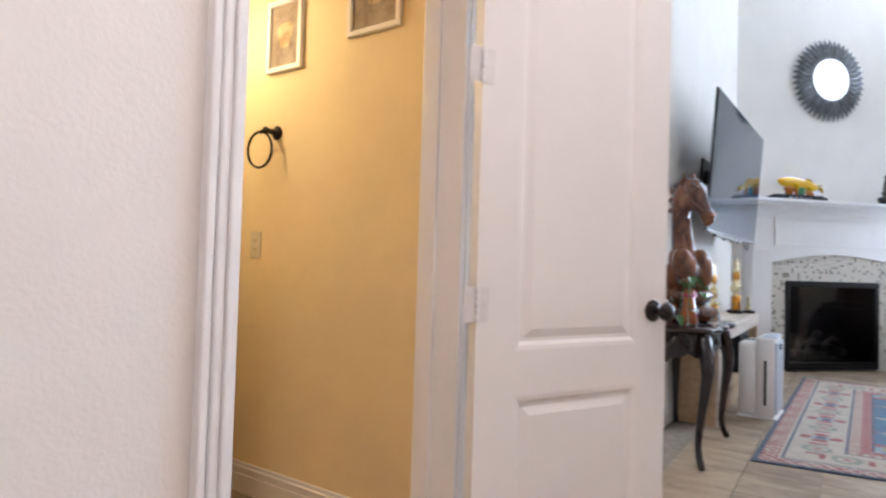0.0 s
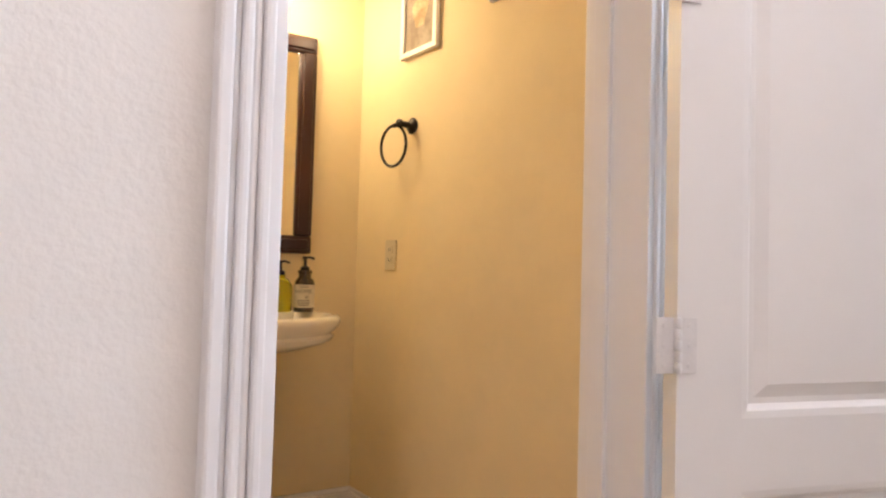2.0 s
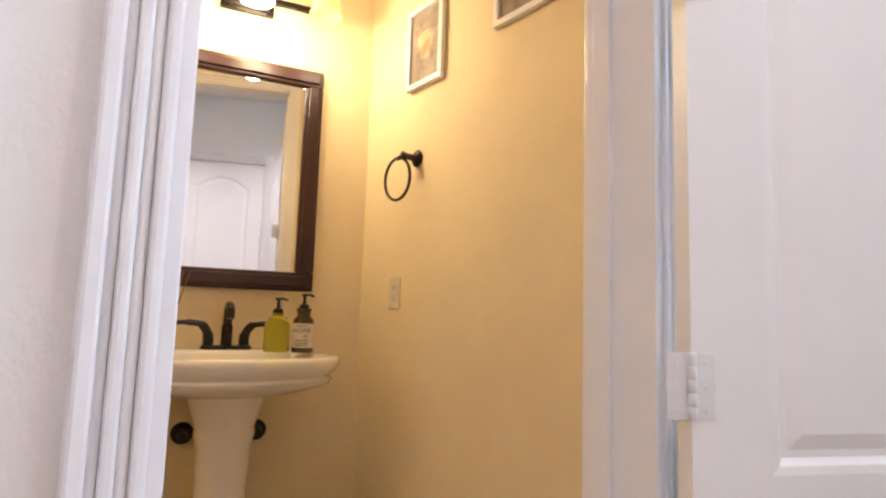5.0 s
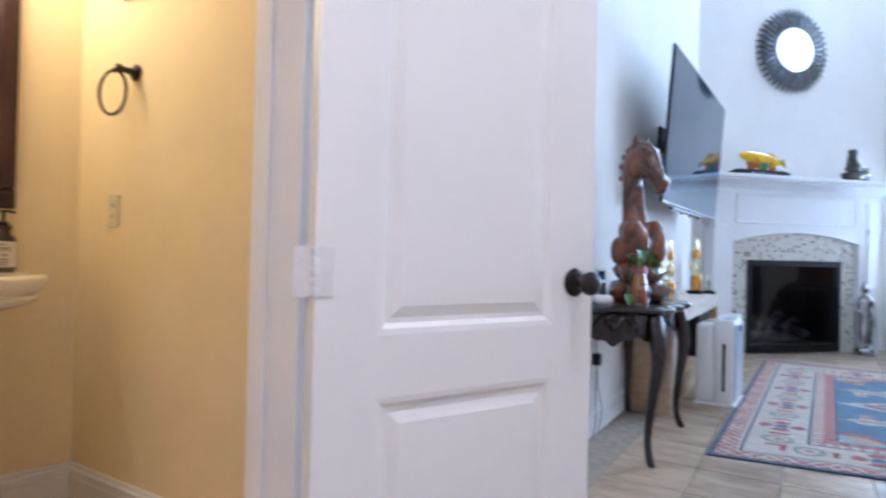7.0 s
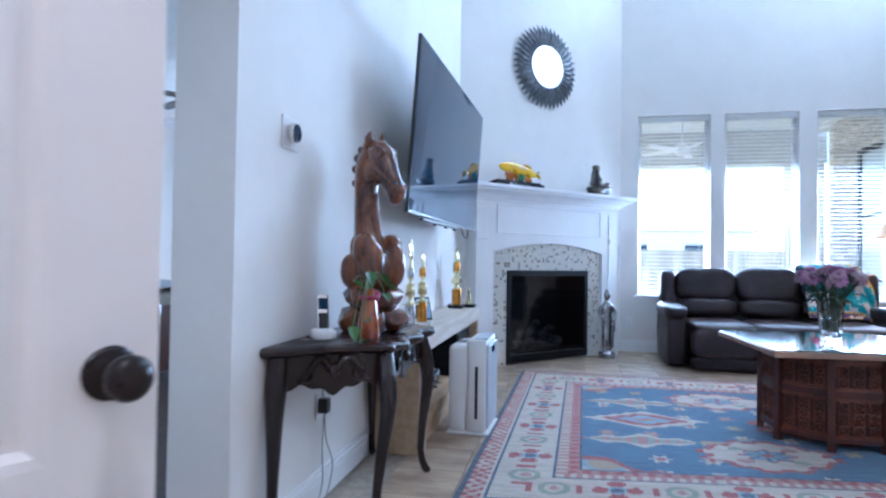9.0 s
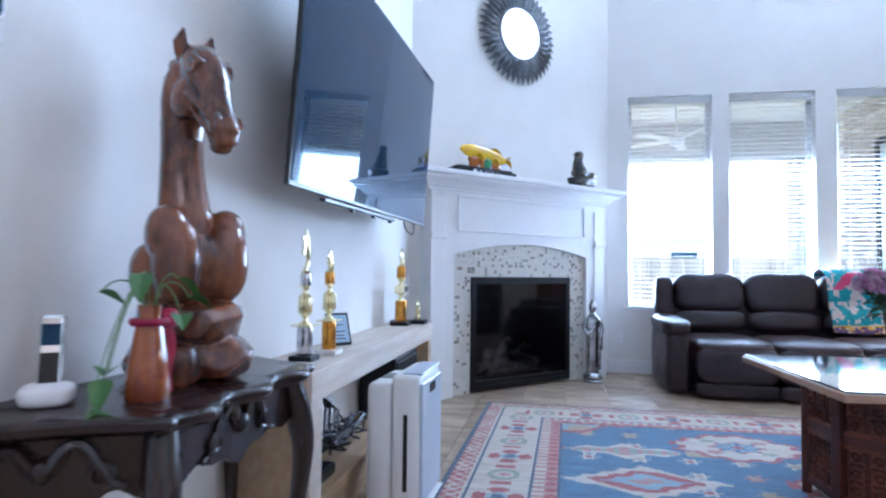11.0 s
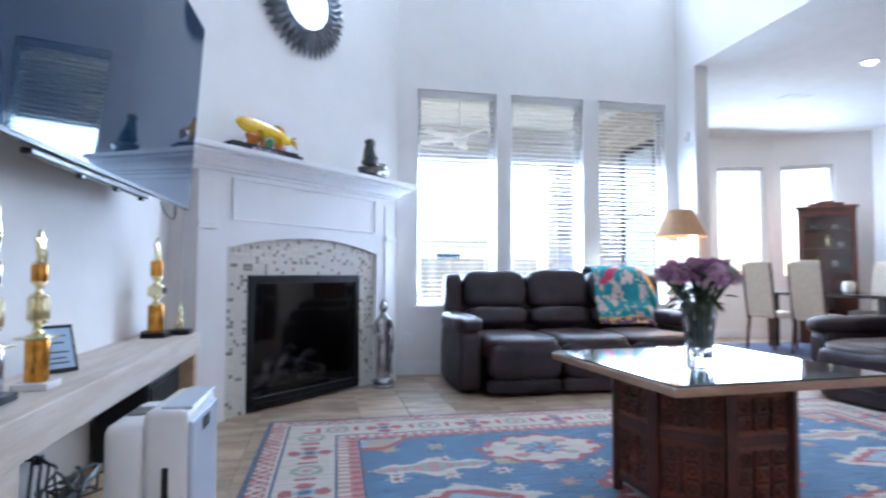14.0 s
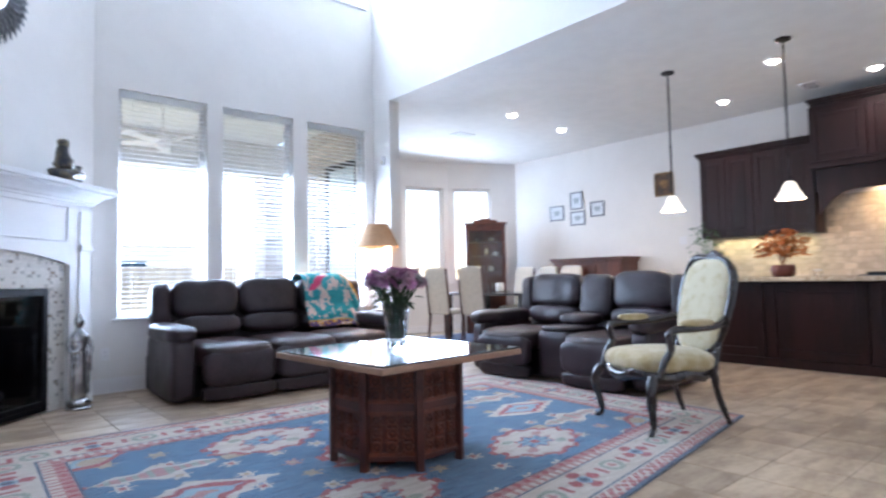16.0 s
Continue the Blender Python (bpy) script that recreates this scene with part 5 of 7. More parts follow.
for root, tip, width in (((0.195, 0, 0.112), (0.265, 0.004, 0.145), 0.07), ((0.195, 0, 0.108), (0.262, -0.004, 0.075), 0.07), ((0.06, 0, 0.172), (0.17, 0.0, 0.168), 0.05), ((-0.06, -0.02, 0.125), (-0.01, -0.03, 0.085), 0.05), ((0.08, -0.015, 0.105), (0.13, -0.02, 0.070), 0.05)):
    part("fin", leaf(bmesh.new(), root, tip, width), YGLASS, fish, smooth=True)
part("coral", puff(puff(puff(bmesh.new(), (-0.08, 0, 0.075), (0.05, 0.02, 0.035), 2.2, 5, 0.02, None, 25), (0.02, 0, 0.07), (0.05, 0.025, 0.04), 2.2, 5, 0.02, None, 25), (0.12, 0, 0.065), (0.045, 0.02, 0.03), 2.2, 5, 0.02, None, 25), mat("red_art_glass", (0.62, 0.19, 0.02), 0.15, grain=0.3, size=20, coat=0.6), fish, "orange-red glass coral", smooth=True)
part("seaweed", puff(bmesh.new(), (0.03, -0.018, 0.075), (0.04, 0.02, 0.035), 2.2, 5, 0.02, None, 30), mat("green_art_glass", (0.05, 0.26, 0.08), 0.15, grain=0.3, size=20, coat=0.6), fish, "green glass seaweed", smooth=True)

bm = bmesh.new()
puff(bm, (0, 0, 0.045), (0.10, 0.055, 0.045), 3.0, 6, 0.015, None, 20)
puff(bm, (-0.03, 0, 0.12), (0.045, 0.04, 0.055), 2.2, 6, 0.012, None, 25)
tube(bm, spline([(-0.03, 0, 0.13), (-0.045, 0, 0.20), (-0.035, 0, 0.25), (-0.05, 0, 0.285)], 4), [0.042, 0.038, 0.034, 0.03, 0.027, 0.025, 0.024, 0.024, 0.026, 0.027, 0.026, 0.022, 0.012], 12)
tube(bm, spline([(-0.02, 0, 0.15), (0.03, 0.01, 0.12), (0.075, 0, 0.10), (0.095, 0, 0.135)], 4), [0.03, 0.03, 0.028, 0.026, 0.025, 0.024, 0.023, 0.022, 0.022, 0.022, 0.022, 0.02, 0.016], 10)
for v in bm.verts:
    v.co = Vector((v.co.x * 1.55, v.co.y * 1.5, v.co.z * 1.06))
dragon = part("dragon_figurine", bm, [mat("bronze_green", (0.20, 0.17, 0.11), 0.3, 0.6, size=18, second=(0.03, 0.035, 0.05), bump=0.4)], None, smooth=True)
dragon.matrix_world = pose(FX, FY, 1.838, 0, 0, 45) @ pose(1.265, -0.09, 0, 0, 0, 10) @ Matrix.Diagonal((1.18, 1.1, 1.12, 1))
tagged(dragon, "small bronze animal figurine on a dark rocky base", "figurine")

# sunburst mirror
sb = thing("sunburst_mirror", "round mirror in a layered grey petal frame", "mirror")
sb.matrix_world = pose(FX, FY, 3.235, 0, 0, 45) @ pose(0.605, 0.125, 0) @ Matrix.Diagonal((1.05, 1, 1.05, 1))
PETAL = mat("pewter_petal", (0.20, 0.21, 0.23), 0.38, 0.7, grain=0.35, size=30, piece=0.25)
part("backing", lathe(bmesh.new(), [(0, 0), (0.36, 0), (0.36, 0.012), (0, 0.012)], 48, pose(0, 0, 0, 90)), BLACK, sb)
part("glass", lathe(bmesh.new(), [(0, 0.05), (0.225, 0.05), (0.225, 0.056), (0, 0.056)], 48, pose(0, 0, 0, 90)), MIRROR, sb)
part("inner_ring", tube(bmesh.new(), [(0.232 * math.cos(a), -0.05, 0.232 * math.sin(a)) for a in (2 * math.pi * k / 48 for k in range(48))], 0.012, 8, closed=True), PETAL, sb, smooth=True)
bm = leaf(bmesh.new(), (0, 0, 0), (0.135, 0, 0), 0.062)
bmesh.ops.rotate(bm, verts=bm.verts, cent=(0, 0, 0), matrix=Matrix.Rotation(radians(90), 3, "X"))
petal = part("petal", bm, PETAL, sb)
first = True
for row, (r, cnt, y) in enumerate(((0.315, 44, -0.016), (0.275, 42, -0.030), (0.235, 38, -0.044))):
    for k in range(cnt):
        a = 2 * math.pi * (k + 0.5 * (row % 2)) / cnt
        ob = petal if first else share("petal", petal, sb, (0, 0, 0))
        ob.matrix_local = pose(r * math.cos(a), y, r * math.sin(a), 0, -math.degrees(a), 0) @ pose(0, 0, 0, 0, 0, -6)
        first = False

# silver standing statue beside the hearth
bm = bmesh.new()
lathe(bm, [(0, 0), (0.095, 0), (0.10, 0.015), (0.085, 0.03), (0.095, 0.045), (0.09, 0.065), (0.07, 0.08), (0.06, 0.09)], 20)
lathe(bm, [(0.062, 0.085), (0.066, 0.13), (0.058, 0.25), (0.060, 0.36), (0.066, 0.43), (0.058, 0.47), (0.066, 0.54), (0.070, 0.59), (0.045, 0.62), (0.028, 0.635), (0.026, 0.66)], 20, None, 0.72, 1.0)
puff(bm, (0, 0, 0.70), (0.036, 0.036, 0.05), 2.2, 7)
puff(bm, (0, 0, 0.752), (0.02, 0.02, 0.02), 2.2, 5)
tube(bm, spline([(0, 0.062, 0.585), (0.01, 0.085, 0.50), (0.025, 0.07, 0.42), (0.015, 0.075, 0.30)], 4), 0.019, 8)
tube(bm, spline([(0, -0.062, 0.585), (0.015, -0.085, 0.50), (0.05, -0.05, 0.46), (0.055, -0.01, 0.50)], 4), 0.018, 8)
for s in (-1, 1):
    tube(bm, spline([(0.02, s * 0.05, 0.44), (0.03, s * 0.062, 0.30), (0.03, s * 0.058, 0.12)], 5), 0.012, 7)
bud = part("standing_figure", bm, SILVER, None, smooth=True)
bud.matrix_world = pose(0.50, 8.47, 0, 0, 0, -75)
tagged(bud, "silver standing robed statue on a lotus base", "statue")

# ---- living room: seating and rug ----
SEAM = mat("leather_seam", (0.018, 0.010, 0.009), 0.5, grain=0.2, size=30)


def seat_back(parent, x0, x1, y, lean=-10, top=1.0, label=""):
    """Upper and lower back cushions of a reclining seat."""
    c, w = (x0 + x1) / 2, (x1 - x0) / 2
    m = pose(0, y, 0.45, lean, 0, 0)
    part("back_cushion", puff(bmesh.new(), (c, 0.01, 0.40), (w - 0.004, 0.115, 0.19), 4.2, 12, 0.016, m, 6.0), LEATHER, parent, label, smooth=True)
    part("lumbar_cushion", puff(bmesh.new(), (c, -0.015, 0.135), (w - 0.004, 0.12, 0.10), 3.2, 12, 0.012, m, 7.0), LEATHER, parent, smooth=True)


def seat_base(parent, x0, x1, y0, y1):
    """A seat cushion rolling down into the footrest, with a lower rail."""
    c, w = (x0 + x1) / 2, (x1 - x0) / 2
    part("seat_cushion", puff(bmesh.new(), (c, (y0 + y1) / 2, 0.385), (w - 0.004, (y1 - y0) / 2, 0.105), 4.5, 14, 0.012, None, 6.0), LEATHER2, parent, "padded leather seat with worn top", smooth=True)
    part("footrest", puff(bmesh.new(), (c, y0 + 0.075, 0.285), (w - 0.006, 0.085, 0.155), 4.0, 12, 0.012, None, 6.0), LEATHER, parent, smooth=True)
    part("seat_seam", tube(bmesh.new(), [(x0 + 0.03, y0 + 0.045, 0.458), ((x0 + x1) / 2, y0 + 0.038, 0.466), (x1 - 0.03, y0 + 0.045, 0.458)], 0.004, 6), SEAM, parent, smooth=True)
    part("lower_rail", puff(bmesh.new(), (c, y0 + 0.085, 0.085), (w - 0.004, 0.06, 0.062), 5.0, 8, 0.006, None, 7.0), LEATHER, parent, smooth=True)


def arm(parent, x0, x1, y0, y1):
    """A padded pillow-top arm with its side panel."""
    c, w = (x0 + x1) / 2, (x1 - x0) / 2
    part("arm_panel", puff(bmesh.new(), (c, (y0 + y1) / 2 + 0.02, 0.285), (w - 0.012, (y1 - y0) / 2 - 0.02, 0.265), 7.0, 12, 0.010, None, 5.0), LEATHER, parent, smooth=True)
    part("arm_pad", puff(bmesh.new(), (c, (y0 + y1) / 2 - 0.01, 0.575), (w + 0.014, (y1 - y0) / 2, 0.075), 3.4, 14, 0.014, None, 6.0), LEATHER, parent, smooth=True)


def recliner(name, label, place, rz, spans, arms, length, console=None):
    """A reclining sofa facing -y in its own frame; spans: the seats along x."""
    s = thing(name, label, "sofa", place, rz)
    part("frame", boxes((0.05, length - 0.05, 0.12, 0.95, 0.03, 0.34), r=0.02), BLACK, s)
    part("rear_panel", puff(bmesh.new(), (length / 2, 0.90, 0.47), (length / 2 - 0.10, 0.075, 0.42), 8.0, 8, 0.004), LEATHER, s, smooth=True)
    for x0, x1 in spans:
        seat_back(s, x0, x1, 0.74)
        seat_base(s, x0, x1, -0.15, 0.70)
    for x0, x1 in arms:
        arm(s, x0, x1, -0.06, 0.80)
    for x0 in (arms[0][0] + 0.10, arms[-1][1] - 0.18):
        part("side_wing", puff(bmesh.new(), (x0 + 0.04, 0.84, 0.78), (0.085, 0.11, 0.22), 4.0, 10, 0.012, None, 7.0), LEATHER, s, smooth=True)
    if console:
        x0, x1 = console
        c, w = (x0 + x1) / 2, (x1 - x0) / 2
        part("console_box", puff(bmesh.new(), (c, 0.36, 0.26), (w - 0.004, 0.35, 0.235), 9.0, 10, 0.005), LEATHER, s, smooth=True)
        part("console_lid", puff(bmesh.new(), (c, 0.30, 0.50), (w - 0.004, 0.27, 0.03), 4.0, 8, 0.006), LEATHER, s, smooth=True)
        part("console_pad", puff(bmesh.new(), (c, 0.48, 0.575), (w - 0.01, 0.18, 0.06), 3.2, 10, 0.012), LEATHER, s, smooth=True)
        part("console_back", puff(bmesh.new(), (c, 0.01, 0.33), (w - 0.004, 0.115, 0.235), 4.2, 10, 0.012, pose(0, 0.74, 0.45, -10)), LEATHER, s, smooth=True)
    return s


recliner("sofa", "dark brown leather reclining sofa under the windows", (1.05, 7.93, 0), 0, ((0.22, 0.86), (0.86, 1.50), (1.50, 2.12)), ((0.0, 0.22), (2.12, 2.34)), 2.34)
recliner("loveseat", "dark brown leather reclining loveseat with a middle console", (4.0, 7.53, 0), -90, ((0.20, 0.88), (1.27, 1.90)), ((0.0, 0.20), (1.90, 2.10)), 2.10, (0.88, 1.27))

# blanket over the sofa's end: woven cells of colour
TEAL = mat("teal_cloth", (0.02, 0.30, 0.34), 0.85, grain=0.2, size=30, bump=0.4, bump_size=250)
GOLDC = mat("gold_cloth", (0.62, 0.33, 0.03), 0.85, grain=0.2, size=30, bump=0.4, bump_size=250)
PINKC = mat("pink_cloth", (0.56, 0.05, 0.14), 0.85, grain=0.2, size=30, bump=0.4, bump_size=250)
BLOSSOM = mat("blossom_cloth", (0.62, 0.50, 0.46), 0.85, grain=0.15, size=30, bump=0.4, bump_size=250)
PLUM = mat("plum_cloth", (0.10, 0.05, 0.14), 0.85, grain=0.3, size=30, bump=0.4, bump_size=250)
blanket = thing("throw_blanket", "teal floral throw with gold and pink borders on the sofa", "blanket", (1.05, 7.93, 0))
bm = bmesh.new()
nu, nv = 46, 60
grid = []
prof = [(1.01, 0.62), (1.00, 0.92), (0.95, 1.04), (0.85, 1.06), (0.745, 1.01), (0.70, 0.88), (0.68, 0.74), (0.62, 0.64), (0.60, 0.55), (0.56, 0.50)]
prof = [p for p in spline([(a, b, 0) for a, b in prof], 8)]
for i in range(nv + 1):
    q = prof[min(int(i / nv * (len(prof) - 1)), len(prof) - 1)]
    row = []
    for k in range(nu + 1):
        u = k / nu
        x = 1.53 + 0.70 * u
        drop = max(0.0, u - 0.70) / 0.30
        n1 = noise.noise((u * 5, i * 0.12, 0.3)) * 0.018
        row.append(bm.verts.new((x - 0.02 * drop, q.x - 0.020 + n1, q.y + 0.016 + n1 * 0.5 - 0.20 * drop ** 2)))
    grid.append(row)
for i in range(nv):
    for k in range(nu):
        f = bm.faces.new((grid[i][k], grid[i][k + 1], grid[i + 1][k + 1], grid[i + 1][k]))
        u, v = k / nu, i / nv
        edge = v > 0.88
        bl = noise.noise((u * 9, v * 11, 5.0)) + 0.6 * noise.noise((u * 24, v * 30, 9.0))
        f.material_index = 3 if bl > 0.12 else 0
        if v < 0.5 and abs(u - 0.95 + (0.5 - v) * 1.4) < 0.12:
            f.material_index = 1
        if 0.40 < v < 0.56 and abs(u - 0.10 - (0.56 - v) * 1.6) < 0.07:
            f.material_index = 2
        if edge:
            f.material_index = 4 if bl < 0.05 else (1 if bl < 0.25 else 3)
        if 0.85 < v <= 0.88:
            f.material_index = 1
cloth = part("cloth", bm, [TEAL, GOLDC, PINKC, BLOSSOM, PLUM], blanket, smooth=True)
so = cloth.modifiers.new("thickness", "SOLIDIFY")
so.thickness, so.offset = 0.006, 1.0

# lamp on a small table behind the sofa's end
end_table = thing("end_table", "small dark wooden end table beside the sofa", "side table", (3.60, 8.72, 0))
part("tabletop", boxes((-0.17, 0.17, -0.17, 0.17, 0.60, 0.63), r=0.006), DARKWOOD, end_table)
for sx in (-0.14, 0.14):
    for sy in (-0.14, 0.14):
        part("leg", boxes((sx - 0.018, sx + 0.018, sy - 0.018, sy + 0.018, 0, 0.60), r=0.003), DARKWOOD, end_table)
lamp = thing("table_lamp", "crystal table lamp with a tan cone shade, lit", "table lamp", (3.60, 8.72, 0.63))
SHADE = mat("tan_lampshade", (0.30, 0.19, 0.11), 0.9, grain=0.12, size=20, bump=0.3, bump_size=300, emit=0.05, emit_colour=(0.8, 0.42, 0.2))
part("foot", lathe(bmesh.new(), [(0, 0), (0.075, 0), (0.078, 0.012), (0.05, 0.025), (0.03, 0.04), (0, 0.04)], 24), CHROME, lamp, smooth=True)
for k in range(5):
    part("crystal", lathe(bmesh.new(), [(0.02, 0.04 + 0.12 * k), (0.045, 0.06 + 0.12 * k), (0.048, 0.10 + 0.12 * k), (0.045, 0.14 + 0.12 * k), (0.02, 0.16 + 0.12 * k)], 8), CRYSTAL, lamp)
part("stem", tube(bmesh.new(), [(0, 0, 0.60), (0, 0, 1.03)], 0.009, 10), CHROME, lamp, smooth=True)
part("shade", lathe(bmesh.new(), [(0.13, 1.03), (0.262, 0.755), (0.258, 0.755), (0.127, 1.03)], 40), SHADE, lamp, "tan fabric cone shade", smooth=True)
part("finial", lathe(bmesh.new(), [(0.0, 1.02), (0.012, 1.03), (0.014, 1.045), (0.006, 1.06), (0, 1.065)], 12), CHROME, lamp, smooth=True)
point_lamp("table_lamp_bulb", (3.60, 8.72, 1.47), 6, (1.0, 0.66, 0.36), 0.05)

# carved coffee table with a glass top
ct = thing("coffee_table", "carved hardwood coffee table with a square glass-covered top", "coffee table", (1.656, 5.66, 0), 3)
LIGHTEDGE = mat("table_edge_wood", (0.40, 0.24, 0.15), 0.35, size=5, second=(0.30, 0.16, 0.10), stretch=(1, 1, 4), coat=0.3)
part("tabletop", boxes((-0.505, 0.505, -0.505, 0.505, 0.555, 0.588), r=0.006), LIGHTEDGE, ct)
part("glass_top", boxes((-0.495, 0.495, -0.495, 0.495, 0.5885, 0.598), r=0.003), TOPGLASS, ct, "reflective glass sheet with polished edge")
R = 0.375
corner = [(R * math.cos(radians(22.5 + 45 * k)), R * math.sin(radians(22.5 + 45 * k))) for k in range(8)]
part("under_frame", boxes((-0.33, 0.33, -0.33, 0.33, 0.53, 0.555), r=0.004), CARVED2, ct)


def fretwork(w, z0, z1, arch):
    """A pierced carved panel in the xz plane: a lattice of leaves round holes."""
    bm = bmesh.new()
    box(bm, -w / 2, w / 2, -0.004, 0.004, z0, z0 + 0.018)
    box(bm, -w / 2, w / 2, -0.004, 0.004, z1 - 0.018, z1)
    for k in range(3):
        for r in range(int((z1 - z0) / 0.07)):
            cx, cz = -w / 2 + w * (k + 0.5) / 3, z0 + 0.045 + 0.07 * r
            tube(bm, [(cx + 0.026 * math.cos(t), 0, cz + 0.026 * math.sin(t)) for t in (2 * math.pi * i / 12 for i in range(12))], 0.0065, 5, closed=True)
            for a in range(4):
                t = math.pi / 4 + a * math.pi / 2
                tube(bm, [(cx + 0.02 * math.cos(t), 0, cz + 0.02 * math.sin(t)), (cx + 0.046 * math.cos(t), 0, cz + 0.046 * math.sin(t))], [0.010, 0.004], 5)
            puff(bm, (cx, 0, cz), (0.010, 0.006, 0.010), 2.0, 2)
    return bm


apothem = R * math.cos(radians(22.5))
side_w = 2 * R * math.sin(radians(22.5))
up_src = lo_src = None
for k in range(8):
    a = 45 * k
    base = pose(apothem * math.cos(radians(a)), apothem * math.sin(radians(a)), 0, 0, 0, a + 90)
    for which, z0, z1 in (("upper_fret", 0.355, 0.52), ("lower_fret", 0.085, 0.315)):
        src = up_src if which == "upper_fret" else lo_src
        if src is None:
            ob = part(which, fretwork(side_w - 0.04, z0, z1, True), CARVED, ct, "pierced leaf carving", smooth=True)
            if which == "upper_fret":
                up_src = ob
            else:
                lo_src = ob
        else:
            ob = share(which, src, ct, (0, 0, 0))
        ob.matrix_local = base
    for z0, z1 in ((0.315, 0.355), (0.52, 0.535), (0.06, 0.085)):
        part("panel_rail", boxes((-side_w / 2 + 0.01, side_w / 2 - 0.01, -0.008, 0.008, z0, z1), r=0.003), CARVED2, ct).matrix_local = base
    liner = part("inner_panel", boxes((-side_w / 2 + 0.02, side_w / 2 - 0.02, 0.010, 0.016, 0.07, 0.53)), CARVED2, ct)
    liner.matrix_local = base
    post = part("leg", boxes((-0.021, 0.021, -0.021, 0.021, 0, 0.54), r=0.004), CARVED2, ct)
    post.matrix_local = pose(*corner[k], 0, 0, 0, 22.5 + a)

# crystal vase of flowers
bouquet = thing("flower_vase", "cut crystal vase of pink and white flowers", "vase", (1.69, 5.72, 0.598))
bouquet.scale = (1.04, 1.04, 1.12)
bm = bmesh.new()
prof = [(0.0, 0.0), (0.052, 0.0), (0.056, 0.012), (0.058, 0.05), (0.064, 0.12), (0.072, 0.18), (0.082, 0.23), (0.078, 0.23), (0.066, 0.18), (0.057, 0.12), (0.050, 0.04), (0, 0.03)]
lathe(bm, prof, 20)
for v in bm.verts:
    a = math.atan2(v.co.y, v.co.x)
    r = 1 + 0.05 * math.cos(10 * a + 8 * v.co.z)
    v.co.x *= r
    v.co.y *= r
part("vase_body", bm, CRYSTAL, bouquet, "faceted clear crystal")
part("water", lathe(bmesh.new(), [(0, 0.032), (0.048, 0.040), (0.055, 0.12), (0, 0.12)], 16), glass("vase_water", (0.92, 0.96, 0.98), 0.0, 1.33), bouquet, smooth=True)
MAUVE = mat("mauve_petals", (0.56, 0.26, 0.44), 0.7, grain=0.3, size=40, piece=0.3)
PALEPINK = mat("pale_pink_petals", (0.66, 0.42, 0.52), 0.7, grain=0.15, size=40, piece=0.15)
WHITEP = mat("white_petals", (0.78, 0.74, 0.76), 0.7, grain=0.1, size=40)
GREENERY = mat("dark_greenery", (0.035, 0.075, 0.025), 0.6, size=20, second=(0.02, 0.045, 0.018))


def bloom(r, seed):
    """A daisy-like mum: rings of narrow petals."""
    bm = bmesh.new()
    g = random.Random(seed)
    for ring_k, (tilt, cnt, ln) in enumerate(((8, 16, 1.0), (28, 14, 0.85), (50, 11, 0.65), (72, 7, 0.45))):
        for k in range(cnt):
            a = 2 * math.pi * (k + 0.5 * ring_k + g.uniform(-0.15, 0.15)) / cnt
            e = radians(tilt + g.uniform(-8, 8))
            d = Vector((math.cos(a) * math.cos(e), math.sin(a) * math.cos(e), math.sin(e))) * r * ln
            leaf(bm, (0, 0, 0), d, r * 0.34)
    return bm


g = random.Random(11)
sources = {}
for k in range(58):
    a, q = g.uniform(0, 2 * math.pi), math.sqrt(g.uniform(0, 1))
    x, y = 0.16 * q * math.cos(a), 0.16 * q * math.sin(a)
    z = 0.40 - 0.06 * q * q + g.uniform(-0.02, 0.02)
    m = WHITEP if (x + y * 0.2 > 0.07 and k % 3) else (PALEPINK if k % 3 == 0 else MAUVE)
    if m.name not in sources:
        sources[m.name] = part("bloom", bloom(0.05, 5), m, bouquet)
        ob = sources[m.name]
    else:
        ob = share("bloom", sources[m.name], bouquet, (0, 0, 0))
    ob.matrix_local = pose(x, y, z, math.degrees(-y * 5), math.degrees(x * 5), g.uniform(0, 360))
    part("stem", tube(bmesh.new(), [(x * 0.15, y * 0.15, 0.05), (x * 0.4, y * 0.4, 0.22), (x, y, z)], 0.003, 5), GREENERY, bouquet)
bm = bmesh.new()
for k in range(110):
    a, q = g.uniform(0, 2 * math.pi), g.uniform(0.2, 1)
    p = Vector((0.125 * q * math.cos(a), 0.125 * q * math.sin(a), g.uniform(0.22, 0.37)))
    leaf(bm, p, p + Vector((math.cos(a) * 0.06, math.sin(a) * 0.06, g.uniform(-0.035, 0.04))), 0.028)
part("foliage", bm, GREENERY, bouquet, "dark green leaves")

# carved armchair
chair = thing("armchair", "carved dark armchair upholstered in gold brocade", "armchair", (3.35, 4.98, 0), -114)
CHW = mat("ebonised_chair_wood", (0.030, 0.020, 0.020), 0.22, grain=0.4, size=12, coat=0.4)
part("seat_cushion", puff(bmesh.new(), (0, -0.02, 0.43), (0.33, 0.31, 0.085), 2.8, 14, 0.004), FABRIC, chair, "domed gold brocade seat", smooth=True)
part("seat_rail", tube(bmesh.new(), [(0.325 * math.cos(a) * (1.0 if math.sin(a) < 0 else 0.92), -0.02 + 0.315 * math.sin(a), 0.355 + 0.014 * math.cos(6 * a)) for a in (2 * math.pi * k / 48 for k in range(48))], 0.036, 8, 0.6, closed=True), CHW, chair, smooth=True)
back_m = pose(0, 0.29, 0.42, -14)
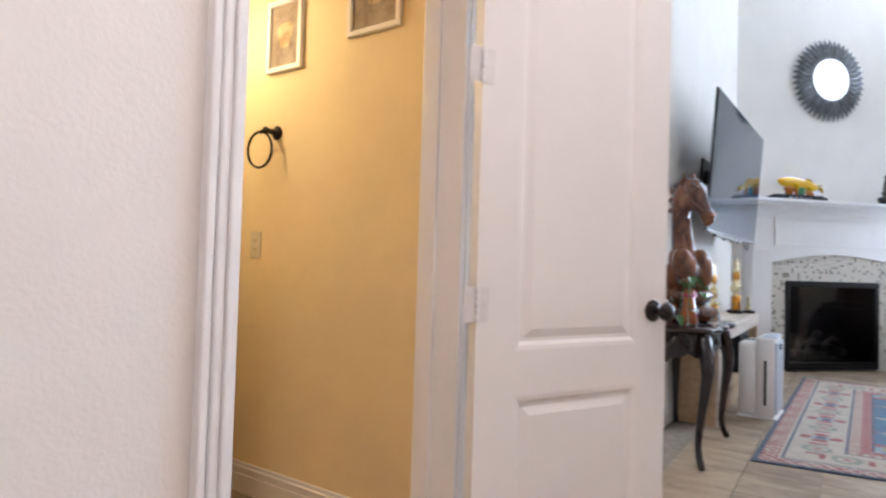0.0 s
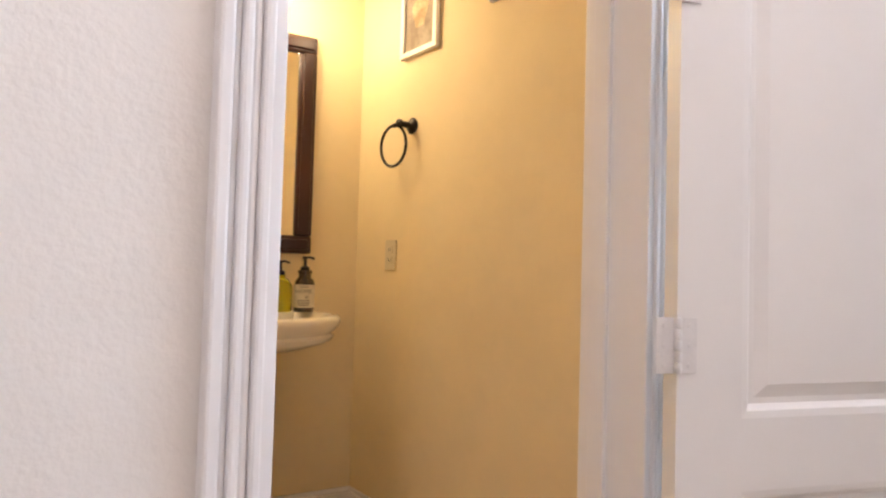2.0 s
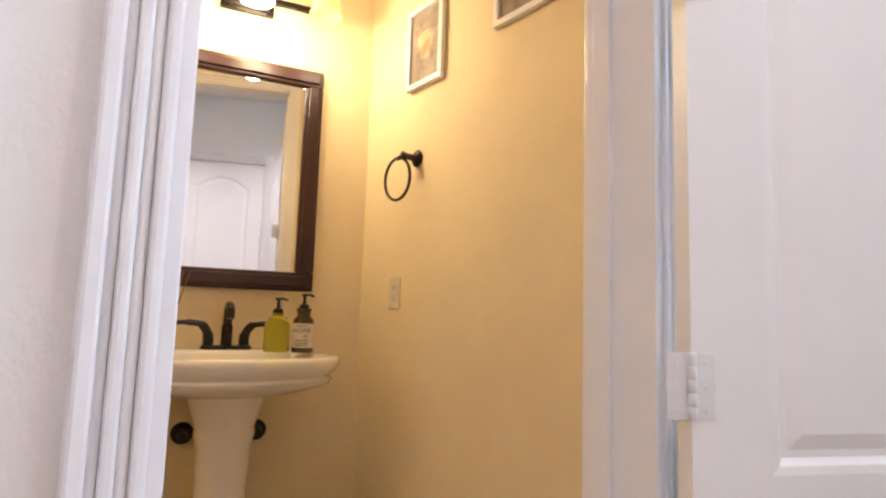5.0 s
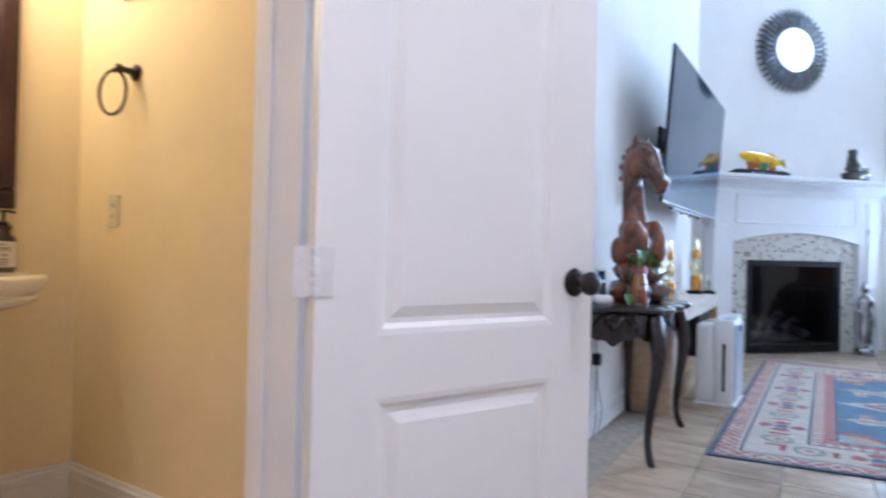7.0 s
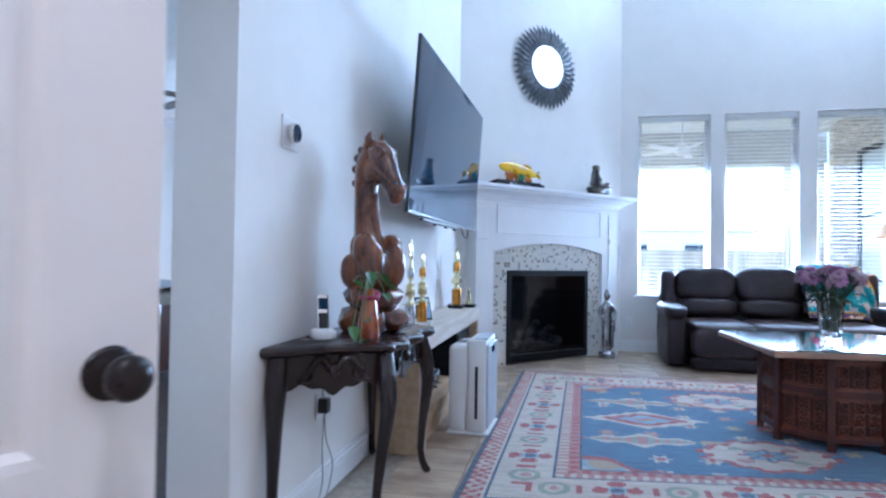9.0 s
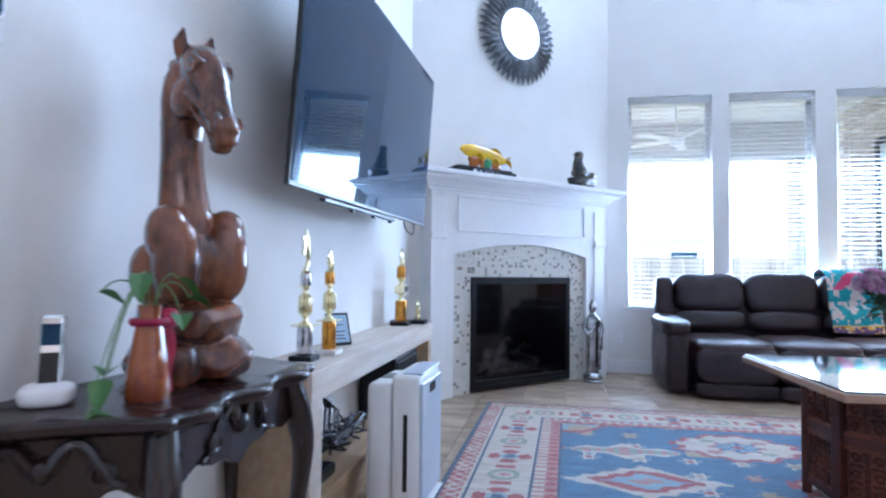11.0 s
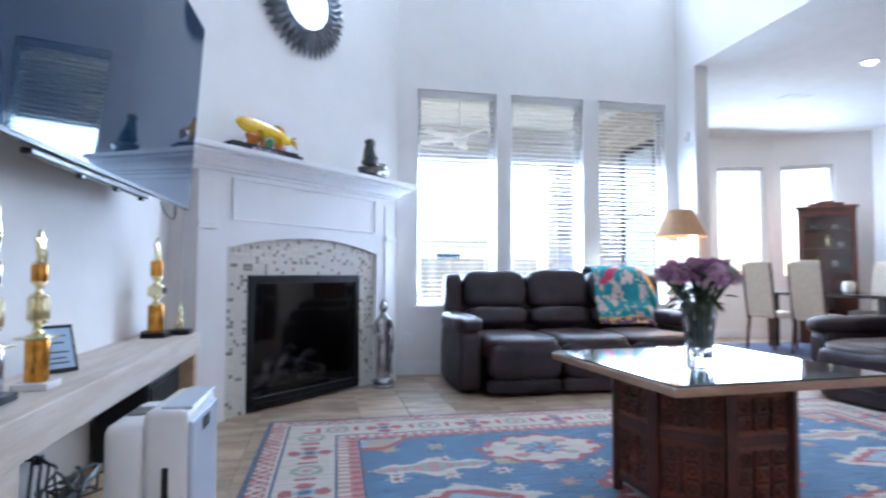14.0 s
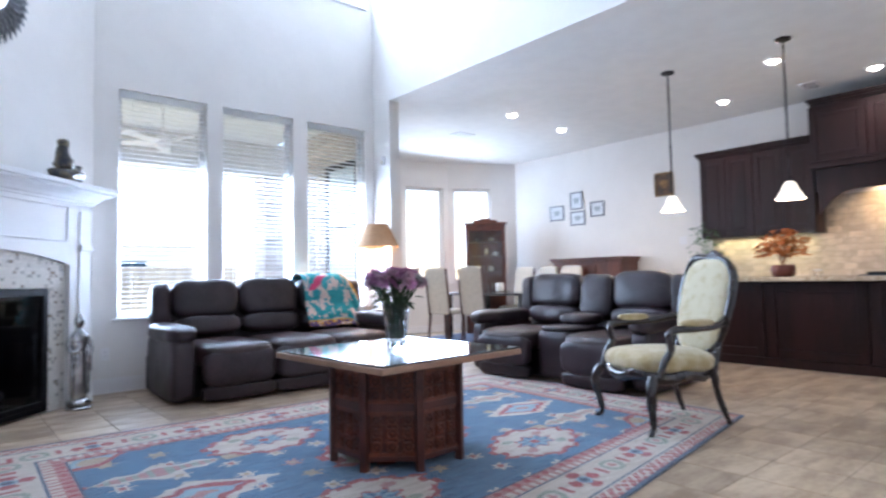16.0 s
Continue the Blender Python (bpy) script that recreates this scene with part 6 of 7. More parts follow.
oval = [(0.235 * math.copysign(abs(math.cos(a)) ** 0.5, math.cos(a)) * (1.0 + 0.14 * math.sin(a)), 0.0, 0.37 + 0.335 * math.sin(a) + (0.03 * math.cos(3 * a) if math.sin(a) > 0.4 else 0)) for a in (2 * math.pi * k / 56 for k in range(56))]
part("back_frame", tube(bmesh.new(), [back_m @ Vector(p) for p in oval], 0.030, 10, closed=True), CHW, chair, "carved black oval back frame", smooth=True)
part("back_cushion", puff(bmesh.new(), (0, -0.01, 0.37), (0.222, 0.045, 0.325), 3.4, 12, 0.0, back_m), LITFAB, chair, "gold brocade oval back", smooth=True)
bm = bmesh.new()
for dx, dz, r in ((0, 0.735, 0.045), (-0.06, 0.72, 0.032), (0.06, 0.72, 0.032), (-0.11, 0.70, 0.024), (0.11, 0.70, 0.024)):
    puff(bm, (dx, 0, dz), (r, 0.024, r * 0.6), 2.2, 5, 0.008, back_m, 40)
part("crest", bm, CHW, chair, "carved crest", smooth=True)
for s in (-1, 1):
    part("arm", tube(bmesh.new(), spline([(s * 0.24, 0.33, 0.70), (s * 0.315, 0.20, 0.665), (s * 0.335, 0.02, 0.655), (s * 0.335, -0.13, 0.65), (s * 0.33, -0.175, 0.61), (s * 0.325, -0.16, 0.53), (s * 0.32, -0.21, 0.45), (s * 0.315, -0.235, 0.36)], 5), 0.024, 10), CHW, chair, smooth=True)
    part("arm_pad", puff(bmesh.new(), (s * 0.335, 0.03, 0.69), (0.032, 0.125, 0.026), 2.6, 8), FABRIC, chair, smooth=True)
    part("front_leg", tube(bmesh.new(), spline([(s * 0.29, -0.27, 0.36), (s * 0.32, -0.31, 0.27), (s * 0.30, -0.29, 0.13), (s * 0.29, -0.28, 0.05), (s * 0.31, -0.32, 0.012)], 5), [0.036] * 4 + [0.032] * 5 + [0.024] * 5 + [0.018] * 5 + [0.014] * 2, 10), CHW, chair, smooth=True)
    part("rear_leg", tube(bmesh.new(), spline([(s * 0.21, 0.25, 0.40), (s * 0.215, 0.27, 0.22), (s * 0.225, 0.35, 0.012)], 6), [0.028] * 5 + [0.022] * 5 + [0.018] * 3, 10), CHW, chair, smooth=True)
    part("back_post", tube(bmesh.new(), [(s * 0.205, 0.26, 0.38), back_m @ Vector((s * 0.19, 0, 0.12))], 0.024, 10), CHW, chair, smooth=True)

# patterned rug: a grid of knots, each with its yarn
YARNS = {}
for nm, col, col2 in (("blue", (0.060, 0.186, 0.315), (0.026, 0.092, 0.19)), ("navy", (0.04, 0.085, 0.15), (0.025, 0.05, 0.10)), ("cream", (0.61, 0.54, 0.46), (0.48, 0.40, 0.32)), ("red", (0.40, 0.055, 0.055), (0.30, 0.04, 0.04)), ("rose", (0.46, 0.22, 0.19), (0.38, 0.16, 0.14)), ("sky", (0.27, 0.40, 0.46), (0.20, 0.32, 0.40)), ("tan", (0.44, 0.33, 0.21), (0.36, 0.26, 0.16)), ("sage", (0.30, 0.33, 0.25), (0.23, 0.26, 0.20))):
    YARNS[nm] = mat("rug_" + nm, col, 0.95, size=3.0, second=col2, stretch=(2, 14, 1), bump=0.8, bump_size=220, sheen=0.3)
ORDER = list(YARNS)


def motif_star(u, v, r):
    """0 outside, else ring number of an eight-fold star with stepped edge."""
    a = math.atan2(v, u)
    d = math.hypot(u, v) / r
    k = 1 + 0.16 * math.cos(8 * a)
    return d / k


def border_flower(u, v):
    """A red four-lobed blossom with a pale heart, in a cell of -1..1."""
    d = math.hypot(u, v)
    a = math.atan2(v, u)
    if d < 0.22:
        return "navy"
    if d < 0.36:
        return "sky"
    if d < 0.62 + 0.24 * abs(math.cos(2 * a)) and d > 0.36:
        return "red" if abs(math.sin(2 * a)) < 0.85 else "cream"
    return None


def border_leaf(u, v):
    d = abs(u) * 1.2 + abs(v) * 0.9
    if d < 0.25:
        return "rose"
    if 0.35 < math.hypot(u * 1.1, v) < 0.6:
        return "sage"
    if abs(abs(u) - 0.8) < 0.12 and abs(v) < 0.35:
        return "red"
    return None


def rug_colour(x, y, w, h):
    """The yarn at x, y on a rug of w by h, from its corner."""
    e = min(x, y, w - x, h - y)
    if e < 0.035:
        return "navy"
    along = y if (x == e or w - x == e) else x
    if e < 0.115:
        p = (along / 0.07) % 1
        q = (e - 0.075) / 0.04
        return "cream" if abs(abs(p - 0.5) * 2 - abs(q)) < 0.28 else "red"
    if e < 0.135:
        return "cream"
    if e < 0.15:
        return "navy"
    if e < 0.43:
        cell = 0.30
        n = round((h if (x == e or w - x == e) else w) / cell)
        cs = (h if (x == e or w - x == e) else w) / n
        i = int(along / cs)
        u, v = (along / cs - i) * 2 - 1, (e - 0.29) / 0.14
        c = border_flower(u * 1.1, v) if i % 2 == 0 else border_leaf(u, v)
        if c:
            return c
        return "cream"
    if e < 0.445:
        return "navy"
    if e < 0.50:
        return "rose" if (along / 0.06) % 1 < 0.5 else "cream"
    if e < 0.56:
        p = (along / 0.08) % 1
        return "red" if abs(p - 0.5) < 0.30 - abs(e - 0.53) * 6 else "rose"
    if e < 0.575:
        return "navy"
    # field
    cx, cy = x - w / 2, y - h / 2
    fw, fh = w / 2 - 0.575, h / 2 - 0.575
    ax, ay = abs(cx), abs(cy)
    cornerd = (fw - ax) * 0.9 + (fh - ay) * 1.3
    if cornerd < 0.34 + 0.05 * math.sin(ax * 22) :
        if cornerd > 0.27 + 0.05 * math.sin(ax * 22):
            return "red"
        d = math.hypot(fw - ax - 0.12, fh - ay - 0.10)
        return "tan" if d < 0.09 else ("sky" if d < 0.13 else "cream")
    # cream octagons with stars, four of them round the middle
    for ox, oy, r in ((0.62, 0.72, 0.36), (0.62, -0.72, 0.36), (-0.62, 0.72, 0.36), (-0.62, -0.72, 0.36), (0.0, 0.0, 0.52)):
        u, v = cx - ox, (cy - oy) * 1.25
        m = max(abs(u), abs(v), (abs(u) + abs(v)) * 0.76) / r
        m += 0.05 * math.copysign(1, math.sin(math.atan2(v, u) * 12))
        if m < 1.0:
            if m > 0.88:
                return "red"
            s = motif_star(u, v, r * 0.42)
            if s < 0.25:
                return "red"
            if s < 0.8:
                return "blue" if int(math.degrees(math.atan2(v, u)) / 22.5 + 32) % 2 else "sky"
            if s < 0.92:
                return "red"
            for k in range(4):
                aa = math.pi / 4 + k * math.pi / 2
                if math.hypot(u - r * 0.58 * math.cos(aa), v - r * 0.58 * math.sin(aa)) < r * 0.13:
                    return "sage" if k % 2 else "rose"
            return "cream"
    # lozenges on the long axis
    for ox in (1.22, -1.22):
        m = abs(cx - ox) / 0.40 + abs(cy) / 0.24 + 0.06 * math.sin(40 * (cx + cy))
        if m < 1.0:
            if m > 0.74:
                return "cream"
            if m > 0.52:
                return "red"
            return "sky" if m > 0.2 else "rose"
    # palmettes towards the ends
    for ox, oy in ((1.28, 0.52), (1.28, -0.52), (-1.28, 0.52), (-1.28, -0.52)):
        u, v = (cx - ox) * (1 if ox < 0 else -1), cy - oy
        if abs(u) < 0.34:
            hgt = 0.15 * math.cos(u / 0.34 * math.pi / 2) * (0.75 + 0.25 * math.cos(26 * u))
            if abs(v) < hgt:
                return "cream" if abs(v) > hgt * 0.55 else ("sage" if int(u * 30) % 2 else "rose")
        if 0.34 <= u < 0.50 and abs(v) < 0.05:
            return "tan"
        if -0.52 < u <= -0.34 and abs(v) < 0.06 - abs(u + 0.43) * 0.5:
            return "red"
    # small blossoms scattered on the blue
    gx, gy = cx / 0.27, cy / 0.25
    ix, iy = math.floor(gx), math.floor(gy)
    hsh = math.sin(ix * 12.9898 + iy * 78.233) * 43758.5453
    hsh -= math.floor(hsh)
    if hsh > 0.42:
        u, v = (gx - ix - 0.5) * 0.27, (gy - iy - 0.5) * 0.25
        d, a = math.hypot(u, v), math.atan2(v, u)
        if d < 0.022:
            return "red" if hsh > 0.7 else "tan"
        if d < 0.05 + 0.018 * math.cos(6 * a):
            return "cream" if hsh > 0.6 else ("tan" if hsh > 0.5 else "rose")
    return "blue"


RC = [Vector((-0.443, 4.03, 0)), Vector((3.90, 4.68, 0)), Vector((4.04, 7.28, 0)), Vector((-0.365, 7.36, 0))]
RWID, RHEI = 4.42, 3.35
nx, ny = 300, 228
verts, faces, index = [], [], []
for j in range(ny + 1):
    for i in range(nx + 1):
        u, v = i / nx, j / ny
        p = (RC[0] * (1 - u) + RC[1] * u) * (1 - v) + (RC[3] * (1 - u) + RC[2] * u) * v
        verts.append((p.x, p.y, 0.010 + 0.0012 * noise.noise((p.x * 60, p.y * 60, 0)) + 0.002 * noise.noise((p.x * 2, p.y * 2, 4))))
for j in range(ny):
    for i in range(nx):
        a = j * (nx + 1) + i
        faces.append((a, a + 1, a + nx + 2, a + nx + 1))
        index.append(ORDER.index(rug_colour((i + 0.5) / nx * RWID, (j + 0.5) / ny * RHEI, RWID, RHEI)))
rug = thing("area_rug", "blue wool rug with cream and red tribal medallions", "rug")
me = bpy.data.meshes.new("woven_top")
me.from_pydata(verts, [], faces)
for m in YARNS.values():
    me.materials.append(m)
me.polygons.foreach_set("material_index", index)
pile = new("woven_top", me)
pile.parent = rug
bm = bmesh.new()
lo = [bm.verts.new((p.x, p.y, 0.0)) for p in RC]
hi = [bm.verts.new((p.x, p.y, 0.0085)) for p in RC]
bm.faces.new(lo)
for i in range(4):
    bm.faces.new((lo[i], lo[(i + 1) % 4], hi[(i + 1) % 4], hi[i]))
part("backing", bm, YARNS["navy"], rug)

# ---- dining room and kitchen ----
COUNTER = mat("granite_counter", (0.52, 0.45, 0.36), 0.15, size=25, second=(0.34, 0.27, 0.20), coat=0.3)
STONEB = mat("travertine_backsplash", (0.58, 0.48, 0.38), 0.45, size=8, second=(0.46, 0.37, 0.28), bump=0.2, piece=0.12)
STEEL = mat("brushed_steel", (0.55, 0.55, 0.56), 0.3, 1.0, grain=0.1, size=20)
TERRA = mat("orange_silk_leaves", (0.52, 0.15, 0.04), 0.7, grain=0.35, size=25)
POT = mat("red_brown_pot", (0.12, 0.03, 0.02), 0.35, grain=0.2, size=10)

island = thing("kitchen_island", "dark panelled kitchen island with a pale stone top", "kitchen island", (6.32, 2.62, 0))
IL = 3.80
part("carcass", boxes((0.02, 0.72, 0.0, IL, 0.0, 0.90)), CABINET, island)
for k in range(4):
    y0 = 0.04 + k * (IL - 0.08) / 4
    y1 = y0 + (IL - 0.08) / 4 - 0.03
    part("side_panel", boxes((0.0, 0.02, y0, y0 + 0.09, 0.10, 0.88), (0.0, 0.02, y1 - 0.09, y1, 0.10, 0.88), (0.0, 0.02, y0 + 0.09, y1 - 0.09, 0.79, 0.88), (0.0, 0.02, y0 + 0.09, y1 - 0.09, 0.10, 0.19), r=0.003), CABINET, island)
part("toe_board", boxes((0.0, 0.02, 0.0, IL, 0.0, 0.095), r=0.002), CABINET, island)
top = thing("island_counter", "pale granite island countertop with eased edge", "countertop", (6.32, 2.62, 0))
part("slab", boxes((-0.10, 0.78, -0.02, IL + 0.05, 0.90, 0.945), r=0.008), COUNTER, top)


def cabinet_door(parent, x, y0, y1, z0, z1):
    """A raised-panel door on a face at x that looks to -x."""
    d = part("cabinet_door", boxes((x - 0.02, x, y0, y0 + 0.065, z0, z1), (x - 0.02, x, y1 - 0.065, y1, z0, z1), (x - 0.02, x, y0 + 0.065, y1 - 0.065, z1 - 0.065, z1), (x - 0.02, x, y0 + 0.065, y1 - 0.065, z0, z0 + 0.065), r=0.004), CABINET, parent)
    part("raised_panel", boxes((x - 0.010, x - 0.001, y0 + 0.06, y1 - 0.06, z0 + 0.06, z1 - 0.06), (x - 0.017, x - 0.008, y0 + 0.095, y1 - 0.095, z0 + 0.095, z1 - 0.095), r=0.005), CABINET, d)
    return d


def crown(parent, x, y0, y1, z):
    part("crown_mould", boxes((x - 0.02, 8.146, y0 - 0.012, y1 + 0.012, z, z + 0.03), (x - 0.04, 8.146, y0 - 0.03, y1 + 0.03, z + 0.03, z + 0.06), (x - 0.06, 8.146, y0 - 0.05, y1 + 0.05, z + 0.06, z + 0.085), r=0.006), CABINET, parent)


uppers = ((6.08, 6.80), (5.36, 6.08))
for y0, y1 in uppers:
    c = thing("wall_cabinet", "dark raised-panel wall cabinet with crown moulding", "cabinet", (0, 0, 0), 0, "wall cabinets")
    part("carcass", boxes((7.82, 8.146, y0 + 0.002, y1 - 0.002, 1.48, 2.60)), CABINET, c)
    mid = (y0 + y1) / 2
    cabinet_door(c, 7.82, y0 + 0.012, mid - 0.004, 1.50, 2.58)
    cabinet_door(c, 7.82, mid + 0.004, y1 - 0.012, 1.50, 2.58)
    crown(c, 7.82, y0 + 0.05 if y0 < 6 else y0 + 0.051, y1 - 0.001 if y0 < 6 else y1, 2.60)
hood = thing("range_hood_cabinet", "tall dark cabinet over an arched range hood", "cabinet")
part("carcass", boxes((7.62, 8.146, 3.55, 5.34, 2.28, 2.98)), CABINET, hood)
for k in range(3):
    cabinet_door(hood, 7.62, 3.57 + 0.59 * k, 4.14 + 0.59 * k, 2.31, 2.94)
crown(hood, 7.62, 3.55, 5.30, 2.98)
part("light_rail", boxes((7.59, 8.14, 3.54, 5.345, 2.225, 2.28), r=0.006), CABINET, hood)
bm = bmesh.new()
n = 24
rows = []
for k in range(n + 1):
    y = 3.62 + 1.66 * k / n
    u = abs(2 * k / n - 1)
    z = 1.95 if u < 0.55 else 1.95 - 0.28 * ((u - 0.55) / 0.45) ** 2
    rows.append([bm.verts.new(p) for p in ((7.66, y, 2.225), (7.66, y, z), (7.70, y, z), (7.70, y, 2.225))])
for a, b in zip(rows, rows[1:]):
    for i in range(4):
        j = (i + 1) % 4
        bm.faces.new((a[i], a[j], b[j], b[i]))
bm.faces.new(rows[0])
bm.faces.new(rows[-1])
part("arched_valance", bm, CABINET, hood)
for y in (3.56, 5.22):
    part("side_bracket", boxes((7.70, 8.146, y, y + 0.10, 1.95, 2.225), r=0.01), CABINET, hood)
hl = new("hood_light", bpy.data.lights.new("hood_light", "SPOT"))
hl.data.energy, hl.data.color, hl.data.spot_size, hl.data.spot_blend = 22, (1.0, 0.72, 0.40), radians(130), 0.6
hl.matrix_world = look((7.9, 4.5, 2.2), (8.1, 4.5, 0.9))
ul = area_lamp("under_cabinet_light", (8.0, 6.1, 1.47), (8.0, 6.1, 0.9), 0.08, 1.2, 1.6, (1.0, 0.92, 0.45))
base = thing("base_cabinets", "dark base cabinets along the kitchen wall", "cabinet")
part("carcass", boxes((7.55, 8.146, 2.6, 6.80, 0.10, 0.90), (7.60, 8.146, 2.6, 6.80, 0, 0.10)), CABINET, base)
for k in range(7):
    cabinet_door(base, 7.55, 2.62 + 0.595 * k, 3.20 + 0.595 * k, 0.13, 0.87)
bc = thing("kitchen_counter", "pale granite kitchen countertop along the wall", "countertop")
part("slab", boxes((7.52, 8.148, 2.6, 6.82, 0.90, 0.94), r=0.006), COUNTER, bc)
ck = thing("cooktop", "black glass gas cooktop set on the counter", "cooktop", (7.80, 4.45, 0.94))
part("glass_plate", boxes((-0.24, 0.24, -0.45, 0.45, 0, 0.012), r=0.004), SCREEN, ck)
for k in range(3):
    part("grate", boxes(*[(-0.20, 0.20, -0.40 + 0.28 * k + 0.06 * i, -0.39 + 0.28 * k + 0.06 * i, 0.012, 0.045) for i in range(4)], (-0.21, -0.20, -0.41 + 0.28 * k, -0.19 + 0.28 * k, 0.012, 0.04), r=0.002), BLACK, ck)

fern = thing("potted_plant", "orange silk foliage in a dark red pot", "plant", (6.72, 5.38, 0.945))
fern.scale = (1.25, 1.25, 1.3)
part("pot", lathe(bmesh.new(), [(0, 0), (0.07, 0), (0.09, 0.02), (0.10, 0.07), (0.085, 0.10), (0, 0.10)], 20), POT, fern, smooth=True)
g = random.Random(3)
bm = bmesh.new()
for k in range(260):
    a, e = g.uniform(0, 2 * math.pi), g.uniform(-0.2, 1.4)
    r = g.uniform(0.06, 0.21)
    p = Vector((math.cos(a) * math.cos(e) * r, math.sin(a) * math.cos(e) * r, 0.20 + math.sin(e) * r))
    leaf(bm, p, p + Vector((math.cos(a) * 0.05, math.sin(a) * 0.05, g.uniform(-0.03, 0.04))), 0.045)
part("foliage", bm, TERRA, fern, "orange leaves")
for k in range(8):
    a = k * 0.8
    part("stem", tube(bmesh.new(), [(0, 0, 0.09), (0.08 * math.cos(a), 0.08 * math.sin(a), 0.28)], 0.004, 5), REED, fern)
herb = thing("potted_plant", "leafy green houseplant on the kitchen counter", "plant", (7.80, 6.72, 0.94))
part("pot", lathe(bmesh.new(), [(0, 0), (0.06, 0), (0.075, 0.10), (0.065, 0.10), (0, 0.09)], 20), POT, herb, smooth=True)
bm = bmesh.new()
for k in range(120):
    a, r, z = g.uniform(0, 6.28), g.uniform(0.02, 0.24), g.uniform(0.15, 0.75)
    p = Vector((math.cos(a) * r * 0.7, math.sin(a) * r, z))
    leaf(bm, p, p + Vector((math.cos(a) * 0.06, math.sin(a) * 0.06, g.uniform(-0.04, 0.03))), 0.04)
part("foliage", bm, LEAF, herb, "green leaves")
for k in range(9):
    a = k * 0.7
    part("stem", tube(bmesh.new(), spline([(0, 0, 0.08), (0.05 * math.cos(a), 0.06 * math.sin(a), 0.35), (0.13 * math.cos(a), 0.17 * math.sin(a), 0.68)], 4), 0.003, 5), STEM, herb)
jar = thing("glass_jar", "clear glass jar standing on the island", "jar", (6.75, 5.05, 0.945))
part("jar_body", lathe(bmesh.new(), [(0, 0), (0.035, 0), (0.035, 0.06), (0.03, 0.06), (0.03, 0.006), (0, 0.006)], 18), GLASS, jar, smooth=True)
part("lid", lathe(bmesh.new(), [(0.037, 0.06), (0.037, 0.072), (0, 0.075)], 18), STEEL, jar, smooth=True)

for y in (6.07, 4.91):
    p = thing("pendant_light", "white glass bell pendant on a dark rod", "pendant light", (5.65, y, CZ), 0, "island pendants")
    part("canopy", lathe(bmesh.new(), [(0, 0), (0.07, 0), (0.065, -0.018), (0.02, -0.03), (0, -0.03)], 24), BRONZE, p, smooth=True)
    part("rod", tube(bmesh.new(), [(0, 0, -0.02), (0, 0, -1.36)], 0.009, 8), BRONZE, p, smooth=True)
    part("shade", lathe(bmesh.new(), [(0.03, -1.36), (0.055, -1.39), (0.075, -1.44), (0.125, -1.525), (0.12, -1.525), (0.07, -1.44), (0.03, -1.37)], 28), mat("lit_bell_glass", (0.95, 0.88, 0.78), 0.4, emit=0.4, emit_colour=(1.0, 0.86, 0.66)), p, "glowing white glass bell", smooth=True)
    point_lamp("pendant_bulb", (5.65, y, CZ - 1.56), 3.2, (1.0, 0.8, 0.55), 0.05)
for x, y in ((5.40, 10.33), (6.53, 10.36), (5.49, 8.22), (6.69, 8.33), (7.23, 6.17), (7.29, 4.57)):
    downlight((x, y, CZ), 33, (1.0, 0.88, 0.72))
downlight((6.18, 5.19, CZ), 28, (0.85, 0.93, 1.0))
for x, y in ((5.70, 9.44), (7.43, 5.24)):
    v = thing("ceiling_vent", "white louvred ceiling air vent", "vent", (x, y, CZ), 0, "ceiling vents")
    part("frame", boxes((-0.17, 0.17, -0.10, -0.08, -0.012, 0), (-0.17, 0.17, 0.08, 0.10, -0.012, 0), (-0.17, -0.15, -0.08, 0.08, -0.012, 0), (0.15, 0.17, -0.08, 0.08, -0.012, 0), r=0.002), TRIM, v)
    part("backing", boxes((-0.15, 0.15, -0.08, 0.08, -0.003, -0.001)), BLACK, v)
    for k in range(7):
        part("slat", boxes((-0.15, 0.15, -0.076 + 0.023 * k, -0.066 + 0.023 * k, -0.011, -0.004)), TRIM, v)

DTOP = mat("dark_table_top", (0.03, 0.022, 0.022), 0.12, grain=0.3, size=8, coat=0.5)
dt = thing("dining_table", "dark polished dining table", "dining table", (6.60, 9.55, 0))
part("tabletop", boxes((-0.55, 0.55, -0.95, 0.95, 0.72, 0.76), r=0.008), DTOP, dt)
for sx in (-0.45, 0.45):
    for sy in (-0.82, 0.82):
        part("leg", boxes((sx - 0.045, sx + 0.045, sy - 0.045, sy + 0.045, 0, 0.72), r=0.006), DTOP, dt)


def dining_chair(place, rz, label="tall-backed dining chair in cream upholstery"):
    """Faces +x in its own frame."""
    c = thing("dining_chair", label, "chair", place, rz, "dining chairs")
    m = pose(-0.19, 0, 0.45, 0, -7)
    part("backrest", puff(bmesh.new(), (0, 0, 0.36), (0.028, 0.20, 0.36), 7, 8, 0.0, m), CREAMFAB, c, smooth=True)
    for s in (-1, 1):
        part("back_post", tube(bmesh.new(), [m @ Vector((-0.02, s * 0.205, -0.04)), m @ Vector((-0.02, s * 0.205, 0.70))], 0.014, 8), CARVED2, c)
        part("rear_leg", tube(bmesh.new(), [(-0.19, s * 0.19, 0.44), (-0.24, s * 0.20, 0.0)], [0.022, 0.016], 8), CARVED2, c)
        part("front_leg", tube(bmesh.new(), [(0.19, s * 0.19, 0.44), (0.20, s * 0.195, 0.0)], [0.022, 0.016], 8), CARVED2, c)
    part("seat", puff(bmesh.new(), (0, 0, 0.46), (0.22, 0.22, 0.045), 5, 8), CREAMFAB, c, smooth=True)
    return c


dc = dining_chair((5.88, 10.10, 0.007), 12)
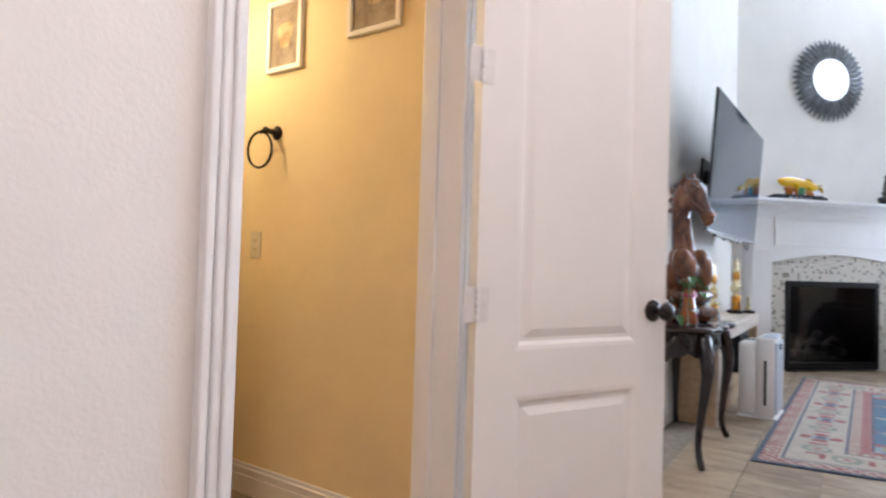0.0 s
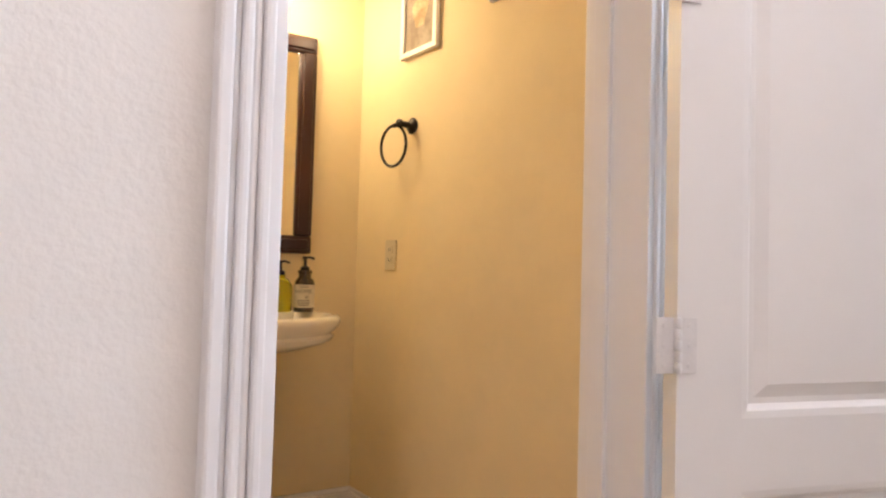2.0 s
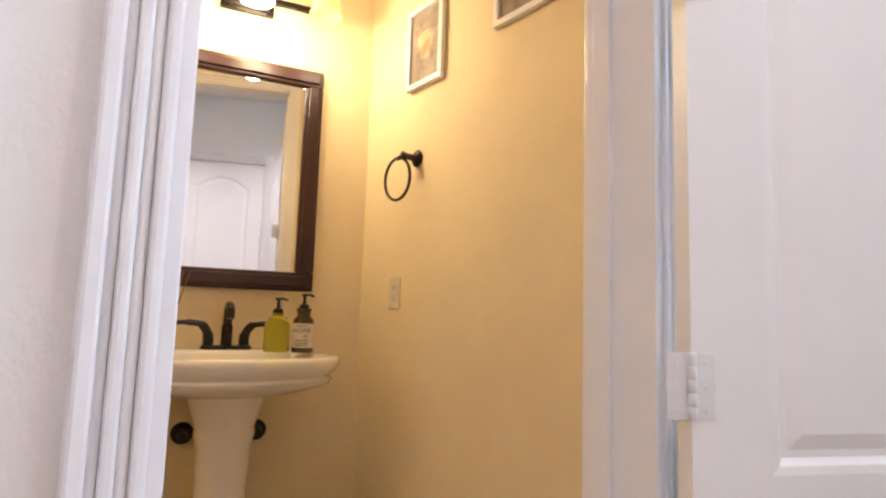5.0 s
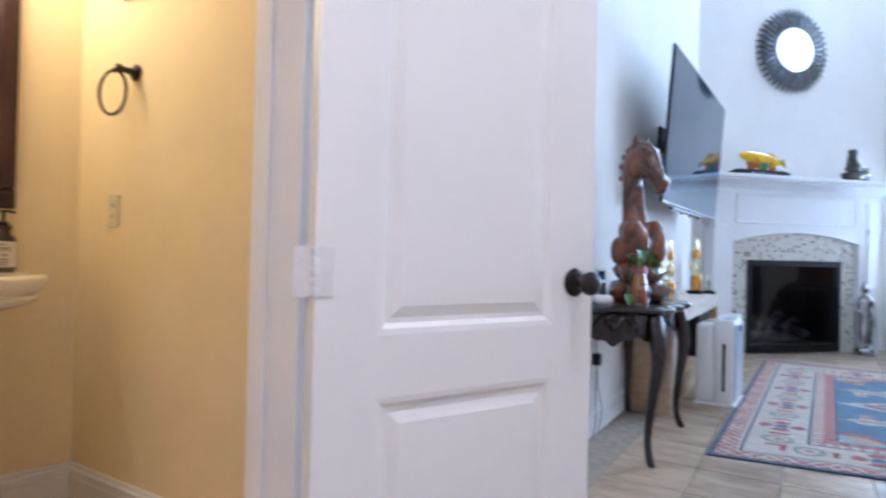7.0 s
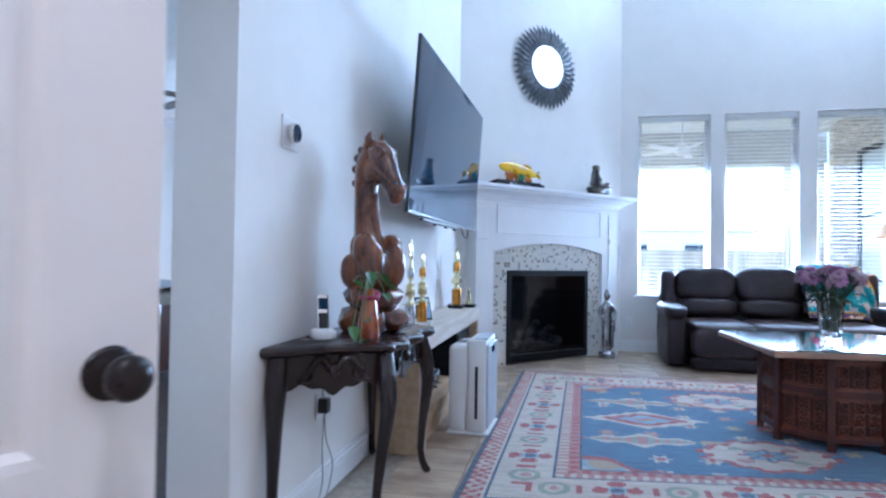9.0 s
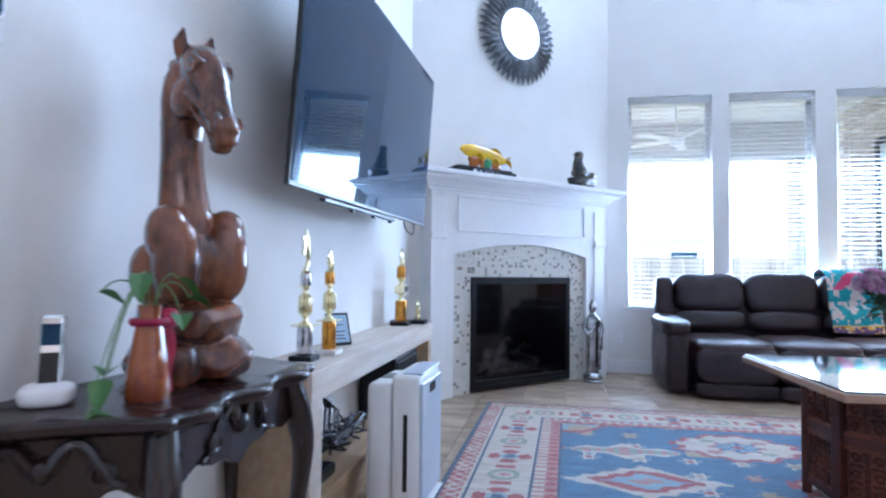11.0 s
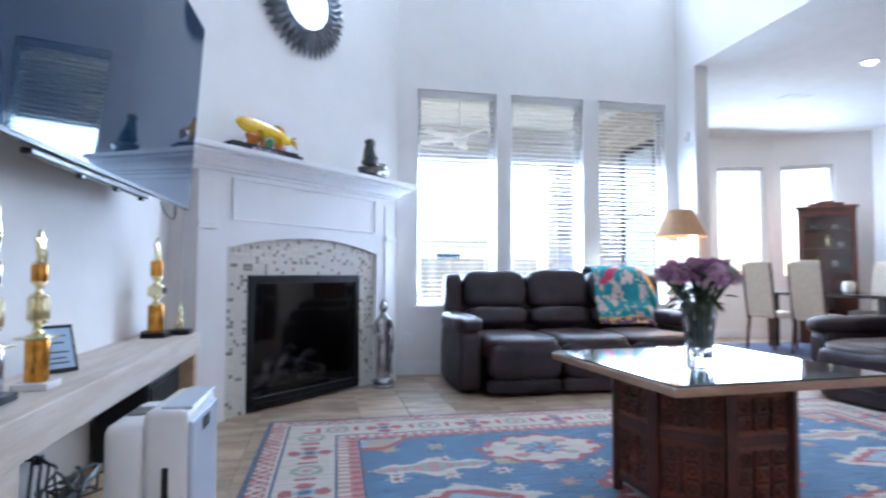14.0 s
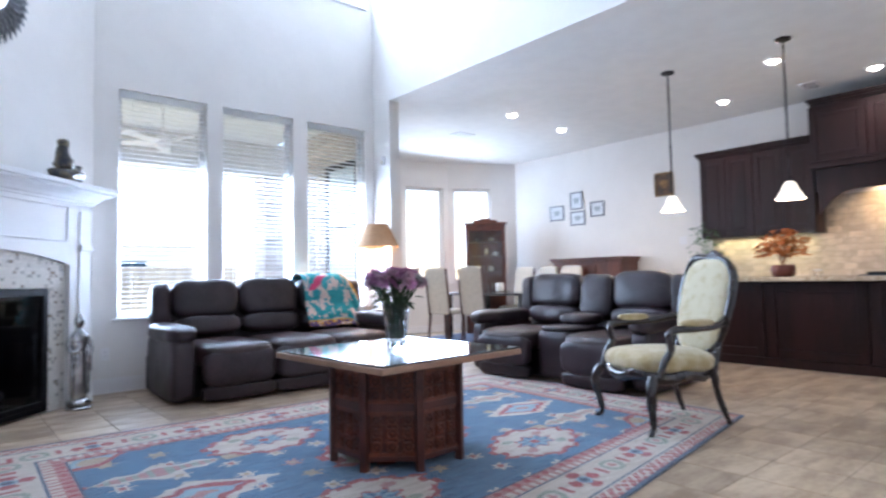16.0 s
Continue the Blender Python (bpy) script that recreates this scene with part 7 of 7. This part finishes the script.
copy_thing(dc, pose(5.98, 9.44, 0.007, 0, 0, 16))
copy_thing(dc, pose(7.22, 9.85, 0.007, 0, 0, 180))
copy_thing(dc, pose(7.25, 9.35, 0.007, 0, 0, 178))
copy_thing(dc, pose(7.26, 8.85, 0.007, 0, 0, 183))
cv = thing("table_vase", "white ceramic vase on the dining table", "vase", (6.75, 9.75, 0.76))
part("body", lathe(bmesh.new(), [(0, 0), (0.06, 0), (0.075, 0.05), (0.075, 0.12), (0.06, 0.15), (0.055, 0.15), (0, 0.02)], 24), PORCELAIN, cv, smooth=True)
part("tray", lathe(bmesh.new(), [(0, 0), (0.14, 0), (0.15, 0.008), (0, 0.006)], 28), DARKWOOD, cv, smooth=True)

curio = thing("corner_curio_cabinet", "cherry wood glass-fronted curio cabinet with a carved pediment", "cabinet")
W2 = 0.36
part("case", boxes((-W2, W2, 0.14, 0.40, 0, 1.95), (-W2, -W2 + 0.03, -0.16, 0.14, 0, 1.95), (W2 - 0.03, W2, -0.16, 0.14, 0, 1.95), (-W2, W2, -0.16, 0.14, 1.92, 1.95), (-W2, W2, -0.16, 0.14, 0, 0.70)), CHERRY, curio)
curio.matrix_world = pose(7.18, 10.52, 0, 0, 0, -42)
part("door_frame", boxes((-W2, -W2 + 0.07, -0.185, -0.16, 0.70, 1.92), (W2 - 0.07, W2, -0.185, -0.16, 0.70, 1.92), (-W2 + 0.07, W2 - 0.07, -0.185, -0.16, 1.84, 1.92), (-W2 + 0.07, W2 - 0.07, -0.185, -0.16, 0.70, 0.77), r=0.004), CHERRY, curio)
pane = part("door_glass", boxes((-W2 + 0.07, W2 - 0.07, -0.174, -0.171, 0.77, 1.84)), GLASS, curio)
for x0 in (-W2 + 0.01, 0.005):
    part("lower_door", boxes((x0, x0 + W2 - 0.015, -0.182, -0.16, 0.06, 0.68), r=0.005), CHERRY, curio)
part("pediment", boxes((-W2 - 0.03, W2 + 0.03, -0.20, 0.41, 1.95, 1.99), (-0.22, 0.22, -0.19, 0.38, 1.99, 2.03), (-0.10, 0.10, -0.19, 0.38, 2.03, 2.06), r=0.008), CHERRY, curio)
for z in (1.10, 1.38, 1.64):
    part("shelf", boxes((-W2 + 0.03, W2 - 0.03, -0.15, 0.14, z, z + 0.012)), CHERRY, curio)
for k, (x, z, h) in enumerate(((-0.12, 1.112, 0.14), (0.10, 1.112, 0.10), (0.02, 1.392, 0.18), (0.18, 1.392, 0.08), (-0.16, 1.652, 0.06), (0.12, 1.652, 0.07))):
    o = thing("ornament_jar", "small ceramic jar on a cabinet shelf", "jar", (0, 0, 0), 0, "curio ornaments")
    o.matrix_world = pose(7.18, 10.52, 0, 0, 0, -42) @ pose(x, -0.02, z)
    part("jar_body", lathe(bmesh.new(), [(0, 0), (0.03, 0), (0.05, h * 0.4), (0.045, h * 0.75), (0.025, h * 0.88), (0.03, h), (0, h)], 16), (GOLD, PORCELAIN, GOLD, PORCELAIN, SILVER, PORCELAIN)[k], o, smooth=True)

buffet = thing("buffet", "cherry wood buffet with a moulded back rail", "sideboard", (7.66, 8.02, 0))
part("case", boxes((0, 0.48, 0, 1.32, 0.08, 1.22)), CHERRY, buffet)
part("top_rail", boxes((-0.02, 0.486, -0.03, 1.35, 1.22, 1.26), (-0.04, 0.486, -0.05, 1.37, 1.26, 1.29), r=0.006), CHERRY, buffet)
for k in range(3):
    part("door", boxes((-0.02, 0, 0.02 + 0.435 * k, 0.435 + 0.435 * k - 0.01, 0.12, 1.18), r=0.005), CHERRY, buffet)
for y in (0.04, 1.28):
    part("foot", boxes((0.02, 0.10, y - 0.03, y + 0.03, 0, 0.08), r=0.006), CHERRY, buffet)

FRAME_S = mat("pewter_frame", (0.16, 0.17, 0.19), 0.35, 0.6, grain=0.2, size=20)
CERT = mat("certificate_paper", (0.70, 0.72, 0.74), 0.5, grain=0.06, size=12)
CERT2 = mat("certificate_print", (0.42, 0.46, 0.48), 0.6, grain=0.2, size=30)
for y, z, w, h in ((9.18, 2.32, 0.27, 0.31), (9.615, 2.135, 0.32, 0.27), (8.75, 2.135, 0.28, 0.26), (9.16, 2.01, 0.31, 0.25)):
    print_frame("certificate in a pewter frame on the dining wall", (8.15, y, z), -90, w, h, FRAME_S, CERT, CERT2, "dining room certificates")
print_frame("small gilt-framed dark painting on the wall", (8.15, 7.52, 2.39), -90, 0.31, 0.37, mat("gilt_frame", (0.30, 0.17, 0.06), 0.4, 0.5, grain=0.3, size=25), mat("dark_canvas", (0.14, 0.07, 0.03), 0.6, size=9, second=(0.05, 0.03, 0.02)), mat("ochre_paint", (0.34, 0.18, 0.06), 0.6, size=12, second=(0.18, 0.09, 0.03)))
plate("light_switch", "white double light switch plate", "switch", (8.15, 7.25, 1.50), -90, 0.12, 0.12, (), TRIM)
plate("wall_outlet", "white electric outlet below the window", "outlet", (0.80, 9.07, 0.36), 0, 0.072, 0.118, (-0.02, 0.02), TRIM)
sensor = thing("motion_sensor", "small white motion sensor high on the wall", "sensor", (3.80, 8.84, 2.47), 0)
part("housing", puff(bmesh.new(), (-0.02, 0, 0), (0.022, 0.028, 0.055), 3.5, 6), TRIM, sensor, smooth=True)
part("lens", puff(bmesh.new(), (-0.036, 0, -0.02), (0.01, 0.02, 0.022), 2.5, 5), IVORY, sensor, smooth=True)

drug = thing("dining_rug", "dark blue patterned rug under the dining table", "rug", (5.55, 8.55, 0))
part("woven_top", boxes((0, 2.2, 0, 2.25, 0, 0.007), r=0.002), mat("dark_blue_rug", (0.05, 0.09, 0.17), 0.95, size=9, second=(0.14, 0.13, 0.15), bump=0.6, bump_size=120), drug)
part("border", boxes((0.06, 2.14, 0.06, 0.14, 0.007, 0.0085), (0.06, 2.14, 2.11, 2.19, 0.007, 0.0085), (0.06, 0.14, 0.14, 2.11, 0.007, 0.0085), (2.06, 2.14, 0.14, 2.11, 0.007, 0.0085)), mat("rug_border", (0.20, 0.20, 0.24), 0.95, grain=0.3, size=30), drug)

# ---- bedroom seen through the opening ----
BEDF = mat("bedroom_planks", (0.075, 0.038, 0.022), 0.4, size=5, second=(0.04, 0.02, 0.012), stretch=(0.4, 6, 1), piece=0.2)
wall("wall_bed_far", "y", -5.55, -5.4, 2.0, 9.5, 0, 3.0, [], WALL, "pale bedroom wall behind the bed")
wall("wall_bed_south", "x", 2.30, 2.42, -5.4, -1.0, 0, 3.0, [], WALL, "pale bedroom side wall")
wall("wall_bed_north", "x", 9.3, 9.45, -5.4, -1.25, 0, 3.0, [(-3.9, -2.3, 0.7, 2.3)], WALL, "pale unseen bedroom wall with an opening")
structure(part("ceiling_bed", boxes((-5.55, -1.25, 2.15, 9.45, 3.0, 3.12)), CEIL), "white bedroom ceiling", "ceiling")
structure(part("trim_bed_crown", boxes((-5.4, -5.30, 2.3, 9.3, 2.93, 3.0), (-5.4, -5.34, 2.3, 9.3, 2.88, 2.93), r=0.01), TRIM), "white crown moulding round the bedroom", "trim")
# added lamp before the unseen wall's opening, to brighten the bedroom
area_lamp("bedroom_window_light", (-3.1, 9.2, 1.5), (-3.1, 4, 1.0), 1.5, 1.5, 36, DAY)
bfloor = structure(part("floor_bedroom", boxes((-5.4, -1.14, 2.42, 9.3, -0.012, -0.002)), BEDF), "dark hardwood plank bedroom floor", "floor")
plank = None
for i in range(11):
    for j in range(6):
        x0 = -1.16 - 0.13 * (i + 1)
        if plank is None:
            plank = part("plank", boxes((0.001, 0.129, 0.001, 1.10, -0.002, 0.001), r=0.0008), BEDF, bfloor)
            plank.location = (x0, 2.43, 0)
        elif 2.43 + 1.102 * j - 0.4 * (i % 2) > 2.42:
            share("plank", plank, bfloor, (x0, 2.43 + 1.102 * j - 0.4 * (i % 2), 0))
bed = thing("bed", "dark wooden sleigh bed made up with grey bedding", "bed", (-5.38, 5.55, 0))
part("headboard", boxes((0.0, 0.07, 0, 2.0, 0, 1.30), r=0.01), CHERRY, bed)
part("headboard_roll", tube(bmesh.new(), [(0.02, -0.02, 1.34), (0.02, 2.02, 1.34)], 0.06, 14), DARKWOOD, bed, smooth=True)
for k in range(4):
    part("headboard_panel", boxes((0.068, 0.085, 0.06 + 0.48 * k, 0.48 + 0.48 * k, 0.75, 1.24), r=0.008), DARKWOOD, bed)
part("side_rail", boxes((0.07, 2.22, 0.0, 0.05, 0.22, 0.55), r=0.008), CHERRY, bed)
part("footboard", boxes((2.22, 2.30, 0.0, 2.0, 0.15, 0.68), r=0.015), CHERRY, bed)
for y in (0.04, 1.96):
    part("foot_post", lathe(bmesh.new(), [(0, 0), (0.035, 0), (0.06, 0.04), (0.045, 0.09), (0.07, 0.13), (0.07, 0.68), (0.05, 0.72), (0, 0.73)], 16, pose(2.26, y, 0)), DARKWOOD, bed, smooth=True)
part("mattress", puff(bmesh.new(), (1.14, 1.0, 0.62), (1.08, 0.97, 0.17), 8, 8), CREAMFAB, bed, smooth=True)
GREYB = mat("grey_bedding", (0.42, 0.43, 0.46), 0.9, grain=0.12, size=6, bump=0.4, bump_size=60)
bm = bmesh.new()
rows = []
for k in range(31):
    x = 0.55 + 1.66 * k / 30
    row = []
    for y, z in ((-0.045, 0.52), (-0.05, 0.70), (0.0, 0.80), (0.4, 0.815), (1.0, 0.82), (1.6, 0.815), (2.02, 0.79), (2.05, 0.52)):
        w = 0.018 * math.sin(k * 1.3) if z < 0.75 else 0.006 * math.sin(k * 0.9 + y * 3)
        row.append(bm.verts.new((x, y + (w if z < 0.75 else 0), z + (w if z > 0.75 else 0))))
    rows.append(row)
for a, b in zip(rows, rows[1:]):
    for i in range(7):
        bm.faces.new((a[i], a[i + 1], b[i + 1], b[i]))
cover = thing("bedspread", "rumpled grey bedspread hanging over the bed side", "bedding", (-5.38, 5.55, 0))
q = part("cloth", bm, GREYB, cover, smooth=True)
sq = q.modifiers.new("thickness", "SOLIDIFY")
sq.thickness, sq.offset = 0.012, 1.0
for y in (0.45, 1.0, 1.55):
    pw = thing("bed_pillow", "patterned cream cushion leaning on the headboard", "pillow", (-5.38, 5.55, 0), 0, "bed pillows")
    part("cushion", puff(bmesh.new(), (0, 0, 0), (0.07, 0.26, 0.24), 2.6, 9, 0.008, pose(0.24, y, 1.02, 0, -22)), mat("patterned_cushion", (0.55, 0.52, 0.50), 0.9, size=24, second=(0.34, 0.31, 0.31), bump=0.4), pw, smooth=True)
ns = thing("nightstand", "dark wooden nightstand beside the bed", "nightstand", (-5.15, 7.95, 0))
part("case", boxes((-0.22, 0.22, -0.27, 0.27, 0.06, 0.66), r=0.006), CHERRY, ns)
part("drawer", boxes((0.22, 0.235, -0.24, 0.24, 0.42, 0.62), (0.22, 0.235, -0.24, 0.24, 0.12, 0.38), r=0.004), CHERRY, ns)
bl = thing("table_lamp", "lit white bedside lamp on the nightstand", "table lamp", (-5.15, 7.95, 0.66))
part("foot", lathe(bmesh.new(), [(0, 0), (0.07, 0), (0.03, 0.03), (0.05, 0.15), (0.015, 0.28), (0, 0.28)], 18), CHROME, bl, smooth=True)
part("shade", lathe(bmesh.new(), [(0.10, 0.50), (0.17, 0.24), (0.166, 0.24), (0.097, 0.50)], 28), mat("lit_white_shade", (0.9, 0.8, 0.75), 0.8, emit=1.2, emit_colour=(1.0, 0.75, 0.62)), bl, smooth=True)
point_lamp("bedside_bulb", (-5.15, 7.95, 1.0), 5.5, (1.0, 0.72, 0.55), 0.05)
dm = thing("diamond_mirror", "dark-framed square mirror hung as a diamond", "mirror")
dm.matrix_world = pose(-5.395, 7.05, 2.02, 45, 0, 0)
for r in ((-0.33, 0.33, 0.30, 0.33), (-0.33, 0.33, -0.33, -0.30), (-0.33, -0.30, -0.30, 0.30), (0.30, 0.33, -0.30, 0.30)):
    part("frame_bar", boxes((0, 0.03, *r), r=0.004), BLACK, dm)
for r in ((-0.30, 0.30, 0.22, 0.30), (-0.30, 0.30, -0.30, -0.22), (-0.30, -0.22, -0.22, 0.22), (0.22, 0.30, -0.22, 0.22)):
    part("mat_bar", boxes((0, 0.012, *r)), TRIM, dm)
part("glass", boxes((0, 0.008, -0.22, 0.22, -0.22, 0.22)), MIRROR, dm)
fan = thing("ceiling_fan", "dark-bladed bedroom ceiling fan", "ceiling fan", (-3.55, 6.7, 2.62))
part("motor", lathe(bmesh.new(), [(0.02, 0.38), (0.05, 0.36), (0.012, 0.34), (0.012, 0.10), (0.10, 0.08), (0.11, 0.0), (0.06, -0.04), (0, -0.05)], 20), BRONZE, fan, smooth=True)
for k in range(5):
    bm = boxes((0.12, 0.66, -0.06, 0.06, 0.02, 0.028), r=0.003)
    ob = part("blade", bm, DARKWOOD, fan)
    ob.matrix_local = pose(0, 0, 0, 8, 0, 72 * k + 10)

# ---- outside the windows ----
LAWN = mat("lawn", (0.30, 0.33, 0.17), 0.95, size=3, second=(0.37, 0.36, 0.22), bump=0.8, bump_size=60)
CONC = mat("patio_concrete", (0.70, 0.68, 0.64), 0.9, grain=0.15, size=5, bump=0.3)
BRICK = mat("buff_brick", (0.58, 0.51, 0.45), 0.85, size=14, second=(0.48, 0.41, 0.36), bump=0.5, piece=0.2)
structure(part("ground", boxes((-150, 150, 11.9, 400, -0.3, -0.15), (-150, -6.2, -150, 11.9, -0.3, -0.15), (8.5, 150, -150, 11.9, -0.3, -0.15), (-6.2, 8.5, -150, -1.65, -0.3, -0.15)), LAWN), "sunlit green lawn behind the house", "ground")
structure(part("pavement_patio", boxes((-4.0, 4.0, 9.25, 13.2, -0.11, -0.02)), CONC), "pale concrete patio slab", "pavement")
structure(part("ceiling_patio", boxes((-4.0, 3.95, 9.25, 12.9, 3.32, 3.5)), mat("patio_soffit", (0.88, 0.88, 0.87), 0.9, grain=0.06, size=4)), "white patio roof soffit", "ceiling")
structure(part("wall_brick_side", boxes((3.93, 3.95, 9.25, 11.3, 0, CZ)), GROUT), "buff brick house wall beside the patio", "wall")
pf = thing("ceiling_fan", "white patio ceiling fan", "ceiling fan", (1.62, 10.3, 2.65))
part("motor", lathe(bmesh.new(), [(0.05, 0.67), (0.05, 0.65), (0.012, 0.64), (0.012, 0.12), (0.09, 0.09), (0.10, 0.0), (0.06, -0.05), (0, -0.06)], 20), TRIM, pf, smooth=True)
for k in range(5):
    ob = part("blade", boxes((0.10, 0.62, -0.065, 0.065, 0.02, 0.03), r=0.003), TRIM, pf)
    ob.matrix_local = pose(0, 0, 0, 10, 0, 72 * k)
# greyer than the soffit: the shade on the beam's face is in the colour
structure(part("wall_patio_beam", boxes((-4.0, 4.2, 12.2, 12.6, 2.77, 3.32), r=0.004), mat("shaded_patio_beam", (0.62, 0.60, 0.57), 0.8, grain=0.06, size=4)), "boxed beam along the patio's edge, greyed as in shade", "wall")
sw = thing("window_side", "dark-framed side window in the brick wall", "window", kind="structure")
for fy0, fy1, fz0, fz1 in ((9.62, 9.70, 0.85, 2.65), (10.40, 10.48, 0.85, 2.65), (9.70, 10.40, 2.57, 2.65), (9.70, 10.40, 0.85, 0.93), (9.70, 10.40, 1.72, 1.76)):
    part("window_frame", boxes((3.895, 3.931, fy0, fy1, fz0, fz1), r=0.003), BRONZE, sw)
# pale opaque pane: the glass's bright reflection is put into its base colour
part("pane", boxes((3.916, 3.922, 9.70, 10.40, 0.93, 2.57)), mat("painted_reflection_pane", (0.62, 0.69, 0.73), 0.06, grain=0.05, size=3, coat=0.8), sw)
post = thing("patio_column", "square buff brick patio column", "column", (3.93, 12.4, -0.15))
part("shaft", boxes((-0.22, 0.22, -0.22, 0.22, 0, 2.92)), GROUT, post)
neighbour = thing("neighbour_house", "distant pale brick house with a grey roof", "house", (1.5, 38, -0.15))
part("wall", boxes((-9, 9, 0, 8, 0, 3.2)), mat("pale_neighbour_brick", (0.72, 0.68, 0.62), 0.9, size=10, second=(0.62, 0.57, 0.51), bump=0.3), neighbour)
bm = bmesh.new()
rv = [bm.verts.new(p) for p in ((-9.6, -0.6, 3.2), (9.6, -0.6, 3.2), (9.6, 8.6, 3.2), (-9.6, 8.6, 3.2), (-5, 4, 4.6), (5, 4, 4.6))]
for f in ((0, 1, 5, 4), (1, 2, 5), (2, 3, 4, 5), (3, 0, 4), (3, 2, 1, 0)):
    bm.faces.new([rv[i] for i in f])
part("roof", bm, mat("grey_shingle", (0.36, 0.35, 0.35), 0.9, grain=0.3, size=6), neighbour)
for x in (-6, -2, 2.5, 6):
    part("window", boxes((x - 0.7, x + 0.7, -0.05, 0.02, 0.9, 2.4)), SCREEN, neighbour)
fence = thing("garden_fence", "weathered wooden garden fence", "fence", (0, 27, -0.15))
first = None
for k in range(120):
    if first is None:
        first = part("fence_board", boxes((0, 0.138, 0, 0.02, 0, 1.8), r=0.003), mat("fence_wood", (0.42, 0.35, 0.28), 0.9, size=6, second=(0.33, 0.27, 0.21), stretch=(4, 4, 0.4), piece=0.2), fence)
        first.location = (-9, 0, 0)
    else:
        share("fence_board", first, fence, (-9 + 0.15 * k, 0, 0))

# ---- pieces: bricks, mosaic, backsplash, floor tiles ----
side = bpy.data.objects["wall_brick_side"]
brick = None
for r in range(36):
    for k in range(9):
        y0 = 9.27 + 0.225 * k + (0.1125 if r % 2 else 0.0)
        z0 = 0.02 + 0.088 * r
        if y0 < 10.46 and y0 + 0.213 > 9.64 and 0.80 < z0 < 2.62:
            continue
        if brick is None:
            brick = part("brick", boxes((-0.011, 0, 0, 0.213, 0, 0.077), r=0.002), BRICK, side)
            brick.location = (3.931, y0, z0)
        else:
            share("brick", brick, side, (3.931, y0, z0))
shaft = post.children[0]
for r in range(33):
    for k in range(2):
        for face_i in range(2):
            off = -0.21 + 0.215 * k
            z0 = 0.01 + 0.088 * r
            if face_i == 0:
                share("brick", brick, shaft, (off + 0.205, -0.219, z0), (0, 0, radians(90)))
            else:
                share("brick", brick, shaft, (-0.219, off, z0))

# mosaic round the firebox
mrnd = random.Random(7)
MOS = [mat("mosaic_white", (0.75, 0.71, 0.65), 0.25, grain=0.06, size=12, piece=0.08), mat("mosaic_grey", (0.46, 0.43, 0.39), 0.2, grain=0.15, size=12, piece=0.2), mat("mosaic_brown", (0.33, 0.26, 0.20), 0.2, grain=0.15, size=12, piece=0.2)]
srcs, many = {}, {}
TS = 0.0265
cells = []
for i in range(int(1.58 / TS)):
    for j in range(int(1.30 / TS)):
        s, z = -0.20 + TS * (i + 0.5), 0.004 + TS * (j + 0.5)
        if z + TS / 2 > arch_z(s) + 0.02 or (0 - TS * 0.4 < s < FW + TS * 0.4 and z < FH + TS * 0.3):
            continue
        small = mrnd.random() < 0.135
        cells.append((s, z, (1 if mrnd.random() < 0.6 else 2) if small else 0))
cells.sort(key=lambda c: -c[1])
count = 0
rest = {0: bmesh.new(), 1: bmesh.new(), 2: bmesh.new()}
for s, z, m in cells:
    if count < 300:
        if m not in srcs:
            srcs[m] = part("mosaic_tile", boxes((-TS * 0.44, TS * 0.44, -0.005, 0.004, -TS * 0.44, TS * 0.44)), MOS[m], fp)
            srcs[m].location = (s, 0.003, z)
        else:
            share("mosaic_tile", srcs[m], fp, (s, 0.003, z))
        count += 1
    else:
        box(rest[m], s - TS * 0.44, s + TS * 0.44, -0.002, 0.007, z - TS * 0.44, z + TS * 0.44)
for m, bm in rest.items():
    tagged(part("mosaic_tiles", bm, MOS[m], fp), kind="stuff")

# backsplash of small stone tiles
splash = structure(part("wall_backsplash", boxes((8.138, 8.149, 2.6, 6.80, 0.94, 1.95)), GROUT), "travertine tile backsplash behind the cooktop", "wall")
st = None
for i in range(20):
    for j in range(13):
        y0, z0 = 3.75 + 0.152 * i + (0.076 if j % 2 else 0), 0.943 + 0.077 * j
        if y0 > 6.6 or (y0 > 5.2 and z0 > 1.42):
            continue
        if st is None:
            st = part("splash_tile", boxes((-0.006, 0, 0, 0.148, 0, 0.073), r=0.0015), STONEB, splash)
            st.location = (8.138, y0, z0)
        else:
            share("splash_tile", st, splash, (8.138, y0, z0))

# travertine floor tiles
TP = 0.345
near, far_t = [], []
for i in range(-18, 27):
    for j in range(-9, 34):
        x0, y0 = -0.106 + TP * i, 0.02 + TP * j
        if x0 < -2.75 or x0 > 8.1 or y0 < -1.55 or y0 > 11.3 or (x0 < -0.98 and y0 > 2.0) or (x0 < -1.2 and y0 > 3.0):
            continue
        if x0 < -0.96 and y0 + TP > 2.28:
            continue
        under_rug = 0.0 < x0 < 3.5 and 4.4 < y0 < 6.9
        (near if (-1.1 < x0 < 5.0 and 2.9 < y0 < 9.0 and not under_rug) else far_t).append((x0, y0))
tile = part("tile", boxes((0.002, TP - 0.002, 0.002, TP - 0.002, -0.012, 0.0), r=0.0015), TILE, FLOOR)
tile.location = (near[0][0], near[0][1], 0)
for x0, y0 in near[1:300]:
    share("tile", tile, FLOOR, (x0, y0, 0))
bm = bmesh.new()
for x0, y0 in near[300:] + far_t:
    box(bm, x0 + 0.002, x0 + TP - 0.002, y0 + 0.002, y0 + TP - 0.002, -0.012, 0.0)
tagged(part("tiles", bm, TILE, FLOOR), kind="stuff")
